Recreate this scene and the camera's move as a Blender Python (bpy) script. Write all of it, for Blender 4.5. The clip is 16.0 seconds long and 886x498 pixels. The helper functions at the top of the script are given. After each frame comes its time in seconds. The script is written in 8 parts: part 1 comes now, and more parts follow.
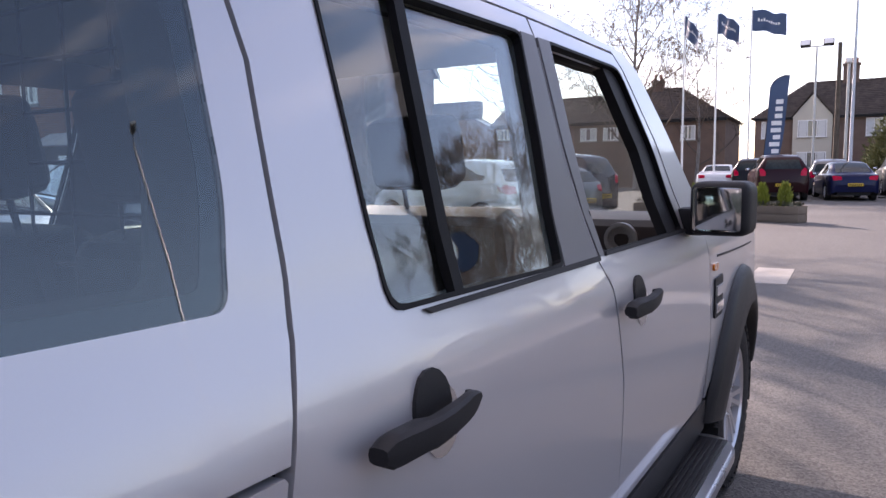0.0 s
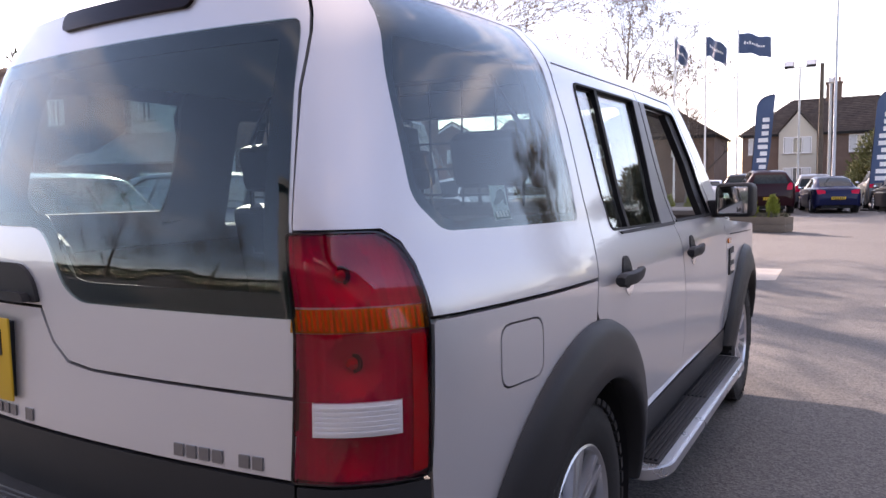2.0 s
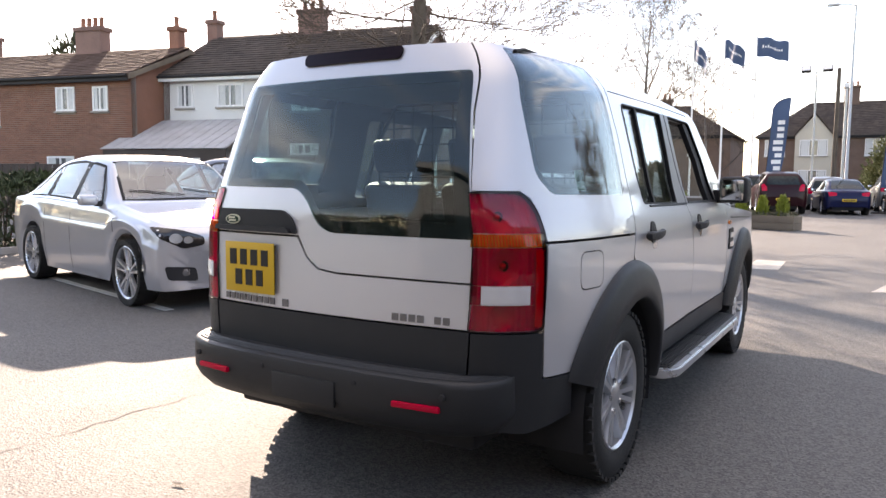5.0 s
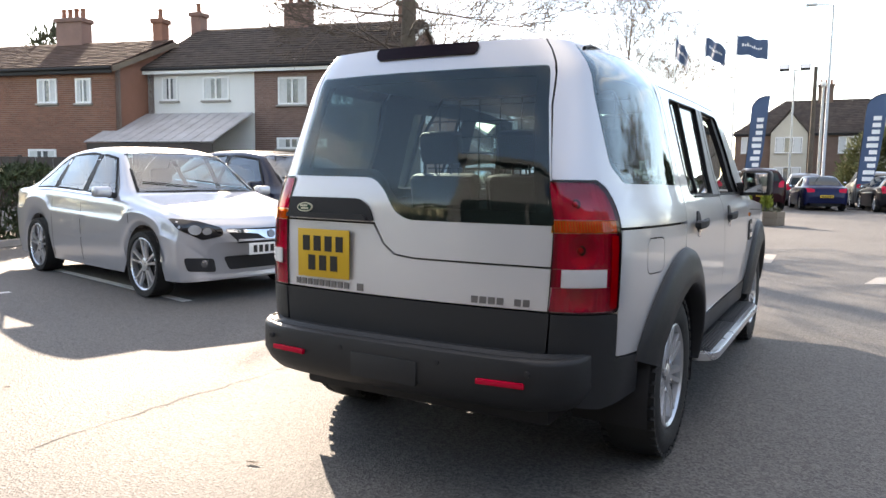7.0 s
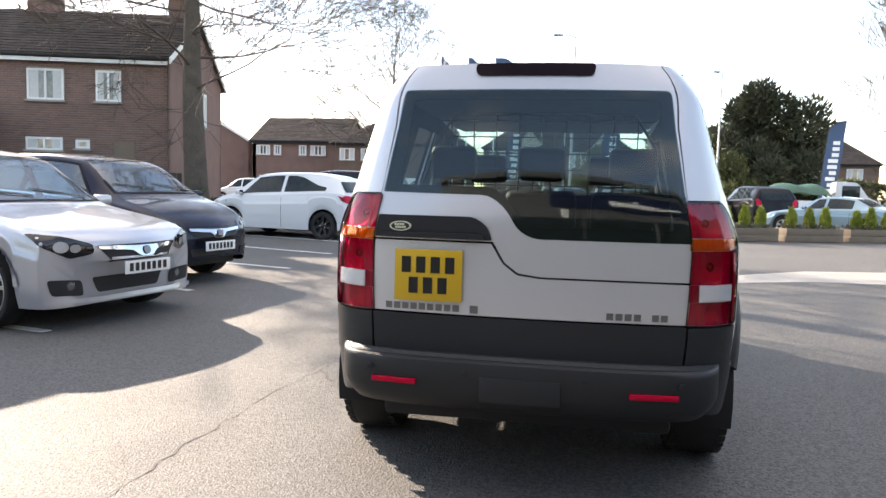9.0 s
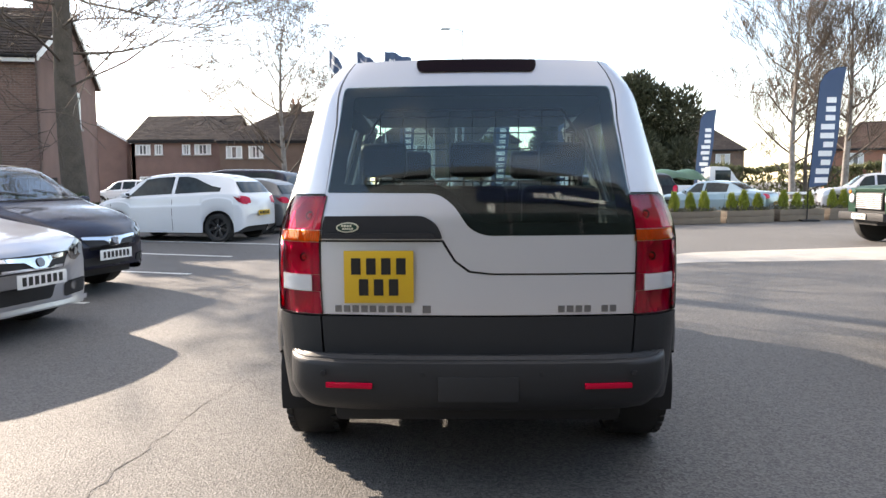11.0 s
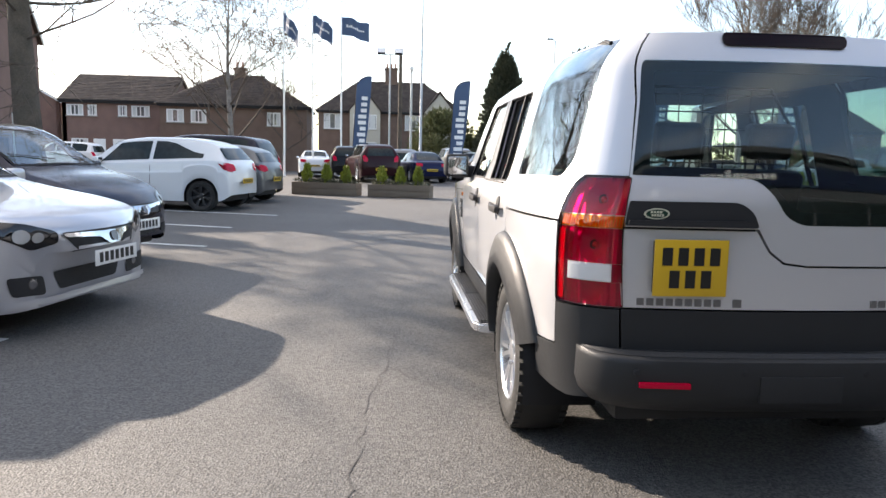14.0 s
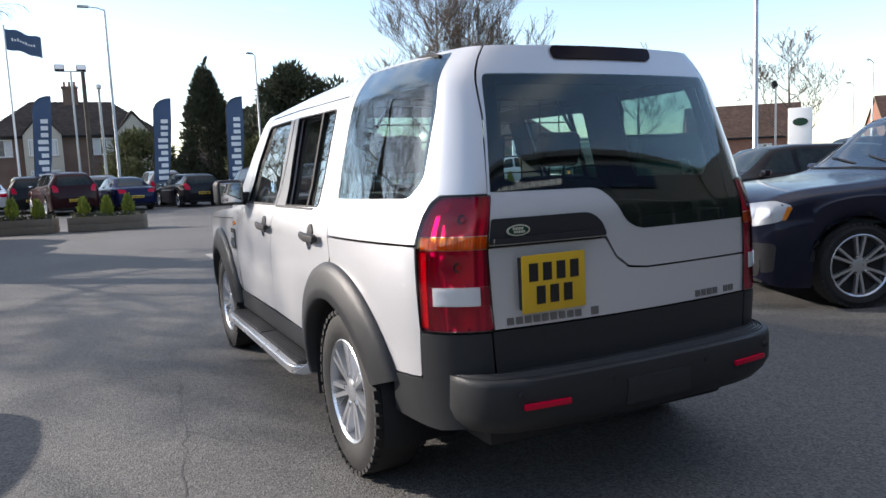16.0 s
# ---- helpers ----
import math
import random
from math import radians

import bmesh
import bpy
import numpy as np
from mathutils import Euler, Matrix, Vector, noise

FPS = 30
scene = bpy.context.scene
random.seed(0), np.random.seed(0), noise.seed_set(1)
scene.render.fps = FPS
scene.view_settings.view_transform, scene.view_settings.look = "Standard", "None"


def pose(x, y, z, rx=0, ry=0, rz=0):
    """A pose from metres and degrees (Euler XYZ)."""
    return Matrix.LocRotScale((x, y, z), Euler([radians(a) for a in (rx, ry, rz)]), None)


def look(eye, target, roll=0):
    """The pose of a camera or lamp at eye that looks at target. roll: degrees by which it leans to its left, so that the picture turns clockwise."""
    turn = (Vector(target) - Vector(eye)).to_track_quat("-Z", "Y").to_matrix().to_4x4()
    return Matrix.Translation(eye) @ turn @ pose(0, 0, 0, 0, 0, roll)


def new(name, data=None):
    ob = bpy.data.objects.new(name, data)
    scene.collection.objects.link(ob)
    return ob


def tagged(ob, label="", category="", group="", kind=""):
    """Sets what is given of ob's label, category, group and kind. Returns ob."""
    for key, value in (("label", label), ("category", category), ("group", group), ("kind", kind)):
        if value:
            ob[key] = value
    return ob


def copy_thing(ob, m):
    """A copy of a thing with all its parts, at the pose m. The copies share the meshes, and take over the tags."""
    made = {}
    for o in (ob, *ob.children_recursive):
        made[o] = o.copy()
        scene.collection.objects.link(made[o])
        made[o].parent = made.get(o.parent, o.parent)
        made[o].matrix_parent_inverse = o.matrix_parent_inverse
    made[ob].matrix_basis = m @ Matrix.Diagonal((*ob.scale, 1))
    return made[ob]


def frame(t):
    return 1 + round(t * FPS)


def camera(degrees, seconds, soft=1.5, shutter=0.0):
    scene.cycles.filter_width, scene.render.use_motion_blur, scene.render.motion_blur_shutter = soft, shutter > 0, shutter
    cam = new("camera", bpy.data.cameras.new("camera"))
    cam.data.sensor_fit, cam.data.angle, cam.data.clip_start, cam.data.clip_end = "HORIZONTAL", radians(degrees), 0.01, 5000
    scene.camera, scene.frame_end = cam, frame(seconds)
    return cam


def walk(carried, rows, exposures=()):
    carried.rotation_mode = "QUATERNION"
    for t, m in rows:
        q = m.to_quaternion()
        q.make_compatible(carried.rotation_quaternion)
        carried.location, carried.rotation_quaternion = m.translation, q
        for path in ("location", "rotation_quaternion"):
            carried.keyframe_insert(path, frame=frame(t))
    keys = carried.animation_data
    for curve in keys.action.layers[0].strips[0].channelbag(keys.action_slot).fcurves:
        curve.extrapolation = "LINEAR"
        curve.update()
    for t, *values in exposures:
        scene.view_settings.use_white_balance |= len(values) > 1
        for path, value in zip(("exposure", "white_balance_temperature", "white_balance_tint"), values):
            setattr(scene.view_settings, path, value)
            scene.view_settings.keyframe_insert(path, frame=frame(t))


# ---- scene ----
cam = camera(62.6, 16.0)
PATH = [
    (0, (1.469, 0.47, 1.41), (0.434, 2.166, 1.191), -0.8),
    (0.5, (1.47, 0.076, 1.4), (0.486, 1.808, 1.222), -1.2),
    (1, (1.515, -0.28, 1.381), (0.504, 1.435, 1.191), -0.3),
    (1.5, (1.59, -0.664, 1.39), (0.537, 1.026, 1.204), 0.4),
    (2, (1.623, -1.011, 1.371), (0.609, 0.704, 1.199), -1.1),
    (2.5, (1.714, -1.284, 1.358), (0.697, 0.428, 1.178), -0.9),
    (3, (1.777, -1.578, 1.346), (0.739, 0.122, 1.164), -0.5),
    (3.5, (1.806, -1.851, 1.341), (0.804, -0.131, 1.151), -0.9),
    (4, (1.911, -2.044, 1.337), (0.901, -0.328, 1.147), -0.3),
    (6.5, (1.873, -2.355, 1.316), (0.809, -0.672, 1.125), 0.6),
    (7, (1.644, -2.521, 1.301), (0.658, -0.792, 1.099), 0.7),
    (7.5, (1.324, -2.678, 1.267), (0.39, -0.93, 1.002), 1.9),
    (8, (0.931, -2.777, 1.302), (0.147, -0.953, 1.057), 1.6),
    (8.5, (0.517, -2.905, 1.317), (0.025, -0.978, 1.107), 1.0),
    (9, (0.173, -2.957, 1.315), (-0.169, -0.994, 1.147), 1.5),
    (9.5, (-0.028, -2.939, 1.332), (-0.134, -0.952, 1.13), 0.8),
    (12, (-0.102, -2.944, 1.327), (-0.141, -0.952, 1.157), -0.2),
    (12.5, (-0.344, -2.916, 1.299), (-0.431, -0.929, 1.084), 3.4),
    (13, (-0.755, -2.893, 1.321), (-0.912, -0.914, 1.073), 1.7),
    (13.5, (-1.156, -2.745, 1.33), (-1.34, -0.771, 1.062), -0.6),
    (14, (-1.533, -2.631, 1.353), (-1.385, -0.654, 1.096), 1.3),
    (14.5, (-1.817, -2.448, 1.386), (-1.322, -0.527, 1.135), -0.3),
    (15, (-1.906, -2.266, 1.417), (-1.229, -0.399, 1.183), -2.0),
    (15.5, (-1.961, -2.217, 1.409), (-1.091, -0.431, 1.178), -2.4),
    (16, (-1.969, -2.221, 1.401), (-1.081, -0.444, 1.171), -2.5),
]
walk(cam, [(t, look(eye, target, roll)) for t, eye, target, roll in PATH],
     exposures=[(0, 1.6, 7600, 33), (1, 1.6, 7800, 33), (2, 1.9, 8000, 34), (4, 2.15, 8500, 27), (8, 2.12, 8200, 16), (13.5, 1.92, 7900, 16), (15, 1.40, 7250, 13), (16, 1.2, 7000, 14)])

# ---------------------------------------------------------------- world and sun
SUN_AZ, SUN_EL = -47.5, 22.0          # degrees from +y towards +x, degrees up
world = bpy.data.worlds.new("sky")
scene.world = world
world.use_nodes = True
wn = world.node_tree.nodes
wl = world.node_tree.links
wn.clear()
w_out = wn.new("ShaderNodeOutputWorld")
w_bg = wn.new("ShaderNodeBackground")
w_sky = wn.new("ShaderNodeTexSky")
w_sky.sky_type = "NISHITA"
w_sky.sun_disc = False
w_sky.sun_elevation = radians(SUN_EL)
w_sky.sun_rotation = radians(SUN_AZ)
w_sky.air_density, w_sky.dust_density, w_sky.ozone_density = 0.95, 0.2, 1.8
w_bg.inputs["Strength"].default_value = 0.132
w_co = wn.new("ShaderNodeTexCoord")
w_map = wn.new("ShaderNodeMapping")
w_map.inputs["Scale"].default_value = (1.0, 1.0, 5.0)
w_noise = wn.new("ShaderNodeTexNoise")
w_noise.inputs["Scale"].default_value = 1.9
w_noise.inputs["Detail"].default_value = 5
w_noise.inputs["Roughness"].default_value = 0.52
w_ramp = wn.new("ShaderNodeValToRGB")
w_ramp.color_ramp.elements[0].position, w_ramp.color_ramp.elements[1].position = 0.53, 0.86
w_mix = wn.new("ShaderNodeMixRGB")
w_mix.inputs["Color2"].default_value = (5.0, 5.3, 5.8, 1)
wl.new(w_co.outputs["Generated"], w_map.inputs["Vector"])
wl.new(w_map.outputs[0], w_noise.inputs["Vector"])
wl.new(w_noise.outputs["Fac"], w_ramp.inputs["Fac"])
# thin cloud thickens towards the horizon
w_sep = wn.new("ShaderNodeSeparateXYZ")
w_low = wn.new("ShaderNodeMapRange")
w_low.interpolation_type = "SMOOTHSTEP"
w_low.inputs["From Min"].default_value, w_low.inputs["From Max"].default_value = 0.0, 0.24
w_low.inputs["To Min"].default_value, w_low.inputs["To Max"].default_value = 0.12, 0.0
w_max = wn.new("ShaderNodeMath")
w_max.operation = "MAXIMUM"
wl.new(w_co.outputs["Generated"], w_sep.inputs[0])
wl.new(w_sep.outputs["Z"], w_low.inputs["Value"])
wl.new(w_ramp.outputs["Color"], w_max.inputs[0])
wl.new(w_low.outputs[0], w_max.inputs[1])
# bright zenith patch, added out of view to light the shaded ground
w_high = wn.new("ShaderNodeMapRange")
w_high.interpolation_type = "SMOOTHSTEP"
w_high.inputs["From Min"].default_value, w_high.inputs["From Max"].default_value = 0.66, 0.98
w_high.inputs["To Min"].default_value, w_high.inputs["To Max"].default_value = 0.0, 0.70
w_fill = wn.new("ShaderNodeMath")
w_fill.operation = "MAXIMUM"
wl.new(w_sep.outputs["Z"], w_high.inputs["Value"])
wl.new(w_max.outputs[0], w_fill.inputs[0])
wl.new(w_high.outputs[0], w_fill.inputs[1])
wl.new(w_fill.outputs[0], w_mix.inputs["Fac"])
wl.new(w_sky.outputs[0], w_mix.inputs["Color1"])
wl.new(w_mix.outputs[0], w_bg.inputs["Color"])
wl.new(w_bg.outputs[0], w_out.inputs["Surface"])

sun = new("sun", bpy.data.lights.new("sun", "SUN"))
sun.data.energy, sun.data.angle, sun.data.color = 3.9, radians(0.53), (1.0, 0.96, 0.91)
_a, _e = radians(SUN_AZ), radians(SUN_EL)
sun.matrix_world = look((0, 0, 0), (-math.sin(_a) * math.cos(_e), -math.cos(_a) * math.cos(_e), -math.sin(_e)))

# ---------------------------------------------------------------- materials
def material(name, base, rough=0.6, metal=0.0, var=0.15, scale=6.0, fine=80.0, bump=0.2, coat=0.0, trans=0.0, spec=0.5, tint=None, ior=1.45, island=0.0, coords="Object", stain=None):
    """A surface with coarse and fine variation of its colour, roughness and relief."""
    m = bpy.data.materials.new(name)
    m.use_nodes = True
    n, l = m.node_tree.nodes, m.node_tree.links
    b = n["Principled BSDF"]
    co = n.new("ShaderNodeTexCoord")
    big, small = n.new("ShaderNodeTexNoise"), n.new("ShaderNodeTexNoise")
    big.inputs["Scale"].default_value, big.inputs["Detail"].default_value = scale, 4
    small.inputs["Scale"].default_value, small.inputs["Detail"].default_value = fine, 3
    for q in (big, small):
        l.new(co.outputs[coords], q.inputs["Vector"])
    t = tint or [c * 0.55 for c in base]
    mix = n.new("ShaderNodeMixRGB")
    mix.inputs["Color1"].default_value = (*base, 1)
    mix.inputs["Color2"].default_value = (*t, 1)
    add = n.new("ShaderNodeMath")
    add.operation = "ADD"
    l.new(big.outputs["Fac"], add.inputs[0])
    l.new(small.outputs["Fac"], add.inputs[1])
    rng = n.new("ShaderNodeMapRange")
    rng.inputs["From Min"].default_value, rng.inputs["From Max"].default_value = 0.7, 1.35
    rng.inputs["To Min"].default_value, rng.inputs["To Max"].default_value = 0.0, min(1.0, var * 2)
    l.new(add.outputs[0], rng.inputs["Value"])
    l.new(rng.outputs[0], mix.inputs["Fac"])
    colour = mix.outputs[0]
    if island:
        info = n.new("ShaderNodeNewGeometry")
        obj = n.new("ShaderNodeObjectInfo")
        both = n.new("ShaderNodeMath")
        both.operation = "ADD"
        l.new(info.outputs["Random Per Island"], both.inputs[0])
        l.new(obj.outputs["Random"], both.inputs[1])
        hsv = n.new("ShaderNodeHueSaturation")
        r2 = n.new("ShaderNodeMapRange")
        r2.inputs["From Max"].default_value = 2.0
        r2.inputs["To Min"].default_value, r2.inputs["To Max"].default_value = 1 - island, 1 + island
        l.new(both.outputs[0], r2.inputs["Value"])
        l.new(r2.outputs[0], hsv.inputs["Value"])
        l.new(colour, hsv.inputs["Color"])
        colour = hsv.outputs[0]
    l.new(colour, b.inputs["Base Color"])
    rr = n.new("ShaderNodeMapRange")
    rr.inputs["To Min"].default_value, rr.inputs["To Max"].default_value = max(0.01, rough - 0.08 * min(1, var * 4)), min(1, rough + 0.08 * min(1, var * 4))
    l.new(big.outputs["Fac"], rr.inputs["Value"])
    l.new(rr.outputs[0], b.inputs["Roughness"])
    b.inputs["Metallic"].default_value = metal
    b.inputs["Coat Weight"].default_value = coat
    b.inputs["Coat Roughness"].default_value = 0.03
    b.inputs["Transmission Weight"].default_value = trans
    b.inputs["Specular IOR Level"].default_value = spec
    b.inputs["IOR"].default_value = ior
    if bump:
        bp = n.new("ShaderNodeBump")
        bp.inputs["Strength"].default_value, bp.inputs["Distance"].default_value = bump, 0.01
        l.new(small.outputs["Fac"], bp.inputs["Height"])
        l.new(bp.outputs[0], b.inputs["Normal"])
    return m


def paint(name, base, metal=0.0, rough=0.3, coat=0.9, spec=0.5):
    return material(name, base, rough, metal, 0.03, 1.5, 900, 0.015, coat=coat, spec=spec)


def clear_glass(name, tint, rough=0.0, share=0.95, least=0.085):
    """A thin pane: lets light through with a tint and mirrors its surroundings by angle."""
    m = bpy.data.materials.new(name)
    m.use_nodes = True
    n, l = m.node_tree.nodes, m.node_tree.links
    n.clear()
    out = n.new("ShaderNodeOutputMaterial")
    tr, gl, mx = n.new("ShaderNodeBsdfTransparent"), n.new("ShaderNodeBsdfGlossy"), n.new("ShaderNodeMixShader")
    lw = n.new("ShaderNodeLayerWeight")        # the same from both faces of the sheet
    lw.inputs["Blend"].default_value = 0.5
    pw = n.new("ShaderNodeMath")
    pw.operation = "POWER"
    pw.inputs[1].default_value = 4.0
    fr = n.new("ShaderNodeMapRange")
    fr.inputs["To Min"].default_value, fr.inputs["To Max"].default_value = least, 1.0
    l.new(lw.outputs["Facing"], pw.inputs[0])
    l.new(pw.outputs[0], fr.inputs["Value"])
    tr.inputs["Color"].default_value = (*tint, 1)
    gl.inputs["Roughness"].default_value = rough
    gl.inputs["Color"].default_value = (share, share, share, 1)
    l.new(fr.outputs[0], mx.inputs[0])
    l.new(tr.outputs[0], mx.inputs[1])
    l.new(gl.outputs[0], mx.inputs[2])
    l.new(mx.outputs[0], out.inputs["Surface"])
    return m


SILVER = paint("silver_paint", (0.585, 0.585, 0.60), 0.50, 0.36)
SILVER_BLUE = paint("pale_silver_paint", (0.49, 0.50, 0.53), 0.54, 0.28)
WHITE_PAINT = paint("white_paint", (0.66, 0.67, 0.68))
BLACK_PAINT = paint("black_paint", (0.010, 0.010, 0.013), 0.0, 0.3, coat=0.2, spec=0.1)
NIGHT_PAINT = paint("blue_black_paint", (0.014, 0.015, 0.028), 0.1, 0.18, coat=0.3, spec=0.15)
MAROON_PAINT = paint("dark_red_paint", (0.022, 0.004, 0.006), 0.0, 0.3, coat=0.2, spec=0.1)
BLUE_PAINT = paint("blue_paint", (0.009, 0.013, 0.048), 0.1, 0.3, coat=0.2, spec=0.1)
GREY_PAINT = paint("grey_paint", (0.11, 0.115, 0.12), 0.4, 0.33, coat=0.5)
TEAL_PAINT = paint("pale_blue_paint", (0.20, 0.30, 0.36), 0.5, 0.3)
GREEN_PAINT = paint("dark_green_paint", (0.02, 0.05, 0.035), 0.1, 0.3, coat=0.2, spec=0.1)
RED_PAINT = paint("red_paint", (0.45, 0.03, 0.03))
TRIM = material("black_plastic", (0.022, 0.022, 0.024), 0.55, 0, 0.15, 3, 500, 0.12, spec=0.3)
BUMPER = material("grey_black_plastic", (0.024, 0.025, 0.027), 0.46, 0, 0.2, 2.5, 600, 0.15, spec=0.35)
GLOSS_BLACK = material("gloss_black", (0.006, 0.006, 0.008), 0.08, 0, 0.03, 4, 300, 0.0, coat=0.5)
WINDOW_TRIM = material("window_rubber", (0.008, 0.008, 0.009), 0.6, 0, 0.1, 3, 400, 0.05, spec=0.2)
RUBBER = material("rubber", (0.013, 0.013, 0.013), 0.75, 0, 0.3, 8, 200, 0.3, tint=(0.030, 0.029, 0.028))
ALLOY = material("alloy", (0.62, 0.63, 0.65), 0.28, 0.85, 0.08, 6, 300, 0.03)
DARK_ALLOY = material("black_alloy", (0.02, 0.02, 0.022), 0.35, 0.3, 0.08, 6, 300, 0.03)
CHROME = material("chrome", (0.75, 0.76, 0.78), 0.08, 1.0, 0.03, 6, 300, 0.0)
STEEL = material("galvanised_steel", (0.42, 0.43, 0.44), 0.45, 0.7, 0.15, 5, 120, 0.05)
WHITE_METAL = material("white_enamel", (0.78, 0.78, 0.77), 0.4, 0, 0.06, 3, 100, 0.03)
PANE = clear_glass("tinted_glass", (0.88, 0.94, 0.93))
SCREEN_GLASS = clear_glass("green_tinted_glass", (0.74, 0.89, 0.87), least=0.15)
PANE_DARK = clear_glass("privacy_glass", (0.60, 0.71, 0.71))
REAR_PANE = clear_glass("rear_window_glass", (0.62, 0.74, 0.74), least=0.045)
CAR_GLASS = material("dark_car_glass", (0.022, 0.032, 0.032), 0.03, 0, 0.4, 2.2, 9, 0.0, spec=0.35, tint=(0.008, 0.010, 0.011))
RED_LENS = material("red_lens", (0.52, 0.002, 0.030), 0.10, 0, 0.12, 12, 140, 0.05, spec=0.3, tint=(0.30, 0.0, 0.014))
RED_DEEP = material("deep_red_lens", (0.32, 0.001, 0.018), 0.10, 0, 0.25, 14, 160, 0.08, spec=0.3, tint=(0.10, 0.0, 0.006))
RED_BRIGHT = material("bright_red_lens", (0.60, 0.004, 0.06), 0.10, 0, 0.1, 12, 140, 0.04, spec=0.3)
LAMP_SILVER = material("lamp_silvering", (0.58, 0.58, 0.58), 0.45, 0.3, 0.06, 20, 200, 0.03)
RED_COVER = clear_glass("red_lens_cover", (0.90, 0.022, 0.32), 0.02, 0.5)
AMBER_COVER = clear_glass("amber_lens_cover", (0.99, 0.62, 0.10), 0.02, 0.6)
BULB_RED = material("bulb_glint", (0.46, 0.03, 0.04), 0.08, 0.1, 0.1, 20, 160, 0.04, coat=0.6)
DARK_LENS = material("dark_smoked_lens", (0.010, 0.001, 0.002), 0.10, 0, 0.1, 14, 160, 0.02, spec=0.2)
AMBER = material("amber_lens", (0.75, 0.20, 0.01), 0.15, 0, 0.1, 20, 160, 0.08, coat=1.0)
CLEAR_LENS = material("clear_lens", (0.72, 0.73, 0.75), 0.10, 0.3, 0.1, 20, 200, 0.1, coat=1.0)
YELLOW_PLATE = material("yellow_plate", (0.64, 0.385, 0.025), 0.35, 0, 0.06, 6, 200, 0.02)
WHITE_PLATE = material("white_plate", (0.80, 0.80, 0.77), 0.35, 0, 0.06, 6, 200, 0.02)
BLACK_INK = material("black_ink", (0.012, 0.012, 0.012), 0.4, 0, 0.05, 6, 200, 0.0)
WHITE_INK = material("white_ink", (0.80, 0.80, 0.80), 0.5, 0, 0.05, 6, 200, 0.0)
LEATHER = material("dark_upholstery", (0.020, 0.019, 0.020), 0.65, 0, 0.2, 6, 220, 0.2)
CABIN = material("cabin_lining", (0.055, 0.054, 0.053), 0.8, 0, 0.1, 4, 200, 0.1)
DASH = material("dashboard_plastic", (0.045, 0.036, 0.036), 0.55, 0, 0.1, 6, 300, 0.1)
BADGE_CREAM = material("badge_cream", (0.62, 0.60, 0.47), 0.3, 0.3, 0.05, 6, 200, 0.0)
BADGE_GREY = material("badge_grey", (0.20, 0.20, 0.21), 0.25, 0.7, 0.05, 6, 200, 0.0)
PILLAR = material("satin_pillar_film", (0.17, 0.17, 0.175), 0.4, 0, 0.08, 6, 300, 0.02, spec=0.3)
HEADLINER = material("grey_headlining", (0.22, 0.215, 0.21), 0.85, 0, 0.1, 4, 200, 0.1)
STICKER = material("pale_sticker", (0.50, 0.62, 0.58), 0.5, 0, 0.05, 6, 200, 0.0)
STICKER_GREEN = material("green_sticker_print", (0.03, 0.12, 0.09), 0.5, 0, 0.05, 6, 200, 0.0)
WIRE = material("black_wire", (0.015, 0.015, 0.015), 0.5, 0.2, 0.05, 6, 200, 0.0)

BRICK = material("red_brick", (0.225, 0.135, 0.112), 0.85, 0, 0.35, 1.2, 26, 0.5, tint=(0.13, 0.085, 0.075), island=0.25)
BRICK_ORANGE = material("orange_brick", (0.27, 0.125, 0.085), 0.85, 0, 0.3, 1.2, 26, 0.5, island=0.25)
BRICK_BROWN = material("brown_brick", (0.16, 0.105, 0.082), 0.85, 0, 0.35, 1.2, 26, 0.5, island=0.25)
MORTAR = material("mortar", (0.30, 0.25, 0.22), 0.9, 0, 0.2, 3, 60, 0.3)
RENDER_WHITE = material("white_render", (0.72, 0.72, 0.70), 0.8, 0, 0.12, 0.8, 40, 0.2)
RENDER_CREAM = material("cream_render", (0.52, 0.48, 0.40), 0.8, 0, 0.15, 0.8, 40, 0.2)
ROOF_TILE = material("roof_tile", (0.085, 0.068, 0.060), 0.95, 0, 0.4, 1.0, 20, 0.4, tint=(0.045, 0.04, 0.038), island=0.3, spec=0.12)
ROOF_TILE_RED = material("brown_roof_tile", (0.105, 0.070, 0.058), 0.95, 0, 0.4, 1.0, 20, 0.4, island=0.3, spec=0.12)
UPVC = material("white_window_frame", (0.78, 0.78, 0.77), 0.35, 0, 0.06, 3, 100, 0.02)
HOUSE_PANE = material("house_window_glass", (0.06, 0.07, 0.08), 0.05, 0, 0.25, 2.5, 10, 0.03, coat=1.0, tint=(0.32, 0.32, 0.31))
CURTAIN = material("net_curtain", (0.62, 0.63, 0.62), 0.8, 0, 0.2, 10, 60, 0.2)
TIMBER = material("weathered_timber", (0.20, 0.155, 0.115), 0.8, 0, 0.35, 2, 30, 0.4)
FENCE_WOOD = material("dark_fence_board", (0.075, 0.060, 0.052), 0.85, 0, 0.3, 2, 30, 0.4, island=0.25)
BARK = material("bark", (0.115, 0.092, 0.072), 0.9, 0, 0.45, 3, 26, 0.7, tint=(0.05, 0.042, 0.034))
BARK_PALE = material("birch_bark", (0.27, 0.25, 0.23), 0.85, 0, 0.5, 3, 18, 0.5, tint=(0.08, 0.07, 0.065))
TWIG = material("twig", (0.105, 0.082, 0.066), 0.9, 0, 0.3, 3, 26, 0.2)
CONIFER = material("conifer_foliage", (0.078, 0.086, 0.048), 0.8, 0, 0.5, 1.0, 9, 0.2, tint=(0.032, 0.038, 0.022), island=0.35)
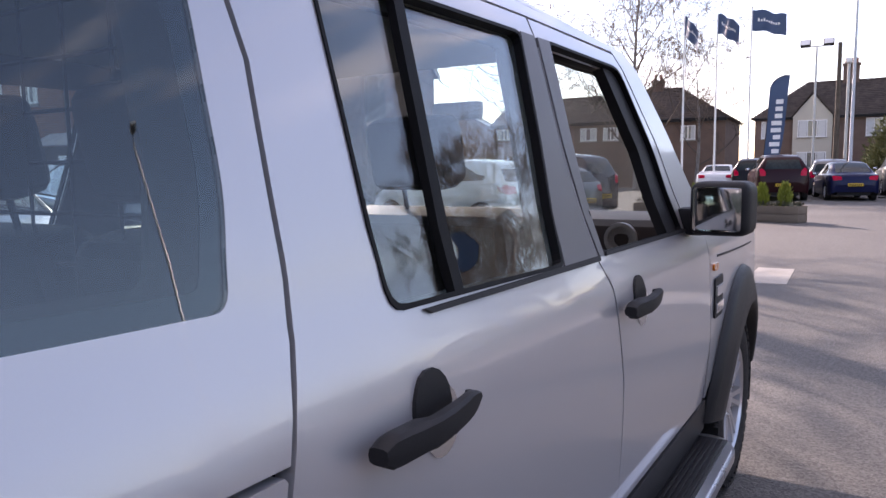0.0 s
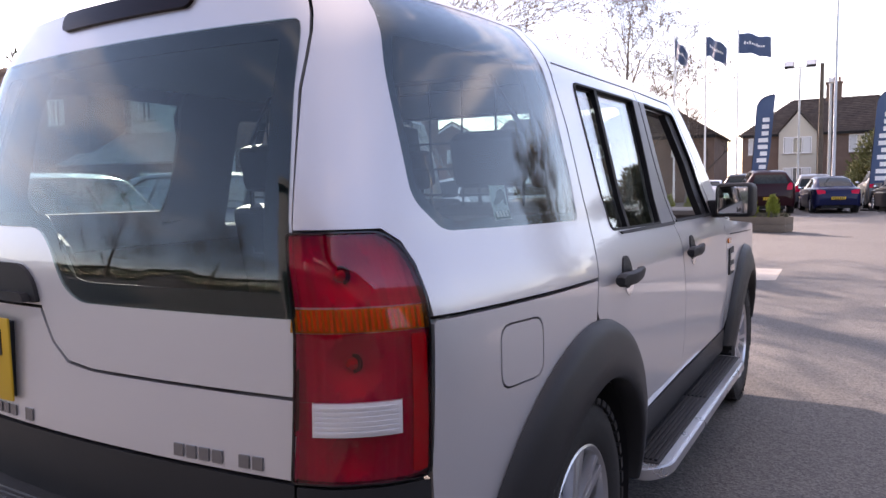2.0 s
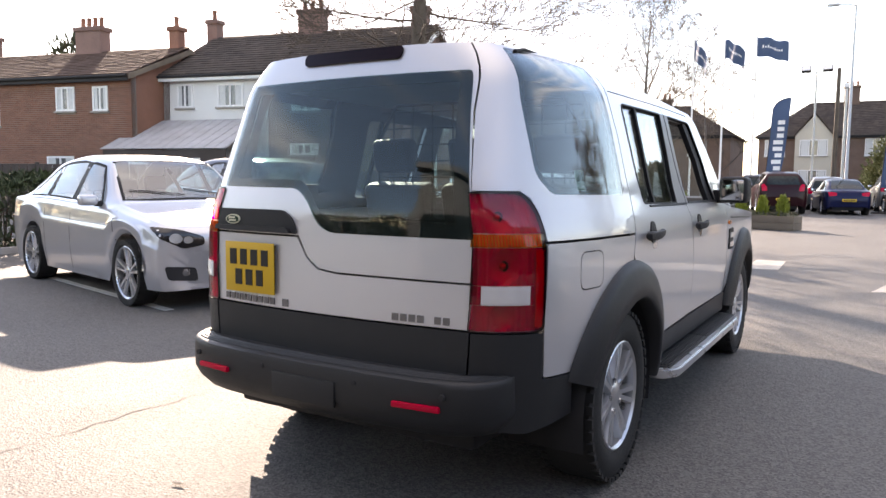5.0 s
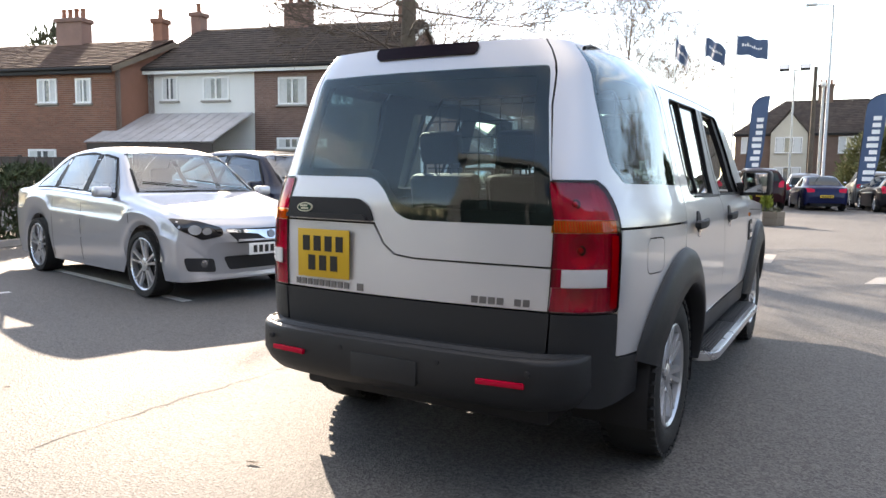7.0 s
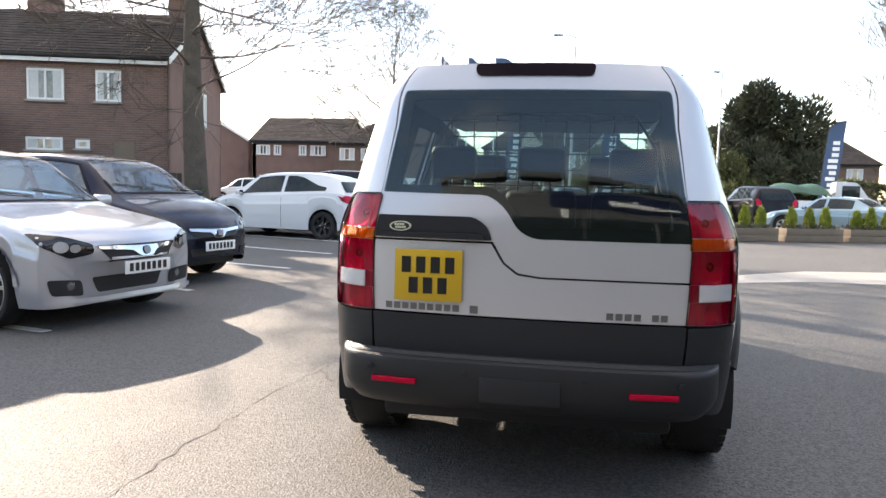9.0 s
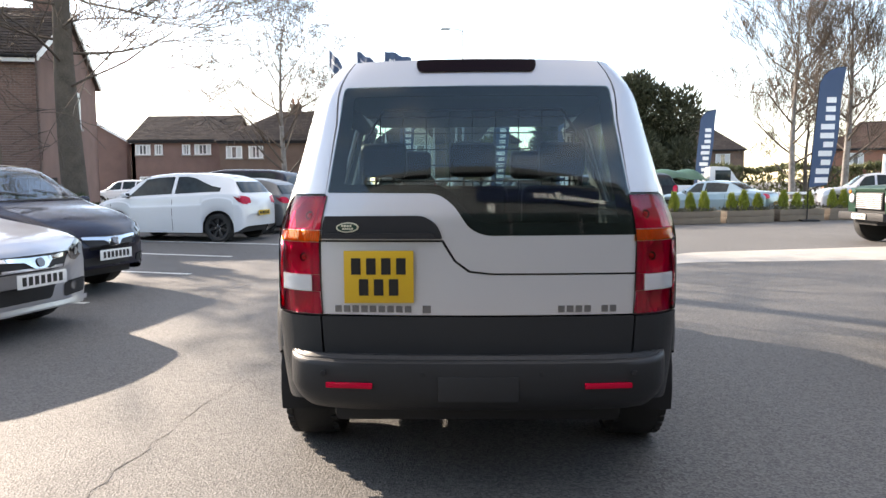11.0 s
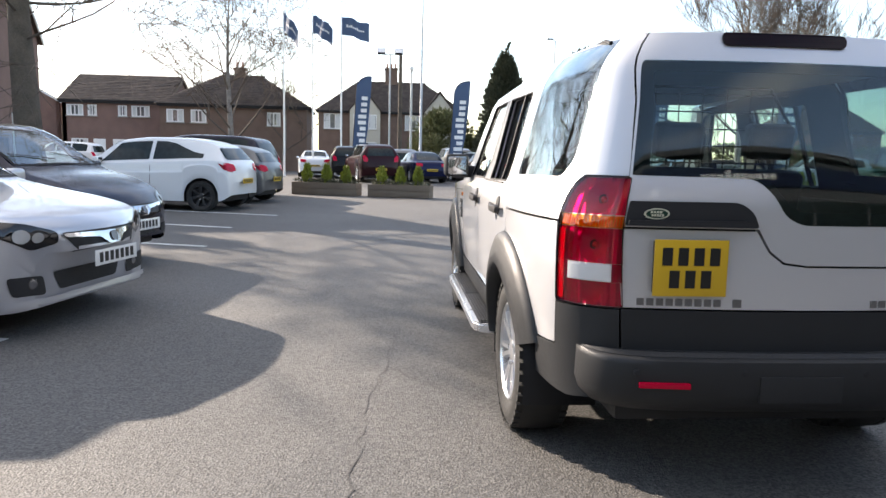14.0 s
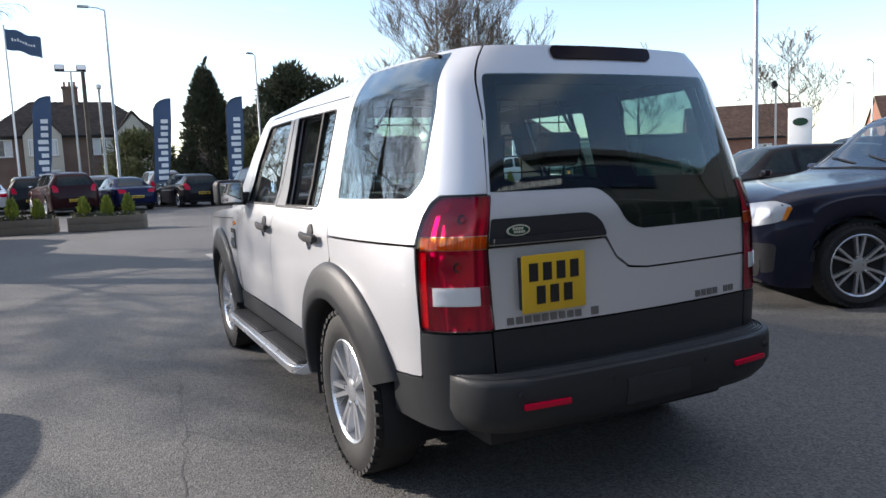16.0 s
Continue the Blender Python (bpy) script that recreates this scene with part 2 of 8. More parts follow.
SHRUB = material("shrub_foliage", (0.15, 0.155, 0.06), 0.75, 0, 0.5, 1.2, 9, 0.2, tint=(0.04, 0.045, 0.02), island=0.35)
HEDGE = material("hedge_foliage", (0.060, 0.085, 0.032), 0.7, 0, 0.5, 1.2, 9, 0.2, tint=(0.025, 0.035, 0.015), island=0.4)
THUJA = material("golden_conifer_foliage", (0.26, 0.29, 0.035), 0.75, 0, 0.4, 9, 40, 0.2, tint=(0.13, 0.17, 0.025), island=0.3)
BEDDING = material("bedding_plants", (0.14, 0.12, 0.09), 0.8, 0, 0.5, 9, 40, 0.2, tint=(0.05, 0.07, 0.03), island=0.4)
SOIL = material("soil", (0.06, 0.045, 0.035), 0.95, 0, 0.3, 6, 40, 0.6)
GRASS = material("grass", (0.075, 0.095, 0.03), 0.9, 0, 0.4, 0.7, 30, 0.6)
SIGN_BLUE = material("navy_fabric", (0.050, 0.090, 0.17), 0.65, 0, 0.15, 1.5, 200, 0.1)
SIGN_NAVY = material("navy_panel", (0.012, 0.016, 0.045), 0.25, 0, 0.05, 1.5, 200, 0.02)
CLADDING = material("grey_cladding", (0.10, 0.10, 0.105), 0.5, 0.2, 0.1, 0.8, 50, 0.05)
OLD_PLASTIC = material("weathered_plastic_sheet", (0.44, 0.44, 0.46), 0.4, 0, 0.4, 1.5, 20, 0.3, tint=(0.26, 0.25, 0.25))
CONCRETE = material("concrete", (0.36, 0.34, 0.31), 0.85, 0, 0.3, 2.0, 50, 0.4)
LINE_PAINT = material("worn_line_paint", (0.66, 0.66, 0.63), 0.7, 0, 0.35, 5, 60, 0.3, tint=(0.30, 0.30, 0.29))
TARPAULIN = material("green_tarpaulin", (0.03, 0.10, 0.065), 0.5, 0, 0.2, 3, 60, 0.3)


def asphalt():
    m = material("asphalt", (0.100, 0.096, 0.091), 0.78, 0, 0.3, 0.35, 90, 0.0, coords="Object", tint=(0.062, 0.061, 0.060))
    n, l = m.node_tree.nodes, m.node_tree.links
    b = n["Principled BSDF"]
    co = n.new("ShaderNodeTexCoord")
    vor = n.new("ShaderNodeTexVoronoi")
    vor.inputs["Scale"].default_value = 95
    no = n.new("ShaderNodeTexNoise")
    no.inputs["Scale"].default_value, no.inputs["Detail"].default_value = 60, 4
    l.new(co.outputs["Object"], vor.inputs["Vector"])
    l.new(co.outputs["Object"], no.inputs["Vector"])
    ad = n.new("ShaderNodeMath")
    ad.operation = "ADD"
    l.new(vor.outputs["Distance"], ad.inputs[0])
    l.new(no.outputs["Fac"], ad.inputs[1])
    bp = n.new("ShaderNodeBump")
    bp.inputs["Strength"].default_value, bp.inputs["Distance"].default_value = 0.55, 0.006
    l.new(ad.outputs[0], bp.inputs["Height"])
    l.new(bp.outputs[0], b.inputs["Normal"])
    # single pale and dark stones
    old = b.inputs["Base Color"].links[0].from_socket
    hs = n.new("ShaderNodeHueSaturation")
    mr = n.new("ShaderNodeMapRange")
    sep = n.new("ShaderNodeSeparateColor")
    l.new(vor.outputs["Color"], sep.inputs[0])
    l.new(sep.outputs[0], mr.inputs["Value"])
    mr.inputs["To Min"].default_value, mr.inputs["To Max"].default_value = 0.58, 1.55
    l.new(mr.outputs[0], hs.inputs["Value"])
    l.new(old, hs.inputs["Color"])
    l.new(hs.outputs[0], b.inputs["Base Color"])
    return m


ASPHALT = asphalt()

# ---------------------------------------------------------------- mesh helpers
MIRRORED = []


def part(name, bm, mat, parent=None, label="", smooth=35, m=None):
    """Links a bmesh as one mesh object, shaded smooth but for edges sharper than the angle given."""
    if smooth:
        lim = radians(smooth)
        for f in bm.faces:
            f.smooth = True
        for e in bm.edges:
            e.smooth = len(e.link_faces) == 2 and e.calc_face_angle(0) < lim
    me = bpy.data.meshes.new(name)
    lay, side = bm.verts.layers.float_vector.get("skin"), bm.faces.layers.int.get("side")
    normals = None
    if smooth and lay and side:
        # true normals of the skin on its faces, flat ones on the cut edges
        normals = []
        for f in bm.faces:
            f.normal_update()
            for v in f.verts:
                n = v[lay] if f[side] else f.normal
                normals.append(tuple(n if n.dot(f.normal) >= 0 else -n))
    bm.to_mesh(me)
    bm.free()
    if normals:
        me.normals_split_custom_set(normals)
    for one in (mat if isinstance(mat, (list, tuple)) else (mat,)):
        me.materials.append(one)
    ob = new(name, me)
    if parent:
        ob.parent = parent
    if m is not None:
        ob.matrix_basis = m
    if label:
        tagged(ob, label)
    return ob


def raw(name, verts, faces, mat, parent=None, label="", smooth=False):
    me = bpy.data.meshes.new(name)
    me.from_pydata([tuple(v) for v in verts], [], faces)
    if smooth:
        for p in me.polygons:
            p.use_smooth = True
    me.materials.append(mat)
    ob = new(name, me)
    if parent:
        ob.parent = parent
    if label:
        tagged(ob, label)
    return ob


def twin(ob, m, parent=None):
    """Another object on the same mesh."""
    o = new(ob.name.split(".")[0], ob.data)
    o.parent = parent or ob.parent
    o.matrix_basis = m
    return o


def thing(name, m, label, category, group="", kind=""):
    ob = new(name)
    ob.empty_display_size = 0.2
    ob.matrix_basis = m
    return tagged(ob, label, category, group, kind)


def box(bm, x0, x1, y0, y1, z0, z1, bevel=0.0, m=None, seg=2):
    r = bmesh.ops.create_cube(bm, size=1.0)
    vs = r["verts"]
    for v in vs:
        v.co = Vector(((x0 + x1) / 2 + v.co.x * (x1 - x0), (y0 + y1) / 2 + v.co.y * (y1 - y0), (z0 + z1) / 2 + v.co.z * (z1 - z0)))
    if bevel:
        es = list({e for v in vs for e in v.link_edges})
        out = bmesh.ops.bevel(bm, geom=es, offset=bevel, segments=seg, affect="EDGES", profile=0.6)
        vs = list({v for f in out["faces"] for v in f.verts} | {v for v in vs if v.is_valid})
    if m is not None:
        for v in vs:
            v.co = m @ v.co
    return bm


def boxed(*a, **k):
    return box(bmesh.new(), *a, **k)


def rounded(pts, r=0.03, n=3):
    """A closed outline with its corners rounded; a point may carry a radius of its own."""
    out = []
    k = len(pts)
    for i in range(k):
        p = Vector(pts[i][:2])
        a, b = Vector(pts[i - 1][:2]), Vector(pts[(i + 1) % k][:2])
        rr = pts[i][2] if len(pts[i]) > 2 else r
        da, db = (a - p), (b - p)
        rr = min(rr, da.length * 0.45, db.length * 0.45)
        if rr < 1e-4:
            out.append(tuple(p))
            continue
        s, e = p + da.normalized() * rr, p + db.normalized() * rr
        for j in range(n + 1):
            t = j / n
            q = s * (1 - t) ** 2 + p * 2 * t * (1 - t) + e * t * t
            out.append(tuple(q))
    return out


def filled(outer, holes=(), du=0.08, dv=0.08):
    """A flat sheet in the x-z plane inside the outline, less the holes, cut into small cells."""
    bm = bmesh.new()
    edges = []
    for loop in (outer, *holes):
        vs = [bm.verts.new((p[0], 0, p[1])) for p in loop]
        edges += [bm.edges.new((vs[i], vs[(i + 1) % len(vs)])) for i in range(len(vs))]
    bmesh.ops.triangle_fill(bm, use_beauty=True, use_dissolve=False, edges=edges)
    us = [p[0] for p in outer]
    zs = [p[1] for p in outer]
    for lo, hi, d, no in ((min(us), max(us), du, (1, 0, 0)), (min(zs), max(zs), dv, (0, 0, 1))):
        n = int((hi - lo) / d)
        for i in range(1, n + 1):
            c = lo + (hi - lo) * i / (n + 1)
            bmesh.ops.bisect_plane(bm, geom=bm.verts[:] + bm.edges[:] + bm.faces[:], plane_co=(c * no[0], 0, c * no[2]), plane_no=no, dist=1e-6)
    return bm


def shaped(bm, fn, thick=0.0, out=0.0):
    """Bends a sheet onto the surface fn(u, z), moved out, and gives it a thickness inwards."""
    e = 1e-3
    inner = {}
    lay = bm.verts.layers.float_vector.new("skin")
    side = bm.faces.layers.int.new("side")
    for f in bm.faces:
        f[side] = 1
    for v in bm.verts:
        u, z = v.co.x, v.co.z
        p, pu, pz = Vector(fn(u, z)), Vector(fn(u + e, z)), Vector(fn(u, z + e))
        nrm = (pu - p).cross(pz - p)
        nrm = nrm.normalized() if nrm.length > 1e-12 else Vector((0, 0, 1))
        if fn in MIRRORED:
            nrm = -nrm
        v.co = p + nrm * out
        v[lay] = nrm
        inner[v] = p + nrm * (out - thick)
    if thick:
        faces = bm.faces[:]
        rim = [ed for ed in bm.edges if len(ed.link_faces) == 1]
        dup = {v: bm.verts.new(c) for v, c in inner.items()}
        for v, d in dup.items():
            d[lay] = -v[lay]
        for f in faces:
            bm.faces.new([dup[v] for v in reversed(f.verts)])[side] = 1
        for ed in rim:
            a, b = ed.verts
            bm.faces.new((a, b, dup[b], dup[a]))
    bmesh.ops.recalc_face_normals(bm, faces=bm.faces)
    return bm


def lathe(profile, n=32, axis="x"):
    """Turns a profile of (along, radius) round the axis."""
    bm = bmesh.new()
    rings = []
    for a, r in profile:
        ring = []
        for i in range(n):
            t = 2 * math.pi * i / n
            c, s = r * math.cos(t), r * math.sin(t)
            ring.append(bm.verts.new((a, c, s) if axis == "x" else (c, s, a)))
        rings.append(ring)
    for p, q in zip(rings, rings[1:]):
        for i in range(n):
            bm.faces.new((p[i], p[(i + 1) % n], q[(i + 1) % n], q[i]))
    for ring in (rings[0], rings[-1]):
        if profile[rings.index(ring)][1] > 1e-4:
            bm.faces.new(ring)
    bmesh.ops.recalc_face_normals(bm, faces=bm.faces)
    return bm


def tube(bm, pts, radii, sides=6):
    """A tapered tube along the points."""
    rings = []
    for i, p in enumerate(pts):
        p = Vector(p)
        d = (Vector(pts[min(i + 1, len(pts) - 1)]) - Vector(pts[max(i - 1, 0)])).normalized()
        a = d.cross(Vector((0.31, 0.17, 0.93))).normalized()
        b = d.cross(a)
        r = radii[i] if isinstance(radii, (list, tuple)) else radii
        rings.append([bm.verts.new(p + (a * math.cos(2 * math.pi * k / sides) + b * math.sin(2 * math.pi * k / sides)) * r) for k in range(sides)])
    for p, q in zip(rings, rings[1:]):
        for k in range(sides):
            bm.faces.new((p[k], p[(k + 1) % sides], q[(k + 1) % sides], q[k]))
    bm.faces.new(rings[0])
    bm.faces.new(rings[-1])
    return bm


def tubes(lines, r=0.01, sides=6):
    bm = bmesh.new()
    for pts in lines:
        tube(bm, pts, r, sides)
    bmesh.ops.recalc_face_normals(bm, faces=bm.faces)
    return bm


def extruded(pts, y0, y1, bevel=0.0):
    """An outline in the x-z plane pulled from y0 to y1."""
    bm = bmesh.new()
    a = [bm.verts.new((p[0], y0, p[1])) for p in pts]
    b = [bm.verts.new((p[0], y1, p[1])) for p in pts]
    bm.faces.new(a)
    bm.faces.new(list(reversed(b)))
    for i in range(len(pts)):
        j = (i + 1) % len(pts)
        bm.faces.new((a[j], a[i], b[i], b[j]))
    bmesh.ops.recalc_face_normals(bm, faces=bm.faces)
    if bevel:
        bmesh.ops.bevel(bm, geom=bm.edges[:], offset=bevel, segments=2, affect="EDGES")
    return bm


def smoothstep(a, b, x):
    t = min(1.0, max(0.0, (x - a) / (b - a)))
    return t * t * (3 - 2 * t)


def mixed(a, b, t):
    return a + (b - a) * t


def bars(count, width, height, gap, seed, depth=0.004, wave=True):
    """A row of plain upright bars as stand-in for writing; x to the right, z up, lying in the x-z plane."""
    rnd = random.Random(seed)
    bm = bmesh.new()
    step = width / count
    for i in range(count):
        h = height * (rnd.choice((0.62, 0.66, 1.0)) if wave else 1.0)
        box(bm, i * step, i * step + step - gap, -depth, 0, 0, h)
    return bm

# ---------------------------------------------------------------- ground
def ground_sheet():
    bm = bmesh.new()
    n = 24
    vs = {}
    for i in range(-n, n + 1):
        for j in range(-n, n + 1):
            x, y = (math.copysign((abs(k) / n) ** 2.2 * 900, k) for k in (i, j))
            vs[i, j] = bm.verts.new((x, y + 10, 0))
    for i in range(-n, n):
        for j in range(-n, n):
            bm.faces.new((vs[i, j], vs[i + 1, j], vs[i + 1, j + 1], vs[i, j + 1]))
    return part("ground", bm, ASPHALT, None, smooth=0)


tagged(ground_sheet(), "worn grey asphalt of an open car park", "ground", kind="structure")


def ground_patch(name, pts, mat, label, z=0.004, kind="structure", category="road marking"):
    bm = bmesh.new()
    lo = [bm.verts.new((x, y, -0.01)) for x, y in pts]
    hi = [bm.verts.new((x, y, z)) for x, y in pts]
    bm.faces.new(hi)
    for i in range(len(pts)):
        j = (i + 1) % len(pts)
        bm.faces.new((lo[i], lo[j], hi[j], hi[i]))
    bmesh.ops.recalc_face_normals(bm, faces=bm.faces)
    return tagged(part(name, bm, mat, None, smooth=0), label, category, kind=kind)


def stripe(a, b, w=0.10, z=0.004):
    a, b = Vector((*a, 0)), Vector((*b, 0))
    d = (b - a).normalized()
    s = Vector((-d.y, d.x, 0)) * w / 2
    return ground_patch("bay_line", [tuple(p.xy) for p in (a - s, b - s, b + s, a + s)], LINE_PAINT, "worn white painted parking bay line on asphalt", z)


for p, q in (((-9.0, 3.55), (-4.2, 2.52)), ((-9.0, 6.2), (-4.3, 5.1)), ((-9.0, 9.2), (-4.1, 7.72)), ((-9.0, 11.9), (-4.3, 10.3)), ((-9.0, 14.6), (-3.9, 12.9))):
    stripe(p, q)


def wheelchair_mark():
    """A painted bay symbol, as a few broad strokes."""
    bm = bmesh.new()
    m = Matrix.Translation((-6.6, 1.35, 0.003)) @ Matrix.Rotation(radians(78), 4, "Z")
    for pts in ([(-0.1, 0.55), (-0.05, 0.2), (0.3, 0.15), (0.45, -0.3), (0.6, -0.3)], [(-0.05, 0.4), (0.25, 0.38)]):
        for a, b in zip(pts, pts[1:]):
            a, b = Vector((*a, 0)), Vector((*b, 0))
            s = Vector((-(b - a).y, (b - a).x, 0)).normalized() * 0.05
            bm.faces.new([bm.verts.new(m @ p) for p in (a - s, b - s, b + s, a + s)])
    ring = [2 * math.pi * k / 20 for k in range(4, 18)]
    for t0, t1 in zip(ring, ring[1:]):
        bm.faces.new([bm.verts.new(m @ Vector((0.1 + r * math.cos(t), -0.15 + r * math.sin(t), 0))) for r, t in ((0.33, t0), (0.42, t0), (0.42, t1), (0.33, t1))])
    bmesh.ops.recalc_face_normals(bm, faces=bm.faces)
    tagged(part("bay_symbol", bm, LINE_PAINT, None, smooth=0), "worn white painted disabled bay symbol on asphalt", "road marking", kind="structure")


wheelchair_mark()


def crack(points, w, label):
    rnd = random.Random(5)
    bm = bmesh.new()
    rows = []
    for (x0, y0), (x1, y1) in zip(points, points[1:]):
        n = max(2, int(math.hypot(x1 - x0, y1 - y0) / 0.10))
        for i in range(n):
            x, y = mixed(x0, x1, i / n) + rnd.uniform(-.02, .02), mixed(y0, y1, i / n) + rnd.uniform(-.02, .02)
            d = w * rnd.uniform(0.15, 1.0)
            rows.append([bm.verts.new((x - d / 2, y - d * 0.2, 0.0025)), bm.verts.new((x + d / 2, y + d * 0.2, 0.0025))])
    for a, b in zip(rows, rows[1:]):
        bm.faces.new((a[0], a[1], b[1], b[0]))
    bmesh.ops.recalc_face_normals(bm, faces=bm.faces)
    return tagged(part("tarmac_joint", bm, BLACK_TAR, None, smooth=0), label, "crack", kind="structure")


BLACK_TAR = material("tar", (0.076, 0.073, 0.070), 0.8, 0, 0.3, 8, 90, 0.6)


# ---------------------------------------------------------------- houses
def window_unit(parent, x, z, w, h, lights=2, name="window", curtain=True, y=0.0):
    """A framed window in a wall that faces -y, its middle at x and sill at z."""
    t = 0.07
    cell = (w - t) / lights
    holes = [[(x - w / 2 + t + i * cell, z + t), (x - w / 2 + (i + 1) * cell, z + t), (x - w / 2 + (i + 1) * cell, z + h - t), (x - w / 2 + t + i * cell, z + h - t)] for i in range(lights)]
    f = shaped(filled([(x - w / 2, z), (x + w / 2, z), (x + w / 2, z + h), (x - w / 2, z + h)], holes, 99, 99), lambda u, v: (u, y - 0.05, v), 0.07)
    win = part(name, f, UPVC, parent, "white framed window", smooth=0)
    part("pane", boxed(x - w / 2 + 0.02, x + w / 2 - 0.02, y - 0.012, y + 0.0, z + 0.02, z + h - 0.02), HOUSE_PANE, win)
    if curtain:
        for s in (-1, 1):
            part("curtain", boxed(x + s * w * 0.32 - w * 0.13, x + s * w * 0.32 + w * 0.13, y - 0.016, y - 0.011, z + t, z + h - t), CURTAIN, win)
    part("window_sill", boxed(x - w / 2 - 0.06, x + w / 2 + 0.06, y - 0.12, y + 0.02, z - 0.07, z, 0.01), CONCRETE, win)
    return win


BRICK_MESH = {}


def brick_face(parent, w, z0, z1, mat, openings, limit=300, x0=0.0):
    """Courses of single bricks, proud of the mortar, on a wall facing -y; those past the limit are joined into one part."""
    key = mat.name
    if key not in BRICK_MESH:
        bm = boxed(0.0, 0.21, -0.012, 0.01, 0.0, 0.062)
        me = bpy.data.meshes.new("brick")
        bm.to_mesh(me)
        bm.free()
        me.materials.append(mat)
        BRICK_MESH[key] = me
    verts, faces = [], []
    made = 0
    rows = int((z1 - z0) / 0.075)
    for r in range(rows):
        z = z1 - 0.075 * (r + 1)
        off = 0.1125 if r % 2 else 0.0
        x = x0 - off
        while x < x0 + w - 0.05:
            a, b = max(x, x0), min(x + 0.215, x0 + w)
            x += 0.225
            runs = [(a, b)]
            for q in openings:
                if z < q[3] and z + 0.065 > q[2]:
                    runs = [r for p0, p1 in runs for r in ((p0, min(p1, q[0])), (max(p0, q[1]), p1)) if r[1] - r[0] > 0.03]
            for p0, p1 in runs:
                if made < limit and p1 - p0 > 0.2:
                    o = new("brick", BRICK_MESH[key])
                    o.parent = parent
                    o.matrix_basis = Matrix.Translation((p0, 0, z))
                    made += 1
                else:
                    i = len(verts)
                    verts += [(p0, -0.012, z), (p1, -0.012, z), (p1, -0.012, z + 0.062), (p0, -0.012, z + 0.062), (p0, 0.005, z), (p1, 0.005, z), (p1, 0.005, z + 0.062), (p0, 0.005, z + 0.062)]
                    faces += [(i, i + 1, i + 2, i + 3), (i + 4, i, i + 3, i + 7), (i + 1, i + 5, i + 6, i + 2), (i + 3, i + 2, i + 6, i + 7), (i + 4, i + 5, i + 1, i)]
    if verts:
        tagged(raw("brickwork", verts, faces, mat, parent), kind="stuff")


def tiled_slope(parent, mat, p0, along, up, cols, rows_n, hip0=0.0, hip1=0.0, name="roof_tiles"):
    """Courses of lapped roof tiles from the eaves corner p0; hips take the slope in at its ends."""
    verts, faces = [], []
    p0, along, up = Vector(p0), Vector(along), Vector(up)
    nrm = along.cross(up).normalized()
    L, H = along.length, up.length
    a, u = along.normalized(), up.normalized()
    rh, cw = H / rows_n, L / cols
    rnd = random.Random(11)
    for r in range(rows_n):
        t = r / rows_n
        s0, s1 = hip0 * t, L - hip1 * t
        c = s0 - (cw / 2 if r % 2 else 0)
        while c < s1 - 0.02:
            q0, q1 = max(c, s0), min(c + cw * 0.965, s1)
            c += cw
            if q1 - q0 < 0.03:
                continue
            lift = 0.032 + rnd.uniform(-0.006, 0.008)
            b = p0 + u * (r * rh)
            i = len(verts)
            verts += [b + a * q0 + nrm * lift, b + a * q1 + nrm * lift, b + a * q1 + u * rh * 1.12 + nrm * 0.008, b + a * q0 + u * rh * 1.12 + nrm * 0.008, b + a * q0, b + a * q1]
            faces += [(i, i + 1, i + 2, i + 3), (i + 4, i + 5, i + 1, i), (i + 4, i, i + 3), (i + 5, i + 2, i + 1)]
    return tagged(raw(name, verts, faces, mat, parent), kind="stuff")


def chimney(parent, x, y, z0, z1, w, d, mat, pots=2):
    c = part("chimney", boxed(x - w / 2, x + w / 2, y - d / 2, y + d / 2, z0, z1 - 0.18), mat, parent, "brick chimney stack", smooth=0)
    part("chimney_cap", boxed(x - w / 2 - 0.07, x + w / 2 + 0.07, y - d / 2 - 0.07, y + d / 2 + 0.07, z1 - 0.18, z1, 0.02), mat, c)
    for i in range(pots):
        px = x + (i - (pots - 1) / 2) * (w / max(1, pots))
        part("chimney_pot", lathe([(z1, 0.10), (z1 + 0.34, 0.085), (z1 + 0.38, 0.11), (z1 + 0.42, 0.10)], 10, "z"), BRICK_ORANGE, c, m=Matrix.Translation((px, y, 0)))
    return c


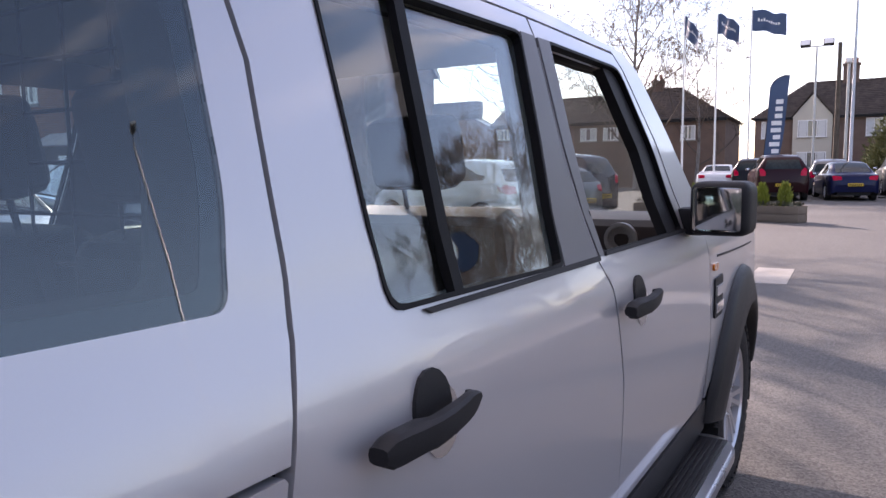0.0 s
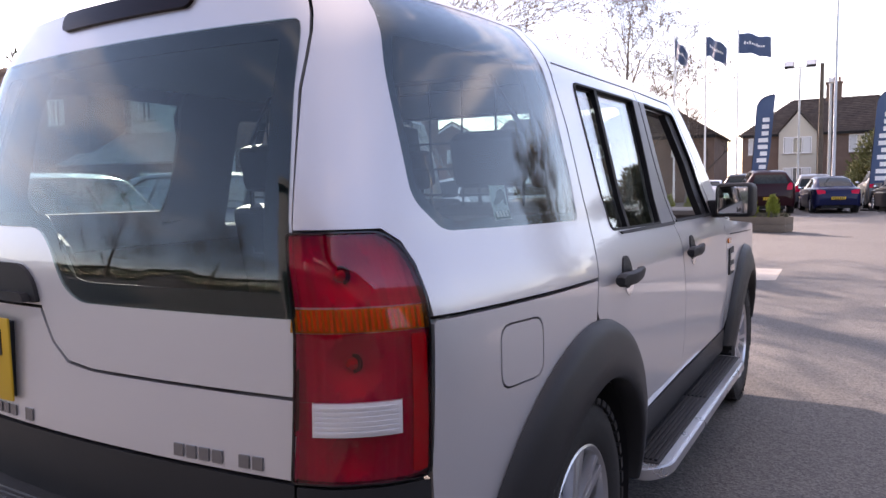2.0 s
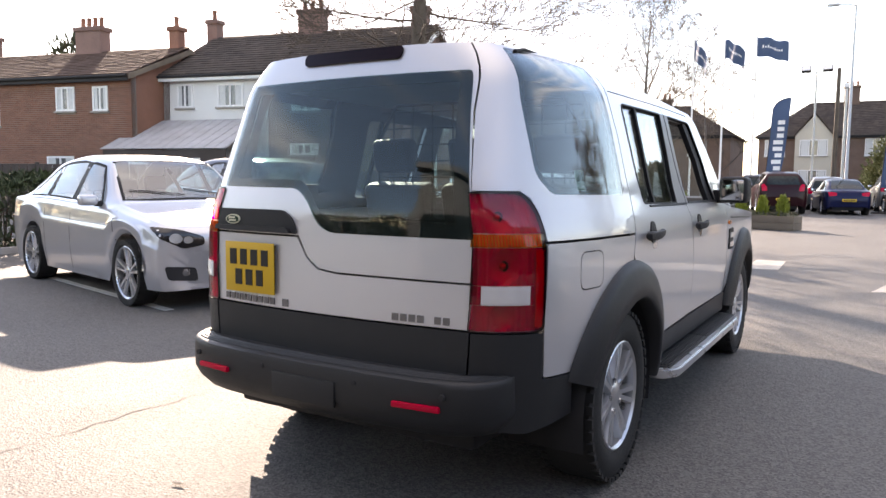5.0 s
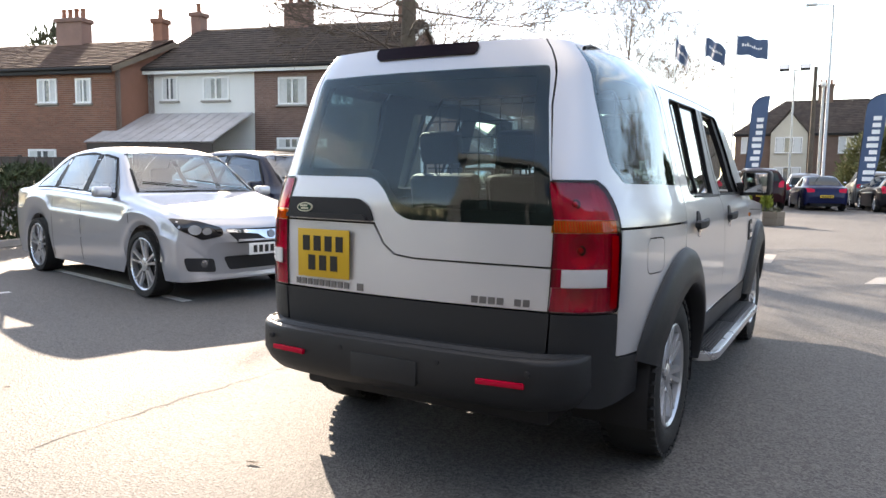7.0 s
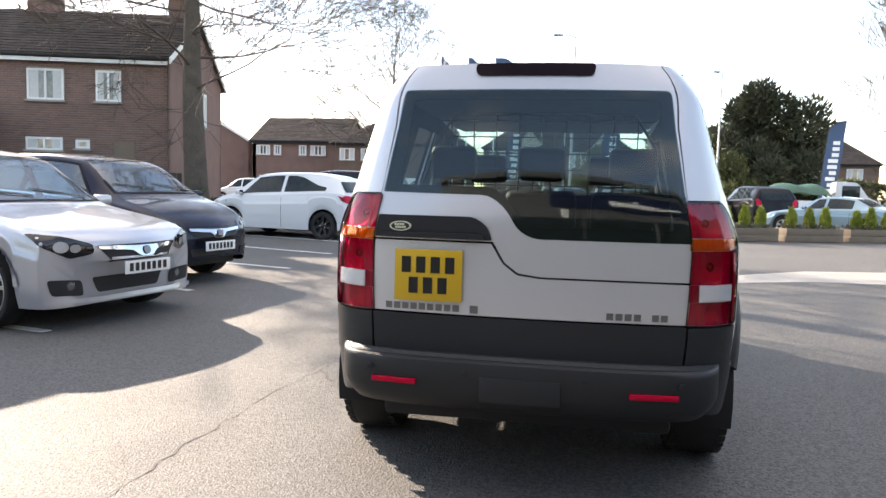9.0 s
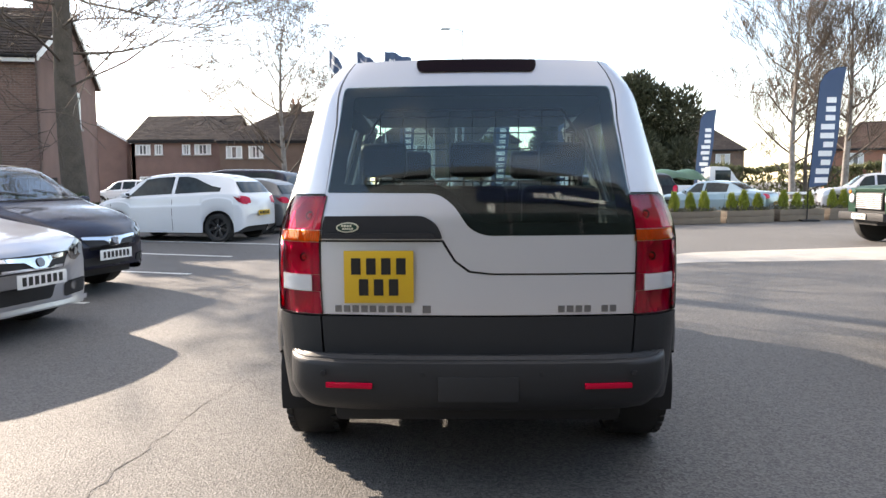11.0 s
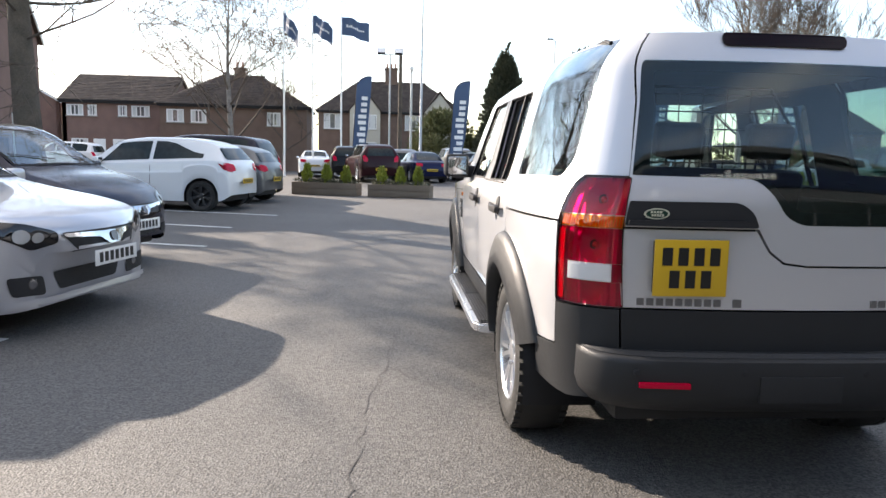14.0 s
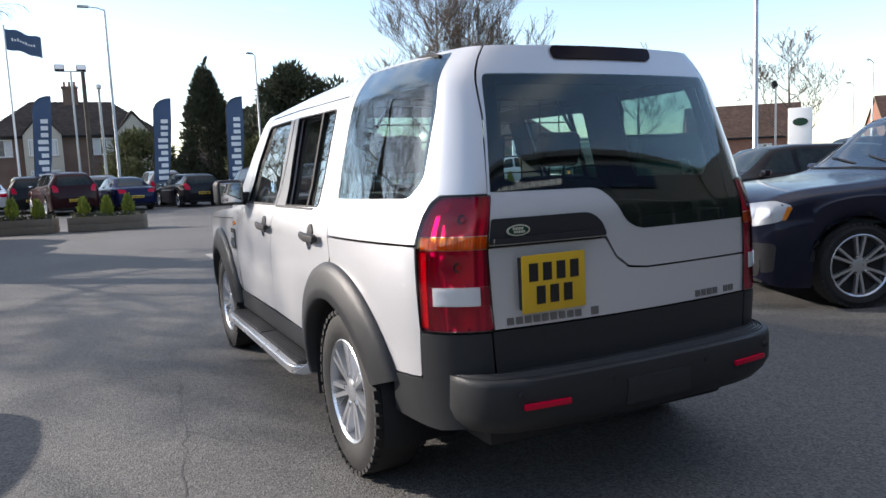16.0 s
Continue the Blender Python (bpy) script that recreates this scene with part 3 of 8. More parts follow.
def house(m, L, D, eaves, ridge, wall, roof, label, style="gable", wins=(), group="", split=None, bricks=0, side_wins=(), chimneys=(), hip=3.0, doors=(), pieces=True):
    """A house whose front lies along local x at y = 0 and faces -y."""
    h = thing("house", m, label, "house", group)
    ov = 0.30
    # walls with the front split into stretches of their own finish
    stretches = split or ((0, L, wall),)
    t = 0.28
    for a, b, mat in stretches:
        part("front_wall", boxed(a, b, 0.0, t, -0.3, eaves), MORTAR if (bricks and mat is wall) else mat, h, smooth=0)
    part("back_wall", boxed(0, L, D - t, D, -0.3, eaves), wall, h, smooth=0)
    for x0 in (0, L - t):
        if style == "gable":
            bm = bmesh.new()
            pts = [(0, -0.3), (D, -0.3), (D, eaves), (D / 2, ridge - 0.06), (0, eaves)]
            a = [bm.verts.new((x0, y, z)) for y, z in pts]
            b = [bm.verts.new((x0 + t, y, z)) for y, z in pts]
            bm.faces.new(a), bm.faces.new(b)
            for i in range(5):
                bm.faces.new((a[i], a[(i + 1) % 5], b[(i + 1) % 5], b[i]))
            bmesh.ops.recalc_face_normals(bm, faces=bm.faces)
            part("gable_wall", bm, wall, h, smooth=0)
        else:
            part("side_wall", boxed(x0, x0 + t, t, D - t, -0.3, eaves), wall, h, smooth=0)
    # roof
    k = (ridge - eaves) / (D / 2)
    ze = eaves - ov * k
    if style == "gable":
        pts = [(-ov, ze), (D / 2, ridge), (D + ov, ze), (D + ov, ze + 0.12), (D / 2, ridge + 0.14), (-ov, ze + 0.12)]
        bm = bmesh.new()
        a = [bm.verts.new((-0.15, y, z)) for y, z in pts]
        b = [bm.verts.new((L + 0.15, y, z)) for y, z in pts]
        bm.faces.new(a), bm.faces.new(b)
        for i in range(6):
            bm.faces.new((a[i], a[(i + 1) % 6], b[(i + 1) % 6], b[i]))
        bmesh.ops.recalc_face_normals(bm, faces=bm.faces)
        rf = part("roof", bm, roof, h, smooth=0)
        hp = 0.0
        for xa in (-0.19, L + 0.155):
            bm = bmesh.new()
            for y0, z0, y1, z1 in ((-ov, ze - 0.08, D / 2, ridge - 0.08), (D / 2, ridge - 0.08, D + ov, ze - 0.08)):
                q = [bm.verts.new((xx, y, z + dz)) for xx in (xa, xa + 0.035) for y, z, dz in ((y0, z0, 0), (y1, z1, 0), (y1, z1, 0.2), (y0, z0, 0.2))]
                for f in ((0, 1, 2, 3), (4, 5, 6, 7), (0, 1, 5, 4), (1, 2, 6, 5), (2, 3, 7, 6), (3, 0, 4, 7)):
                    bm.faces.new([q[i] for i in f])
            bmesh.ops.recalc_face_normals(bm, faces=bm.faces)
            part("barge_board", bm, UPVC if style == "gable" and "white" in label else TIMBER, rf, smooth=0)
    else:
        bm = bmesh.new()
        c = [bm.verts.new(p) for p in ((-ov, -ov, ze), (L + ov, -ov, ze), (L + ov, D + ov, ze), (-ov, D + ov, ze))]
        r = [bm.verts.new(p) for p in ((hip, D / 2, ridge), (L - hip, D / 2, ridge))]
        for f in ((c[0], c[1], r[1], r[0]), (c[1], c[2], r[1]), (c[2], c[3], r[0], r[1]), (c[3], c[0], r[0]), (c[0], c[3], c[2], c[1])):
            bm.faces.new(f)
        bmesh.ops.recalc_face_normals(bm, faces=bm.faces)
        rf = part("roof", bm, roof, h, smooth=0)
        hp = hip + ov
    if pieces:
        up = Vector((0, D / 2 + ov, ridge - ze + (0.10 if style == "gable" else 0.0)))
        off = 0.13 if style == "gable" else 0.01
        tiled_slope(rf, roof, (-0.15 if style == "gable" else -ov, -ov, ze + off), (L + (0.3 if style == "gable" else 2 * ov), 0, 0), up, int(L / 0.27), int(up.length / 0.26), hp, hp)
        if style != "gable":
            upx = Vector((-(hip + ov), 0, ridge - ze))
            tiled_slope(rf, roof, (L + ov, -ov, ze + 0.01), (0, D + 2 * ov, 0), upx, int(D / 0.27), int(upx.length / 0.26), D / 2 + ov, D / 2 + ov)
    ridge_bm = bmesh.new()
    x = (0.0 if style == "gable" else hip)
    while x < L - (0.0 if style == "gable" else hip) - 0.1:
        tube(ridge_bm, [(x, D / 2, ridge + 0.13 if style == "gable" else ridge), (x + 0.42, D / 2, ridge + 0.14 if style == "gable" else ridge + 0.01)], 0.10, 8)
        x += 0.44
    part("ridge_tiles", ridge_bm, roof, rf, smooth=40)
    part("gutter", tubes([[(-0.1, -ov - 0.05, ze + 0.06), (L + 0.1, -ov - 0.05, ze + 0.06)]], 0.055, 8), TRIM, h)
    part("fascia", boxed(-0.1, L + 0.1, -ov, -ov + 0.03, ze - 0.12, ze + 0.08), UPVC if "white" in label else TRIM, h, smooth=0)
    for w in wins:
        window_unit(h, *w)
    for w in side_wins:            # on the gable at the far end, facing +x
        win = window_unit(h, *w)
        win.matrix_basis = Matrix.Translation((L, 0, 0)) @ Matrix.Rotation(radians(90), 4, "Z")
    for x, w, hh, mat in doors:
        part("door", boxed(x - w / 2, x + w / 2, -0.03, 0.05, 0, hh, 0.01), mat, h)
    for c in chimneys:
        chimney(h, *c)
    if bricks:
        ops = [(w[0] - w[2] / 2 - 0.005, w[0] + w[2] / 2 + 0.005, w[1] - 0.07, w[1] + w[3] + 0.005) for w in wins]
        for a, b, mat in stretches:
            if mat is wall:
                wallp = [o for o in h.children if o.name.startswith("front_wall")][[s[0] for s in stretches].index(a)]
                brick_face(wallp, b - a, 0.2, eaves - 0.05, wall, ops, bricks, a)
    return h


def along(x, y, dx, dy, z=0.0):
    """A pose whose +x runs along (dx, dy)."""
    return Matrix.Translation((x, y, z)) @ Matrix.Rotation(math.atan2(dy, dx), 4, "Z")


# pair of houses, brick beside white render
DX, DY = 0.97, 0.243
HL = 10.08
PAIR = along(-22.824, 16.914, DX, DY)
house(PAIR, HL, 7.6, 5.30, 7.25, BRICK, ROOF_TILE, "semi-detached house, half red brick and half white render, dark tiled roof",
      wins=((1.0, 4.03, 0.74, 0.92, 2), (3.04, 4.03, 1.14, 0.88, 2), (6.24, 3.82, 1.16, 1.0, 2), (8.22, 3.82, 0.80, 1.0, 2), (6.17, 2.20, 1.16, 0.42, 2), (7.38, 2.28, 0.44, 0.28, 1)), doors=((8.7, 0.66, 2.55, TIMBER),),
      split=((0, 4.67, RENDER_WHITE), (4.67, HL, BRICK)), bricks=300, side_wins=((4.6, 3.4, 0.7, 1.3, 2), (3.4, 1.0, 0.8, 1.4, 1)), chimneys=((4.6, 3.8, 6.5, 8.35, 1.1, 0.6, BRICK, 3), (9.4, 3.8, 6.4, 8.2, 0.6, 0.55, BRICK, 2), (-0.2, 3.8, 6.4, 8.2, 0.5, 0.5, BRICK, 1)))
# cottage row
house(along(-22.4 - 14 * DX, 15.15 - 14 * DY, DX, DY), 14.0, 6.8, 5.1, 6.45, BRICK_ORANGE, ROOF_TILE_RED, "row of red brick cottages with brown tiled roof",
      wins=((12.6, 3.80, 0.70, 0.92, 2), (10.95, 3.82, 0.90, 0.92, 3), (7.2, 3.3, 0.9, 1.1, 2), (3.6, 3.3, 1.1, 1.1, 3), (10.6, 0.9, 1.3, 1.2, 2)), bricks=300,
      chimneys=((13.5, 3.4, 5.8, 7.5, 0.45, 0.45, BRICK_ORANGE, 1), (9.2, 3.4, 5.8, 7.7, 1.3, 0.6, BRICK, 4), (3.2, 3.4, 5.8, 7.6, 1.2, 0.6, BRICK, 3)))
# lean-to with a ribbed plastic roof before the white house
def lean_to():
    t = thing("lean_to", PAIR @ Matrix.Translation((-0.6, -2.8, 0)), "lean-to with a weathered ribbed plastic roof beside a house", "shed")
    def slope(u, v):
        return (u, v, mixed(2.35, 3.55, v / 2.7))
    part("roof_sheet", shaped(filled([(0, 0), (5.25, 0), (5.25, 2.7), (0, 2.7)], (), 1, 1), slope, 0.03), OLD_PLASTIC, t)
    for i in range(13):
        x = 0.02 + i * 0.43
        part("roof_rib", shaped(filled([(x, -0.05), (x + 0.035, -0.05), (x + 0.035, 2.7), (x, 2.7)], (), 1, 1), slope, 0.03, 0.015), OLD_PLASTIC, t)
    part("front_wall", boxed(0.05, 5.2, 0.05, 0.12, 0, 2.30), FENCE_WOOD, t, smooth=0)
    for x in (1.2, 3.4):
        part("door", boxed(x, x + 0.8, 0.0, 0.05, 0, 2.0), UPVC, t)


lean_to()
# far brick pair, its gable-fronted neighbour, the dark hipped house, the twin-gabled pair
house(along(-23.8, 49.4, 1.0, 0.0), 7.0, 7.0, 4.55, 6.3, BRICK, ROOF_TILE, "red brick semi-detached house with dark tiled roof",
      wins=((0.85, 3.45, 1.1, 0.74, 4), (2.0, 3.45, 0.58, 0.74, 2), (4.0, 3.45, 0.58, 0.74, 2), (5.2, 3.45, 1.2, 0.74, 4), (1.1, 0.9, 1.1, 1.0, 2), (5.2, 0.9, 1.1, 1.0, 2)), doors=((2.4, 0.8, 1.9, UPVC), (3.7, 0.8, 1.9, UPVC)))
house(along(-30.4, 49.5, 0.35, -0.94) @ Matrix.Translation((-8, 0, 0)), 9.0, 6.0, 4.4, 6.2, BRICK, ROOF_TILE, "red brick house end with white barge boards",
      side_wins=((3.0, 3.2, 0.9, 1.0, 2),))
house(along(-16.8, 47.6, 0.99, 0.06), 9.6, 8.0, 4.4, 6.6, BRICK_BROWN, ROOF_TILE, "brown brick detached house with hipped tiled roof", "hip",
      wins=((1.0, 3.1, 1.1, 0.85, 3), (2.5, 3.1, 1.0, 0.85, 2), (7.4, 3.0, 0.9, 0.9, 2), (1.4, 0.8, 1.5, 1.1, 3)), chimneys=((4.7, 4.0, 6.0, 7.2, 0.75, 0.6, BRICK_BROWN, 2),), hip=3.4)
house(along(-8.2, 66.4, 0.995, 0.03), 13.6, 8.0, 5.3, 8.2, BRICK_BROWN, ROOF_TILE, "pair of brick houses with twin cream gables and hipped roof", "hip",
      wins=((1.3, 3.5, 1.6, 1.4, 3), (8.8, 3.5, 1.6, 1.4, 3), (4.3, 3.5, 2.2, 1.4, 3), (11.2, 3.5, 2.2, 1.4, 3), (4.3, 1.0, 2.2, 1.4, 3), (11.2, 1.0, 2.2, 1.4, 3)), chimneys=((6.8, 4.0, 7.6, 9.6, 1.2, 0.7, BRICK_BROWN, 3),), hip=3.6,
      split=((0, 2.9, BRICK_BROWN), (2.9, 5.7, RENDER_CREAM), (5.7, 9.8, BRICK_BROWN), (9.8, 12.6, RENDER_CREAM), (12.6, 13.6, BRICK_BROWN)))
house(along(9.0, 72, 1, 0.0), 12.0, 8.0, 5.0, 8.0, BRICK_BROWN, ROOF_TILE, "brown brick house with hipped roof behind conifers", "hip", wins=((2.5, 3.2, 1.6, 1.2, 3), (8.5, 3.2, 1.6, 1.2, 3)), hip=3.6)
house(along(20.0, 80, 0.98, -0.2), 11.0, 8.0, 4.9, 7.6, BRICK_BROWN, ROOF_TILE, "brown brick house with hipped tiled roof", "hip", wins=((2.0, 3.1, 1.5, 1.2, 3), (5.0, 3.1, 1.2, 1.2, 2), (8.8, 3.1, 1.5, 1.2, 3), (3, 0.8, 1.8, 1.3, 3)), hip=3.4)
house(along(39.0, 76, 0.93, -0.36), 12.0, 7.5, 4.8, 7.6, BRICK_ORANGE, ROOF_TILE_RED, "orange brick house with brown roof", "hip", wins=((2.5, 3.0, 1.5, 1.2, 3), (8.5, 3.0, 1.5, 1.2, 3)), hip=3.2)
house(along(64.6, 63.5, 0.76, -0.65), 13.0, 8.0, 3.2, 6.8, BRICK_ORANGE, ROOF_TILE_RED, "low orange brick house with brown roof", "gable", wins=((3, 1.0, 1.5, 1.2, 3), (8.5, 1.0, 1.5, 1.2, 3)))
house(along(80.6, 49.5, 0.76, -0.65), 13.0, 8.0, 3.2, 7.0, BRICK_ORANGE, ROOF_TILE_RED, "low orange brick house with brown roof", "gable", wins=((3, 1.0, 1.5, 1.2, 3), (8.5, 1.0, 1.5, 1.2, 3)))


def gabled_bay(x, y, w, label):
    """A two-storey cream bay with a small gable over it."""
    t = thing("gabled_bay", along(x, y, 0.995, 0.03), label, "house front")
    part("bay_wall", extruded([(0, 0), (w, 0), (w, 5.2), (w / 2, 6.9), (0, 5.2)], -0.7, 0.0), RENDER_CREAM, t, smooth=0)
    for s in (0, 1):
        a, b = ((-0.15, 5.05), (w / 2, 7.05)) if not s else ((w / 2, 7.05), (w + 0.15, 5.05))
        part("gable_roof", extruded([a, b, (b[0], b[1] + 0.14), (a[0], a[1] + 0.14)], -0.85, 1.9), ROOF_TILE, t, smooth=0)
    for z in (1.0, 3.5):
        window_unit(t, w / 2, z, 2.1, 1.35, 3, y=-0.7)


gabled_bay(-5.3, 66.5, 2.8, "cream rendered gabled bay of a house")
gabled_bay(1.6, 66.7, 2.8, "cream rendered gabled bay of a house")


# dealership building behind the car park
def showroom():
    t = thing("showroom", along(-16, -8.0, 1, 0) @ Matrix.Diagonal((1, -1, 1, 1)), "grey clad car showroom with navy sign panel and glass front", "building")
    part("wall", boxed(12.5, 34, 0.2, 0.5, 0, 6.1), CLADDING, t, smooth=0)
    part("roof", boxed(12.3, 34.2, 0.0, 14, 6.1, 6.3), CLADDING, t, smooth=0)
    for x in (12.5, 33.7):
        part("side_wall", boxed(x, x + 0.3, 0.5, 13.7, 0, 6.1), CLADDING, t, smooth=0)
    part("back_wall", boxed(12.5, 34, 13.7, 14, 0, 6.1), CLADDING, t, smooth=0)
    sign = part("sign_panel", boxed(16.15, 25.5, 0.06, 0.16, 4.78, 5.75, 0.01), SIGN_NAVY, t, smooth=0)
    for i in range(6, 16):
        x = 0.4 + i * 2.1
        part("glass_panel", boxed(x, x + 2.0, 0.12, 0.18, 0.1, 3.5), CAR_GLASS, t, smooth=0)
        part("mullion", boxed(x - 0.1, x, 0.08, 0.2, 0, 3.6), CLADDING, t, smooth=0)
    # unseen wing, added to hold low sky off the car's right side
    part("wing_wall", boxed(30.0, 33.9, -10.5, 0.0, 0, 6.08), CLADDING, t, smooth=0)
    for i in range(5):
        y = -10.3 + i * 2.05
        part("glass_panel", boxed(29.90, 29.97, y, y + 1.95, 0.1, 3.5), CAR_GLASS, t, smooth=0)
    for z0, z1 in ((3.84, 4.56), (3.62, 3.74)):
        part("notice", boxed(16.5, 16.74, 0.15, 0.21, z0, z1, 0.01), WHITE_METAL, t, "small white notice on the wall")
    part("lettering", bars(10, 2.5, 0.36, 0.05, 4, 0.02), WHITE_INK, sign, "white sign lettering as plain bars", m=Matrix.Translation((18.0, 0.06, 5.08)))


showroom()

# ---------------------------------------------------------------- the silver four-wheel-drive estate
def half_width(z):
    if z < 1.10:
        return 0.950 - 0.16 * (z - 0.92) ** 2
    if z < 1.30:
        return mixed(0.9448, 0.882, smoothstep(1.08, 1.34, z) * 0.93 + 0.07 * smoothstep(1.10, 1.30, z))
    if z < 1.68:
        return 0.882 - 0.26 * (z - 1.30)
    return 0.7832 - 0.26 * (z - 1.68) - 2.7 * (z - 1.68) ** 2


def tail_y(z):
    if z < 1.2:
        return 0.005 + 0.03 * max(0, z - 0.8)
    return 0.017 + 0.175 * ((z - 1.2) / 0.63) ** 1.15


def hull(u, z):
    """The skin of the body: u runs from the middle of the tail round the corner and forward along the side."""
    s, a = (-1 if u < 0 else 1), abs(u)
    w, y0 = half_width(z), tail_y(z)
    k = w / 0.95
    if a <= 0.64:
        return (s * a * k, y0 + 0.04 * (a / 0.64) ** 2, z)
    ye = y0 * 0.6 + 0.34
    if a < 1.04:
        t = (a - 0.64) / 0.40
        p0, p3 = (0.64 * k, y0 + 0.04), (w - 0.055, ye)
        p1, p2 = (p0[0] + 0.13 * k, p0[1] + 0.018), (p3[0] - 0.022, p3[1] - 0.17)
        c = ((1 - t) ** 3, 3 * (1 - t) ** 2 * t, 3 * (1 - t) * t * t, t ** 3)
        return (s * sum(c[i] * (p0, p1, p2, p3)[i][0] for i in range(4)), sum(c[i] * (p0, p1, p2, p3)[i][1] for i in range(4)), z)
    y = ye + a - 1.04
    x = w - 0.055 * (1 - min(1, (a - 1.04) / 0.6)) ** 2
    if y > 3.3:
        x -= 0.05 * ((y - 3.3) / 1.2) ** 2
    return (s * x, y, z)


def hull_left(u, z):
    x, y, zz = hull(u, z)
    return (-x, y, zz)


MIRRORED.append(hull_left)


def alloy_wheel(parent, m, radius, rim_r, width, spokes, mat, style="pair", label=""):
    """A road wheel with its outer face towards +x."""
    w = new("wheel")
    w.parent = parent
    w.matrix_basis = m
    w.empty_display_size = 0.1
    h = width / 2
    prof = [(-h * 0.8, rim_r * 0.97), (-h, rim_r + 0.03), (-h, radius - 0.05), (-h * 0.85, radius - 0.012), (-h * 0.5, radius), (h * 0.5, radius), (h * 0.85, radius - 0.012),
            (h, radius - 0.05), (h * 1.02, rim_r + 0.05), (h * 0.95, rim_r + 0.012), (h * 0.86, rim_r * 0.985), (h * 0.3, rim_r * 0.96)]
    bm = lathe(prof, 44)
    blocks = bmesh.new()
    for i in range(44):                       # shoulder blocks of the tread
        t = 2 * math.pi * (i + 0.5) / 44
        for a in (-h * 0.86, h * 0.86):
            box(blocks, a - h * 0.12, a + h * 0.12, -0.018, 0.018, radius - 0.022, radius - 0.004, m=Matrix.Rotation(t, 4, "X"))
    part("tyre", bm, RUBBER, w, "black rubber tyre")
    tagged(part("tread", blocks, RUBBER, w), kind="stuff")
    bm = lathe([(h * 0.86, rim_r * 0.985), (h * 0.90, rim_r), (h * 0.93, rim_r * 0.975), (h * 0.84, rim_r * 0.93), (h * 0.2, rim_r * 0.90), (-h * 0.7, rim_r * 0.92)], 44)
    bmesh.ops.delete(bm, geom=[f for f in bm.faces if len(f.verts) > 4], context="FACES")
    part("rim", bm, mat, w)
    bm = lathe([(-h * 0.1, rim_r * 0.9), (-h * 0.05, 0.02)], 24)
    part("brake_disc", bm, TRIM, w)
    for i in range(spokes):
        t0 = 2 * math.pi * i / spokes
        offs = (-0.16, 0.16) if style == "pair" else (0,)
        for o in offs:
            t = t0 + o * (6 / spokes)
            bm = bmesh.new()
            r0, r1 = rim_r * 0.16, rim_r * 0.95
            wd0, wd1 = (0.016, 0.017) if style == "pair" else (0.03, 0.046)
            rows = []
            for q, wd, ax in ((r0, wd0, h * 0.72), (mixed(r0, r1, 0.5), mixed(wd0, wd1, 0.5) * 0.9, h * 0.80), (r1, wd1, h * 0.86)):
                rows.append([bm.verts.new((ax + dx, sy * wd, q)) for dx, sy in ((-0.03, -1), (0.0, -0.7), (0.0, 0.7), (-0.03, 1))])
            for p, q in zip(rows, rows[1:]):
                for k in range(4):
                    bm.faces.new((p[k], p[(k + 1) % 4], q[(k + 1) % 4], q[k]))
            bm.faces.new(rows[0])
            bm.faces.new(rows[-1])
            bmesh.ops.recalc_face_normals(bm, faces=bm.faces)
            part("spoke", bm, mat, w, m=Matrix.Rotation(t, 4, "X"))
    bm = lathe([(h * 0.5, rim_r * 0.24), (h * 0.74, rim_r * 0.23), (h * 0.80, rim_r * 0.17), (h * 0.82, 0.01)], 20)
    part("hub_cap", bm, mat, w)
    for i in range(5):
        t = 2 * math.pi * i / 5 + 0.3
        bm = lathe([(h * 0.72, 0.012), (h * 0.80, 0.012), (h * 0.81, 0.004)], 8)
        part("wheel_nut", bm, CHROME, w, m=Matrix.Rotation(t, 4, "X") @ Matrix.Translation((0, 0, rim_r * 0.30)))
    return w


def letters_row(parent, fn, u0, u1, z0, z1, count, mat, seed, out=0.004, gap=0.25, heights=False):
    """A line of badge writing as plain bars, one to a character, laid on a surface."""
    rnd = random.Random(seed)
    bm = bmesh.new()
    step = (u1 - u0) / count
    for i in range(count):
        a = u0 + i * step
        top = z0 + (z1 - z0) * (rnd.choice((0.66, 0.7, 1.0)) if heights else 1.0)
        one = shaped(filled([(a, z0), (a + step * (1 - gap), z0), (a + step * (1 - gap), top), (a, top)], (), 1, 1), fn, 0.004, out)
        me = bpy.data.meshes.new("t")
        one.to_mesh(me)
        one.free()
        bm.from_mesh(me)
        bpy.data.meshes.remove(me)
    return part("lettering", bm, mat, parent, "plain lettering bars")


def number_plate(parent, m, w, h, mat, rows, label):
    """A plate in the x-z plane facing -y with rows of plain bars."""
    p = part("number_plate", boxed(-w / 2, w / 2, -0.010, -0.004, -h / 2, h / 2, 0.002), mat, parent, label, m=m)
    bm = bmesh.new()
    rh = h * 0.80 / len(rows)
    for r, n in enumerate(rows):
        zt = h * 0.40 - r * rh
        full = w * 0.86 * (n / max(rows))
        st = full / n
        for i in range(n):
            x = -full / 2 + i * st
            box(bm, x + st * 0.17, x + st * 0.80, -0.0125, -0.009, zt - rh * 0.88, zt - rh * 0.10)
    part("lettering", bm, BLACK_INK, p, "plain dark bars")
    return p


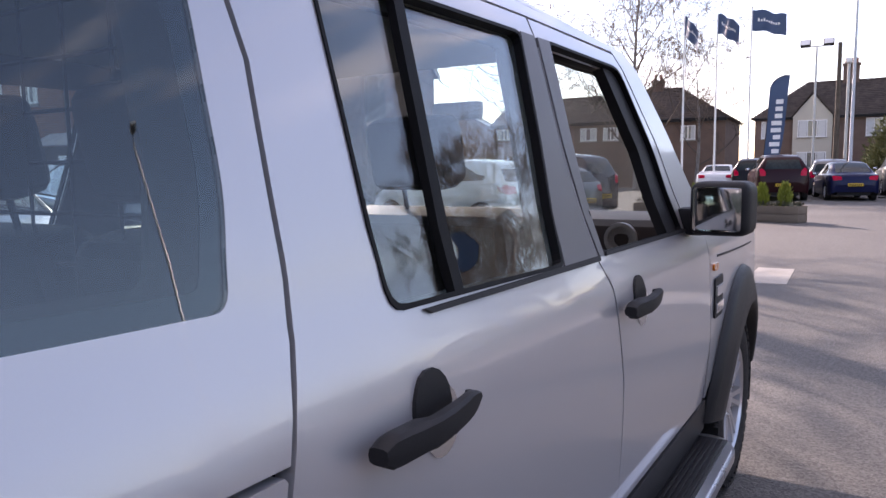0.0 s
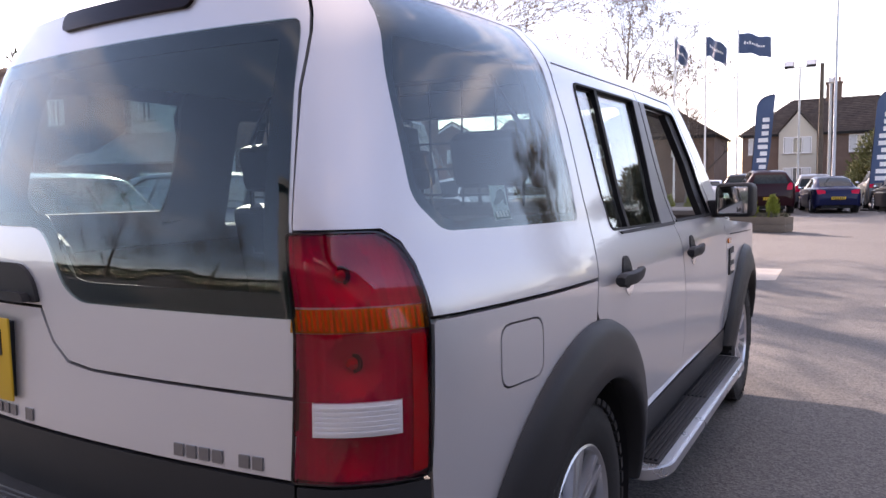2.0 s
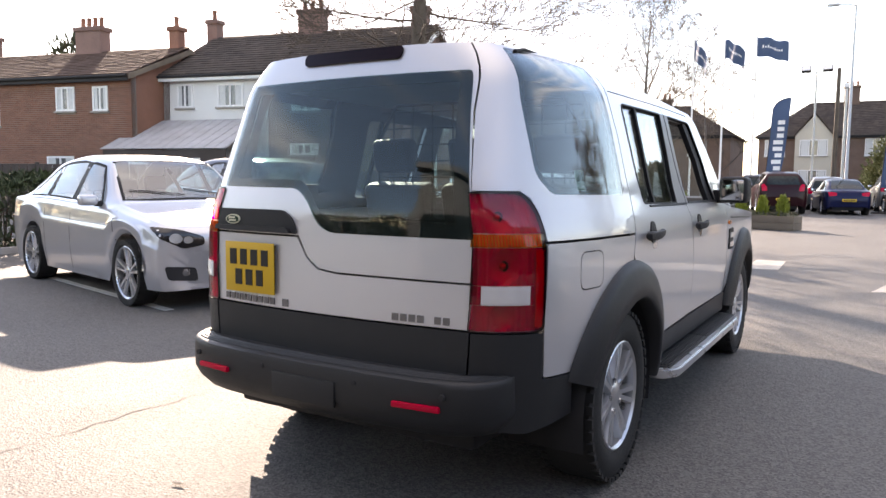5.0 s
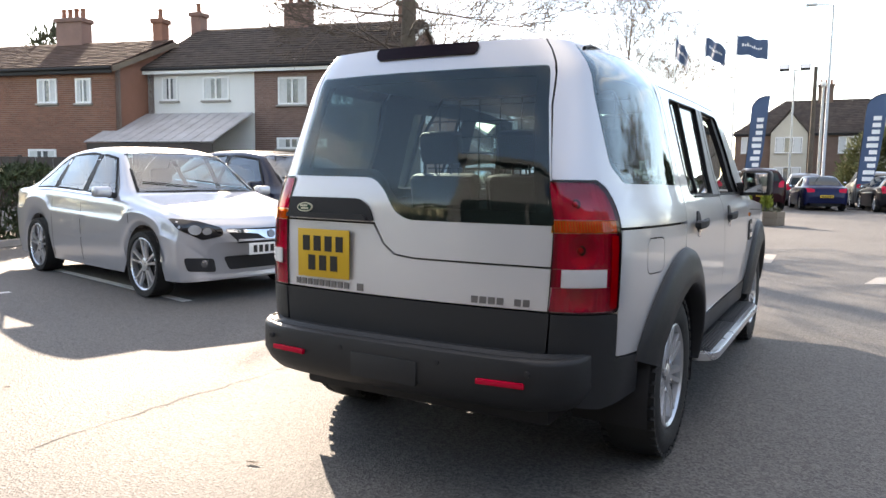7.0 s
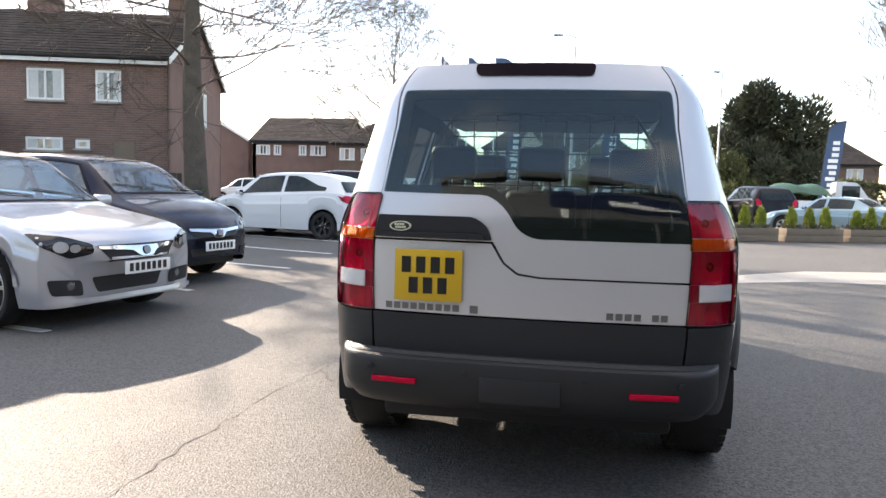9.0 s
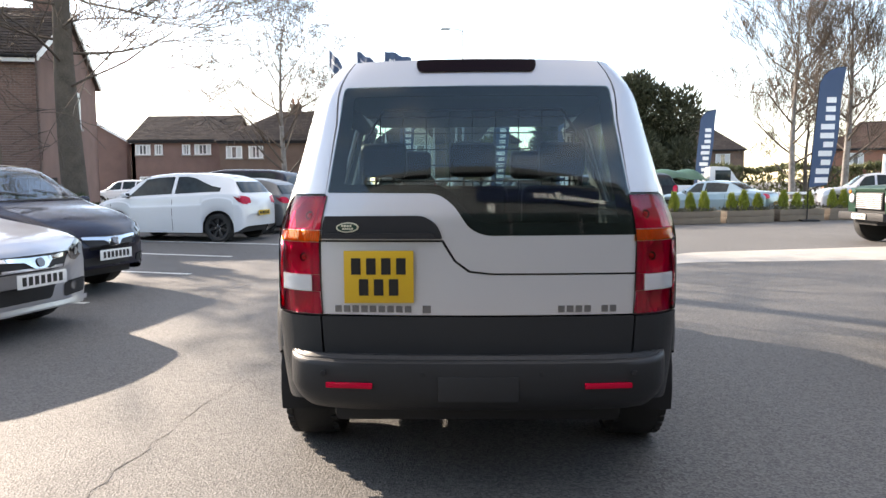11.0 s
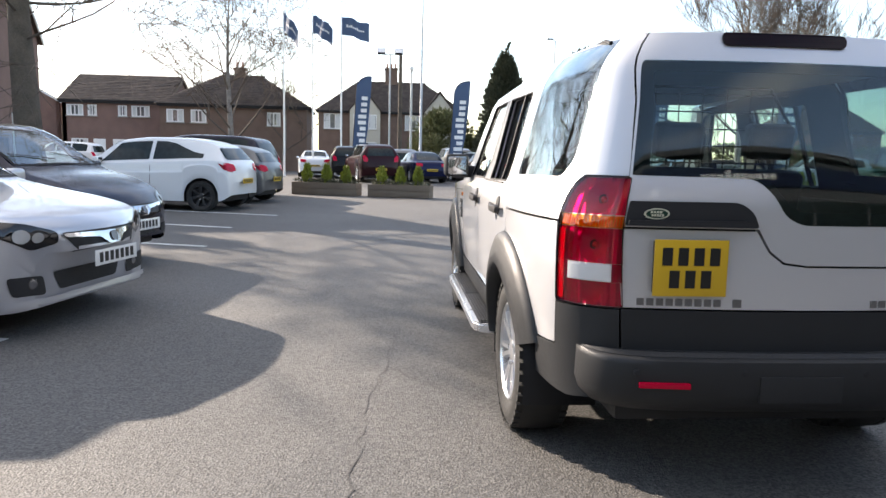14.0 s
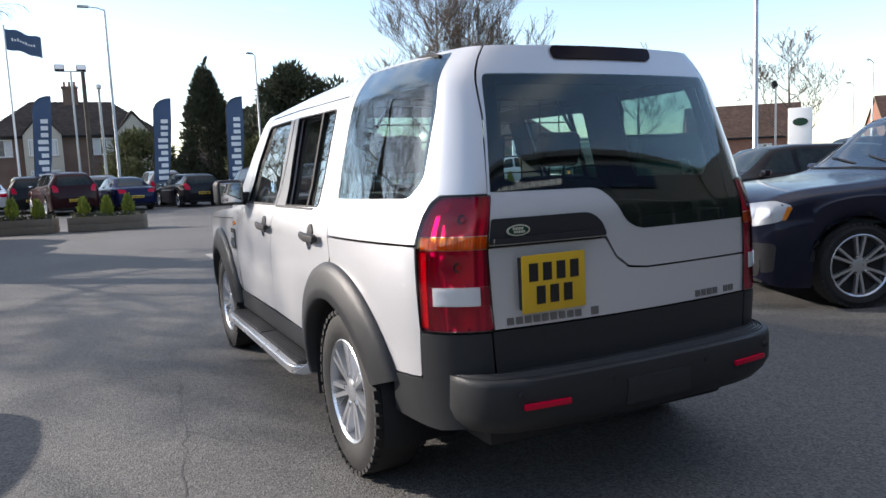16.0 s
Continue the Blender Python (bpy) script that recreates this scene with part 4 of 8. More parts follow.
def seat(parent, x, y, w, z=0.62, back=0.62, rake=14, head=1):
    s = new("seat")
    s.parent = parent
    s.matrix_basis = Matrix.Translation((x, y, z))
    part("cushion", boxed(-w / 2, w / 2, 0, 0.50, 0, 0.16, 0.05, seg=3), LEATHER, s)
    tilt = Matrix.Rotation(radians(rake), 4, "X")
    part("backrest", boxed(-w / 2, w / 2, -0.06, 0.07, 0.08, back, 0.05, m=tilt, seg=3), LEATHER, s)
    for i in range(head):
        hx = (i - (head - 1) / 2) * w / head
        bm = boxed(hx - 0.13, hx + 0.13, -0.05, 0.06, back + 0.06, back + 0.25, 0.045, m=tilt, seg=3)
        for dx in (-0.05, 0.05):
            tube(bm, [tilt @ Vector((hx + dx, 0, back - 0.05)), tilt @ Vector((hx + dx, 0, back + 0.1))], 0.007, 6)
        part("headrest", bm, LEATHER, s)
    return s


def handle_bar():
    """A long pull handle: deep at the back, tapering to a rounded lip in front, standing off the door."""
    bm = bmesh.new()
    rows = []
    for i in range(15):
        f = i / 14
        y = mixed(-0.125, 0.105, f)
        end = min(1.0, (0.25 + 9 * f), (0.15 + 7 * (1 - f)))
        h = mixed(0.022, 0.018, f) * math.sqrt(end)
        zc = -0.004 + 0.012 * f ** 3
        xo = 0.030 + 0.012 * math.sin(math.pi * f) if f > 0.32 else 0.030 + 0.010 * (f / 0.32)
        xi = 0.0 if f < 0.36 or f > 0.93 else 0.016
        ring = []
        for k in range(10):
            a = 2 * math.pi * k / 10
            c, s = math.cos(a), math.sin(a)
            ex = mixed(xi, xo, 0.5 + 0.5 * math.copysign(abs(c) ** 0.6, c))
            ring.append(bm.verts.new((ex, y, zc + h * math.copysign(abs(s) ** 0.6, s))))
        rows.append(ring)
    for a, b in zip(rows, rows[1:]):
        for k in range(10):
            bm.faces.new((a[k], a[(k + 1) % 10], b[(k + 1) % 10], b[k]))
    bm.faces.new(rows[0])
    bm.faces.new(rows[-1])
    bmesh.ops.recalc_face_normals(bm, faces=bm.faces)
    return bm


def build_estate():
    car = thing("four_wheel_drive_estate", Matrix.Identity(4), "silver four-wheel-drive estate car with black cladding standing on asphalt", "car")
    TH = 0.028

    # outlines on the skin: distance round the body, height
    shut_rear = [(1.685, 0.95), (1.690, 1.0), (1.710, 1.09), (1.752, 1.22), (1.760, 1.31), (1.738, 1.54), (1.690, 1.69), (1.72, 1.738)]
    quarter_glass = rounded([(0.940, 1.836, 0.02), (0.925, 1.64), (0.945, 1.45), (0.953, 1.35, 0.03), (1.015, 1.275, 0.03), (1.668, 1.266, 0.02), (1.684, 1.38), (1.655, 1.62), (1.607, 1.76, 0.04), (1.61, 1.838, 0.015)], 0.05, 4)
    rear_glass_door = rounded([(1.862, 1.693, 0.03), (1.905, 1.46), (1.942, 1.222, 0.03), (2.535, 1.212, 0.02), (2.545, 1.46), (2.535, 1.698, 0.02)], 0.05, 3)
    front_glass = rounded([(2.690, 1.698, 0.02), (2.725, 1.46), (2.770, 1.212, 0.02), (3.520, 1.206, 0.02), (3.40, 1.46), (3.20, 1.692, 0.05)], 0.05, 3)

    for side, fn in ((1, hull), (-1, hull_left)):
        q = side
        # quarter panel over the crease, with its window opening
        upper = [(0.676, 1.289), (0.872, 1.289), (0.912, 1.262), (0.934, 1.215), (0.940, 1.160), (0.945, 1.108), (1.708, 1.100), (1.745, 1.22), (1.753, 1.31), (1.731, 1.54), (1.682, 1.69), (1.69, 1.845), (1.5, 1.85), (1.1, 1.85), (0.770, 1.848), (0.702, 1.58)]
        part("quarter_panel", shaped(filled(upper, [quarter_glass], 0.07, 0.05), fn, TH), SILVER, car)
        lower_arch = [(1.657 + 0.565 * math.cos(t), 0.37 + 0.565 * math.sin(t)) for t in [radians(a) for a in range(84, 160, 8)]]
        lower = [(0.945, 1.098), (0.935, 0.79), (0.95, 0.605), (1.115, 0.595)] + list(reversed(lower_arch)) + [(1.678, 0.95), (1.683, 1.0), (1.703, 1.090)]
        lower = rounded(lower, 0.006, 1)
        flap = rounded([(1.140, 0.910), (1.322, 0.908), (1.322, 1.048), (1.140, 1.052)], 0.04, 4)
        hole = rounded([(1.135, 0.905), (1.327, 0.903), (1.327, 1.053), (1.135, 1.057)], 0.042, 4)
        if side > 0:
            part("lower_quarter_panel", shaped(filled(lower, [hole], 0.07, 0.07), fn, TH), SILVER, car)
            part("fuel_flap", shaped(filled(flap, (), 0.06, 0.05), fn, 0.015), SILVER, car)
            part("fuel_recess", shaped(filled(hole, (), 0.2, 0.2), fn, 0.004, -0.03), TRIM, car)
        else:
            part("lower_quarter_panel", shaped(filled(lower, (), 0.07, 0.07), fn, TH), SILVER, car)
        g = part("quarter_window", shaped(filled(quarter_glass, (), 0.08, 0.06), fn, 0.004, -0.001), PANE_DARK, car, "dark tinted quarter window")
        g.visible_shadow = False
        inner = [(mixed(1.30, p[0], 0.93), mixed(1.52, p[1], 0.90 if p[1] < 1.52 else 0.60)) for p in quarter_glass]
        part("ceramic_border", shaped(filled(quarter_glass, [inner], 0.2, 0.2), fn, 0.002, -0.007), GLOSS_BLACK, g)

        if side > 0:      # a square sticker inside the glass
            def stuck(pts):
                return filled([(1.215 + a * 0.07, 1.289 + b * 0.083) for a, b in pts], (), 0.05, 0.05)
            sk = part("sticker", shaped(stuck([(0, 0), (1, 0), (1, 1), (0, 1)]), fn, 0.0006, -0.0062), STICKER, g, "pale green window sticker with a plain emblem")
            emblem = [(0.10, 0.42), (0.16, 0.54), (0.32, 0.66), (0.44, 0.84), (0.68, 0.90), (0.88, 0.80), (0.92, 0.42), (0.79, 0.42), (0.76, 0.60), (0.52, 0.50), (0.28, 0.43)]
            part("emblem", shaped(stuck(emblem), fn, 0.0006, -0.0055), STICKER_GREEN, sk)
            part("band", shaped(stuck([(0.04, 0.03), (0.96, 0.03), (0.96, 0.32), (0.04, 0.32)]), fn, 0.0006, -0.0055), STICKER_GREEN, sk)
            for k in range(4):
                a = 0.12 + k * 0.20
                part("letter_bar", shaped(stuck([(a, 0.08), (a + 0.13, 0.08), (a + 0.13, 0.27), (a, 0.27)]), fn, 0.0005, -0.0048), STICKER, sk)
        # doors
        rd_arch = [(1.657 + 0.565 * math.cos(t), 0.37 + 0.565 * math.sin(t)) for t in [radians(a) for a in range(18, 86, 8)]]
        rear_door = [(p[0] + 0.002, p[1]) for p in shut_rear[1:]] + [(2.612, 1.745), (2.655, 1.46), (2.735, 1.195), (2.775, 1.13), (2.835, 0.90), (2.855, 0.56), (2.21, 0.545)] + rd_arch
        front_door = [(2.855, 0.56), (2.843, 0.90), (2.783, 1.13), (2.743, 1.195), (2.664, 1.46), (2.622, 1.745), (3.20, 1.735), (3.45, 1.48), (3.62, 1.20), (3.80, 1.18), (3.82, 0.95), (3.86, 0.80), (3.82, 0.56)]
        for nm, outline, win, hu in (("rear_door", rear_door, rear_glass_door, 1.995), ("front_door", front_door, front_glass, 2.975)):
            d = part(nm, shaped(filled(outline, [win], 0.08, 0.06), fn, TH), SILVER, car)
            # black window surround
            cx, cz = sum(p[0] for p in win) / len(win), sum(p[1] for p in win) / len(win)
            big = [(cx + (p[0] - cx) * 1.012, cz + (p[1] - cz) * 1.016) for p in win]
            small = [(cx + (p[0] - cx) * 0.990, cz + (p[1] - cz) * 0.984) for p in win]
            part("window_surround", shaped(filled(big, [small], 0.15, 0.15), fn, 0.02, 0.003), WINDOW_TRIM, d)
            if nm == "rear_door":
                post = [(2.062, 1.69), (2.087, 1.46), (2.107, 1.222), (2.135, 1.222), (2.115, 1.46), (2.090, 1.692)]
                part("window_bar", shaped(filled(post, (), 0.2, 0.1), fn, 0.016, 0.002), WINDOW_TRIM, d)
                bpost = [(2.54, 1.205), (2.732, 1.205), (2.652, 1.46), (2.610, 1.70), (2.54, 1.70), (2.55, 1.46)]
                part("door_pillar", shaped(filled(bpost, (), 0.2, 0.1), fn, 0.01, 0.004), PILLAR, d)
                lowered = side < 0
                if lowered:      # the glass of this window is down; only its fixed part shows
                    fixed = rounded([(1.865, 1.688), (1.908, 1.46), (1.945, 1.226), (2.12, 1.224), (2.10, 1.46), (2.075, 1.69)], 0.01, 1)
                    w = part("fixed_window", shaped(filled(fixed, (), 0.1, 0.08), fn, 0.004, -0.012), PANE, d)
                else:
                    w = part("window", shaped(filled(win, (), 0.1, 0.08), fn, 0.004, -0.012), PANE, d)
                w.visible_shadow = False
            else:
                bpost = [(2.746, 1.205), (2.775, 1.205), (2.728, 1.46), (2.695, 1.70), (2.628, 1.70), (2.670, 1.46)]
                part("door_pillar", shaped(filled(bpost, (), 0.2, 0.1), fn, 0.01, 0.004), PILLAR, d)
                sail = [(3.525, 1.203), (3.405, 1.46), (3.205, 1.690), (3.10, 1.690), (3.29, 1.46), (3.40, 1.203)]
                part("door_frame", shaped(filled(sail, (), 0.1, 0.08), fn, 0.03, -0.012), TRIM, d)
                if side < 0:
                    w = part("window", shaped(filled(win, (), 0.1, 0.08), fn, 0.004, -0.012), PANE, d)
                    w.visible_shadow = False
            strip = [(2.03 if nm == "rear_door" else 2.785, 1.203), (2.74 if nm == "rear_door" else 3.64, 1.196), (2.745 if nm == "rear_door" else 3.64, 1.208), (2.01 if nm == "rear_door" else 2.79, 1.212)]
            part("waist_strip", shaped(filled(strip, (), 0.2, 0.2), fn, 0.01, 0.006), TRIM, d)
            # handle with its key shield
            x0, y0, z0 = fn(hu, 1.075)
            hd = part("door_handle", handle_bar(), TRIM, d, "black door handle", m=Matrix.Translation((x0 + q * 0.014, y0 - 0.05, z0 + 0.005)))
            if side < 0:
                hd.scale = (-1, 1, 1)
            shield = [(hu - 0.012 + 0.046 * math.cos(t), 1.085 + 0.052 * math.sin(t)) for t in [2 * math.pi * i / 18 for i in range(18)]]
            part("handle_shield", shaped(filled(shield, (), 0.2, 0.2), fn, 0.012, 0.006), TRIM, d)
            bowl = [(hu + 0.012 + 0.046 * math.cos(t), 1.058 + 0.052 * math.sin(t)) for t in [2 * math.pi * i / 18 for i in range(18)]]
            part("handle_bowl", shaped(filled(bowl, (), 0.03, 0.03), fn, 0.004, 0.003), CHROME, d)
        # windscreen pillar, wing
        pillar = [(3.212, 1.738), (3.465, 1.48), (3.632, 1.20), (3.81, 1.185), (4.02, 1.155), (3.90, 1.23), (3.62, 1.52), (3.34, 1.760), (3.20, 1.77)]
        part("windscreen_pillar", shaped(filled(pillar, (), 0.1, 0.08), fn, 0.05), SILVER, car)
        archF = [(4.50 + 0.565 * math.cos(t), 0.37 + 0.565 * math.sin(t)) for t in [radians(a) for a in range(16, 158, 9)]]
        wing = [(3.875, 0.56), (3.868, 0.80), (3.828, 0.95), (3.808, 1.176), (4.02, 1.148), (5.12, 1.075), (5.17, 0.90), (5.17, 0.52)] + archF
        part("front_wing", shaped(filled(wing, (), 0.08, 0.07), fn, TH), SILVER, car)
        vent = part("wing_vent", shaped(filled(rounded([(3.885, 0.855), (4.03, 0.855), (4.03, 1.005), (3.885, 1.0)], 0.015, 2), (), 0.2, 0.2), fn, 0.012, 0.006), TRIM, car)
        for k in range(2):
            z = 0.875 + k * 0.062
            part("vent_bar", shaped(filled([(3.90, z), (4.015, z), (4.015, z + 0.035), (3.90, z + 0.035)], (), 0.2, 0.2), fn, 0.010, 0.012), CHROME if k == 0 else SILVER, vent)
        part("side_repeater", shaped(filled(rounded([(3.86, 1.032), (3.93, 1.032), (3.93, 1.058), (3.86, 1.058)], 0.012, 2), (), 0.2, 0.2), fn, 0.01, 0.008), AMBER, car)
        part("wing_crease", shaped(filled([(3.95, 1.075), (4.9, 1.04), (4.9, 1.046), (3.95, 1.083)], (), 0.2, 0.2), fn, 0.004, 0.002), TRIM, car)
        # roof side
        cant = [(1.697, 1.70), (1.727, 1.745), (2.62, 1.752), (3.20, 1.745), (3.20, 1.768), (2.9, 1.790), (2.5, 1.818), (2.1, 1.838), (1.70, 1.848)]
        part("roof_side", shaped(filled(cant, (), 0.1, 0.05), fn, TH), SILVER, car)
        # flared arch trims
        for cu, nm in ((1.657, "rear_arch_trim"), (4.50, "front_arch_trim")):
            bm = bmesh.new()
            rows = []
            lo, hi = (-12, 162) if nm[0] == "r" else (10, 172)
            for i in range(31):
                t = radians(mixed(lo, hi, i / 30))
                row = []
                for r, o in ((0.610, 0.002), (0.600, 0.022), (0.565, 0.034), (0.500, 0.050), (0.452, 0.056), (0.442, 0.046), (0.44, -0.02)):
                    uu, zz = cu + r * math.cos(t) * (1.0 if math.cos(t) > 0 else 0.985), max(0.36, 0.37 + r * math.sin(t))
                    x, y, z = fn(uu, zz)
                    row.append(bm.verts.new((x + q * o, y, z)))
                rows.append(row)
            for a, b in zip(rows, rows[1:]):
                for k in range(len(a) - 1):
                    bm.faces.new((a[k], a[k + 1], b[k + 1], b[k]))
            bmesh.ops.recalc_face_normals(bm, faces=bm.faces)
            part(nm, bm, BUMPER, car, "matt black wheel-arch trim", smooth=60)
            liner = bmesh.new()
            yc = fn(cu, 0.5)[1] - (0.045 if nm[0] == "r" else 0.0)
            rows = []
            for i in range(17):
                t = radians(mixed(-15, 195, i / 16))
                rows.append([liner.verts.new((q * x, yc + 0.46 * math.cos(t), 0.37 + 0.46 * math.sin(t))) for x in (0.60, 0.93)])
            for a, b in zip(rows, rows[1:]):
                liner.faces.new((a[0], a[1], b[1], b[0]))
            liner.faces.new([r[0] for r in rows])
            part("arch_liner", liner, TRIM, car)
        # sill and side step
        sill = [(2.14, 0.42), (3.95, 0.42), (3.88, 0.555), (2.21, 0.54)]
        part("sill", shaped(filled(sill, (), 0.2, 0.1), fn, 0.05, 0.004), BUMPER, car)
        st = new("side_step")
        st.parent = car
        st.matrix_basis = Matrix.Translation((q * 0.895, 2.37, 0.365))
        st.scale = (q, 1, 1)
        L = 0.93
        pts = rounded([(-0.02, -L), (0.085, -L + 0.0), (0.145, -L + 0.09), (0.145, L - 0.09), (0.085, L), (-0.02, L)], 0.05, 4)
        bm = bmesh.new()
        a = [bm.verts.new((p[0], p[1], -0.03)) for p in pts]
        b = [bm.verts.new((p[0], p[1], 0.022)) for p in pts]
        bm.faces.new(a), bm.faces.new(b)
        for i in range(len(pts)):
            j = (i + 1) % len(pts)
            bm.faces.new((a[i], a[j], b[j], b[i]))
        bmesh.ops.recalc_face_normals(bm, faces=bm.faces)
        bmesh.ops.bevel(bm, geom=[e for e in bm.edges if abs(e.verts[0].co.z - e.verts[1].co.z) < 1e-5 and e.calc_face_angle(0) > 1], offset=0.010, segments=2, affect="EDGES")
        part("step_board", bm, ALLOY, st, "brushed silver step edge")
        part("tread_mat", boxed(-0.015, 0.108, -L + 0.05, L - 0.05, 0.018, 0.027, 0.004), TRIM, st)
        for i in range(6):
            x = 0.004 + i * 0.0175
            for y0, y1 in ((-L + 0.07, -0.03), (0.0, L - 0.07)):
                part("tread_rib", boxed(x - 0.006, x + 0.006, y0, y1, 0.026, 0.033, 0.002), TRIM, st)
        for y in (-0.6, 0.0, 0.6):
            part("bracket", boxed(-0.22, 0.02, y - 0.03, y + 0.03, -0.03, -0.005), TRIM, st)
        # tail lamp
        lamp_o = rounded([(0.642, 0.787, 0.01), (0.930, 0.785, 0.02), (0.930, 1.0, 0.02), (0.934, 1.155, 0.03), (0.927, 1.213, 0.03), (0.907, 1.255, 0.03), (0.868, 1.283, 0.03), (0.662, 1.283, 0.012)], 0.02, 3)
        lamp = part("tail_light", shaped(filled(lamp_o, [rounded([(mixed(0.79, p[0], 0.978), mixed(1.03, p[1], 0.988)) for p in lamp_o], 0.0)], 0.1, 0.1), fn, 0.06, 0.0075), GLOSS_BLACK, car, "tall red tail light with amber and clear lenses")
        # silvered bowls behind the lenses
        bowls = ((0.775, 0.845, 0.05), (0.775, 1.022, 0.062), (0.775, 1.208, 0.066))

        def silvered(u, z, fn=fn, bowls=bowls):
            e = 1e-3
            p, pu, pz = Vector(fn(u, z)), Vector(fn(u + e, z)), Vector(fn(u, z + e))
            nrm = (pu - p).cross(pz - p).normalized() * (-1 if fn in MIRRORED else 1)
            deep = 0.012 + 0.0016 * math.sin(u * 420)
            for cu, cz, r in bowls:
                q = math.hypot(u - cu, z - cz) / r
                if q < 1:
                    deep = mixed(0.044, 0.012, q * q)
            return tuple(p - nrm * deep)
        if side < 0:
            MIRRORED.append(silvered)
        part("reflector", shaped(filled(lamp_o, (), 0.011, 0.013), silvered, 0.003), LAMP_SILVER, lamp, "silvered lamp bowls", smooth=60)
        for cu, cz, r in bowls[1:]:
            bx, by, bz = silvered(cu, cz)
            part("bulb", lathe([(0.0, 0.013), (-0.012, 0.013), (-0.020, 0.010), (-0.026, 0.004)], 14), BULB_RED, lamp, m=Matrix.Translation((bx, by + 0.004, bz)) @ Matrix.Rotation(radians(90), 4, "Z"))
            part("bulb_socket", lathe([(0.002, 0.020), (-0.004, 0.020), (-0.004, 0.012)], 18), TRIM, lamp, m=Matrix.Translation((bx, by, bz)) @ Matrix.Rotation(radians(90), 4, "Z"))

        def cut(z0, z1):
            return [(0.647, z0), (0.927, z0), (0.928, z1), (0.655, z1)]
        top = [(0.655, 1.140), (0.930, 1.138), (0.930, 1.160), (0.922, 1.212), (0.903, 1.250), (0.866, 1.277), (0.667, 1.278)]
        for nm, outline, glass_mat in (("lower_red_lens", cut(0.792, 0.883), RED_COVER), ("middle_red_lens", cut(0.954, 1.088), RED_COVER), ("upper_red_lens", top, RED_COVER), ("indicator_lens", cut(1.090, 1.136), AMBER_COVER)):
            c = part(nm, shaped(filled(outline, (), 0.03, 0.05), fn, 0.004, 0.006), glass_mat, lamp)
            c.visible_shadow = False
        for za, zb in ((0.648, 0.688), (0.870, 0.927)):
            c = part("lower_red_lens", shaped(filled([(za, 0.884), (zb, 0.884), (zb, 0.953), (za, 0.953)], (), 0.03, 0.05), fn, 0.004, 0.006), RED_COVER, lamp)
            c.visible_shadow = False
        rv = part("reversing_lens", shaped(filled([(0.690, 0.885), (0.868, 0.885), (0.868, 0.952), (0.690, 0.952)], (), 0.03, 0.1), fn, 0.010, 0.007), CLEAR_LENS, lamp, "clear ribbed reversing lens")
        for k in range(6):
            z = 0.891 + k * 0.0098
            part("lens_rib", shaped(filled([(0.696, z), (0.862, z), (0.862, z + 0.005), (0.696, z + 0.005)], (), 0.03, 0.1), fn, 0.003, 0.0095), CLEAR_LENS, rv)
        for k in range(22):
            u = 0.662 + k * 0.0118
            part("amber_rib", shaped(filled([(u, 1.093), (u + 0.006, 1.093), (u + 0.006, 1.133), (u, 1.133)], (), 1, 1), fn, 0.002, 0.0005), AMBER, lamp)
        part("side_reflex", shaped(filled(rounded([(0.893, 0.80), (0.924, 0.80), (0.924, 1.08), (0.893, 1.08)], 0.006, 2), (), 0.03, 0.05), fn, 0.004, 0.0015), RED_BRIGHT, lamp)
        # mirror
        mi = new("door_mirror")
        mi.parent = car
        mi.matrix_basis = Matrix.Translation((q * 1.03, 2.83, 1.275)) @ Matrix.Rotation(radians(-q * 4), 4, "Z")
        bm = boxed(-0.092, 0.088, -0.02, 0.12, -0.085, 0.085, 0.04, seg=4)
        part("housing", bm, TRIM if side > 0 else [TRIM], mi, "black mirror housing")
        part("mirror_glass", boxed(-0.074, 0.070, -0.026, -0.019, -0.068, 0.068, 0.012), CHROME, mi)
        part("mirror_arm", boxed(-q * 0.10 - 0.05, -q * 0.10 + 0.05, 0.03, 0.11, -0.09, 0.0, 0.02), TRIM, mi)
        # wheels
        for y in (0.912, 3.797):
            mm = Matrix.Translation((q * 0.815, y, 0.381)) @ (Matrix.Identity(4) if side > 0 else Matrix.Rotation(math.pi, 4, "Z"))
            if not WHEEL_DONE.get("estate"):
                WHEEL_DONE["estate"] = alloy_wheel(car, mm, 0.381, 0.243, 0.25, 7, ALLOY, "pair")
            else:
                w = copy_thing(WHEEL_DONE["estate"], mm)
                w.parent = car
        # bumper corner below the lamp and behind the wheel
        corner = [(0.655, 0.60), (0.655, 0.780), (0.928, 0.778), (0.94, 0.60), (1.11, 0.588), (1.15, 0.42), (0.9, 0.40), (0.655, 0.44)]
        part("bumper_corner", shaped(filled(corner, (), 0.05, 0.06), fn, 0.04, 0.006), BUMPER, car)

    # tailgate: upper part with glass, lower flap
    glass = rounded([(-0.665, 1.292, 0.012), (-0.17, 1.288, 0.05), (-0.095, 1.235, 0.05), (-0.035, 1.145, 0.05), (0.03, 1.115, 0.03), (0.660, 1.115, 0.012), (0.668, 1.29), (0.680, 1.58), (0.700, 1.735, 0.02), (-0.700, 1.735, 0.02), (-0.680, 1.58)], 0.02, 3)
    frame_o = [(-0.650, 1.098), (-0.138, 1.098), (-0.088, 1.015), (-0.03, 0.973), (0.06, 0.962), (0.650, 0.960), (0.674, 1.28), (0.692, 1.58), (0.758, 1.848), (0.4, 1.85), (-0.4, 1.85), (-0.758, 1.848), (-0.692, 1.58), (-0.674, 1.28)]
    tg = part("upper_tailgate", shaped(filled(frame_o, [glass], 0.07, 0.05), hull, 0.04), SILVER, car)
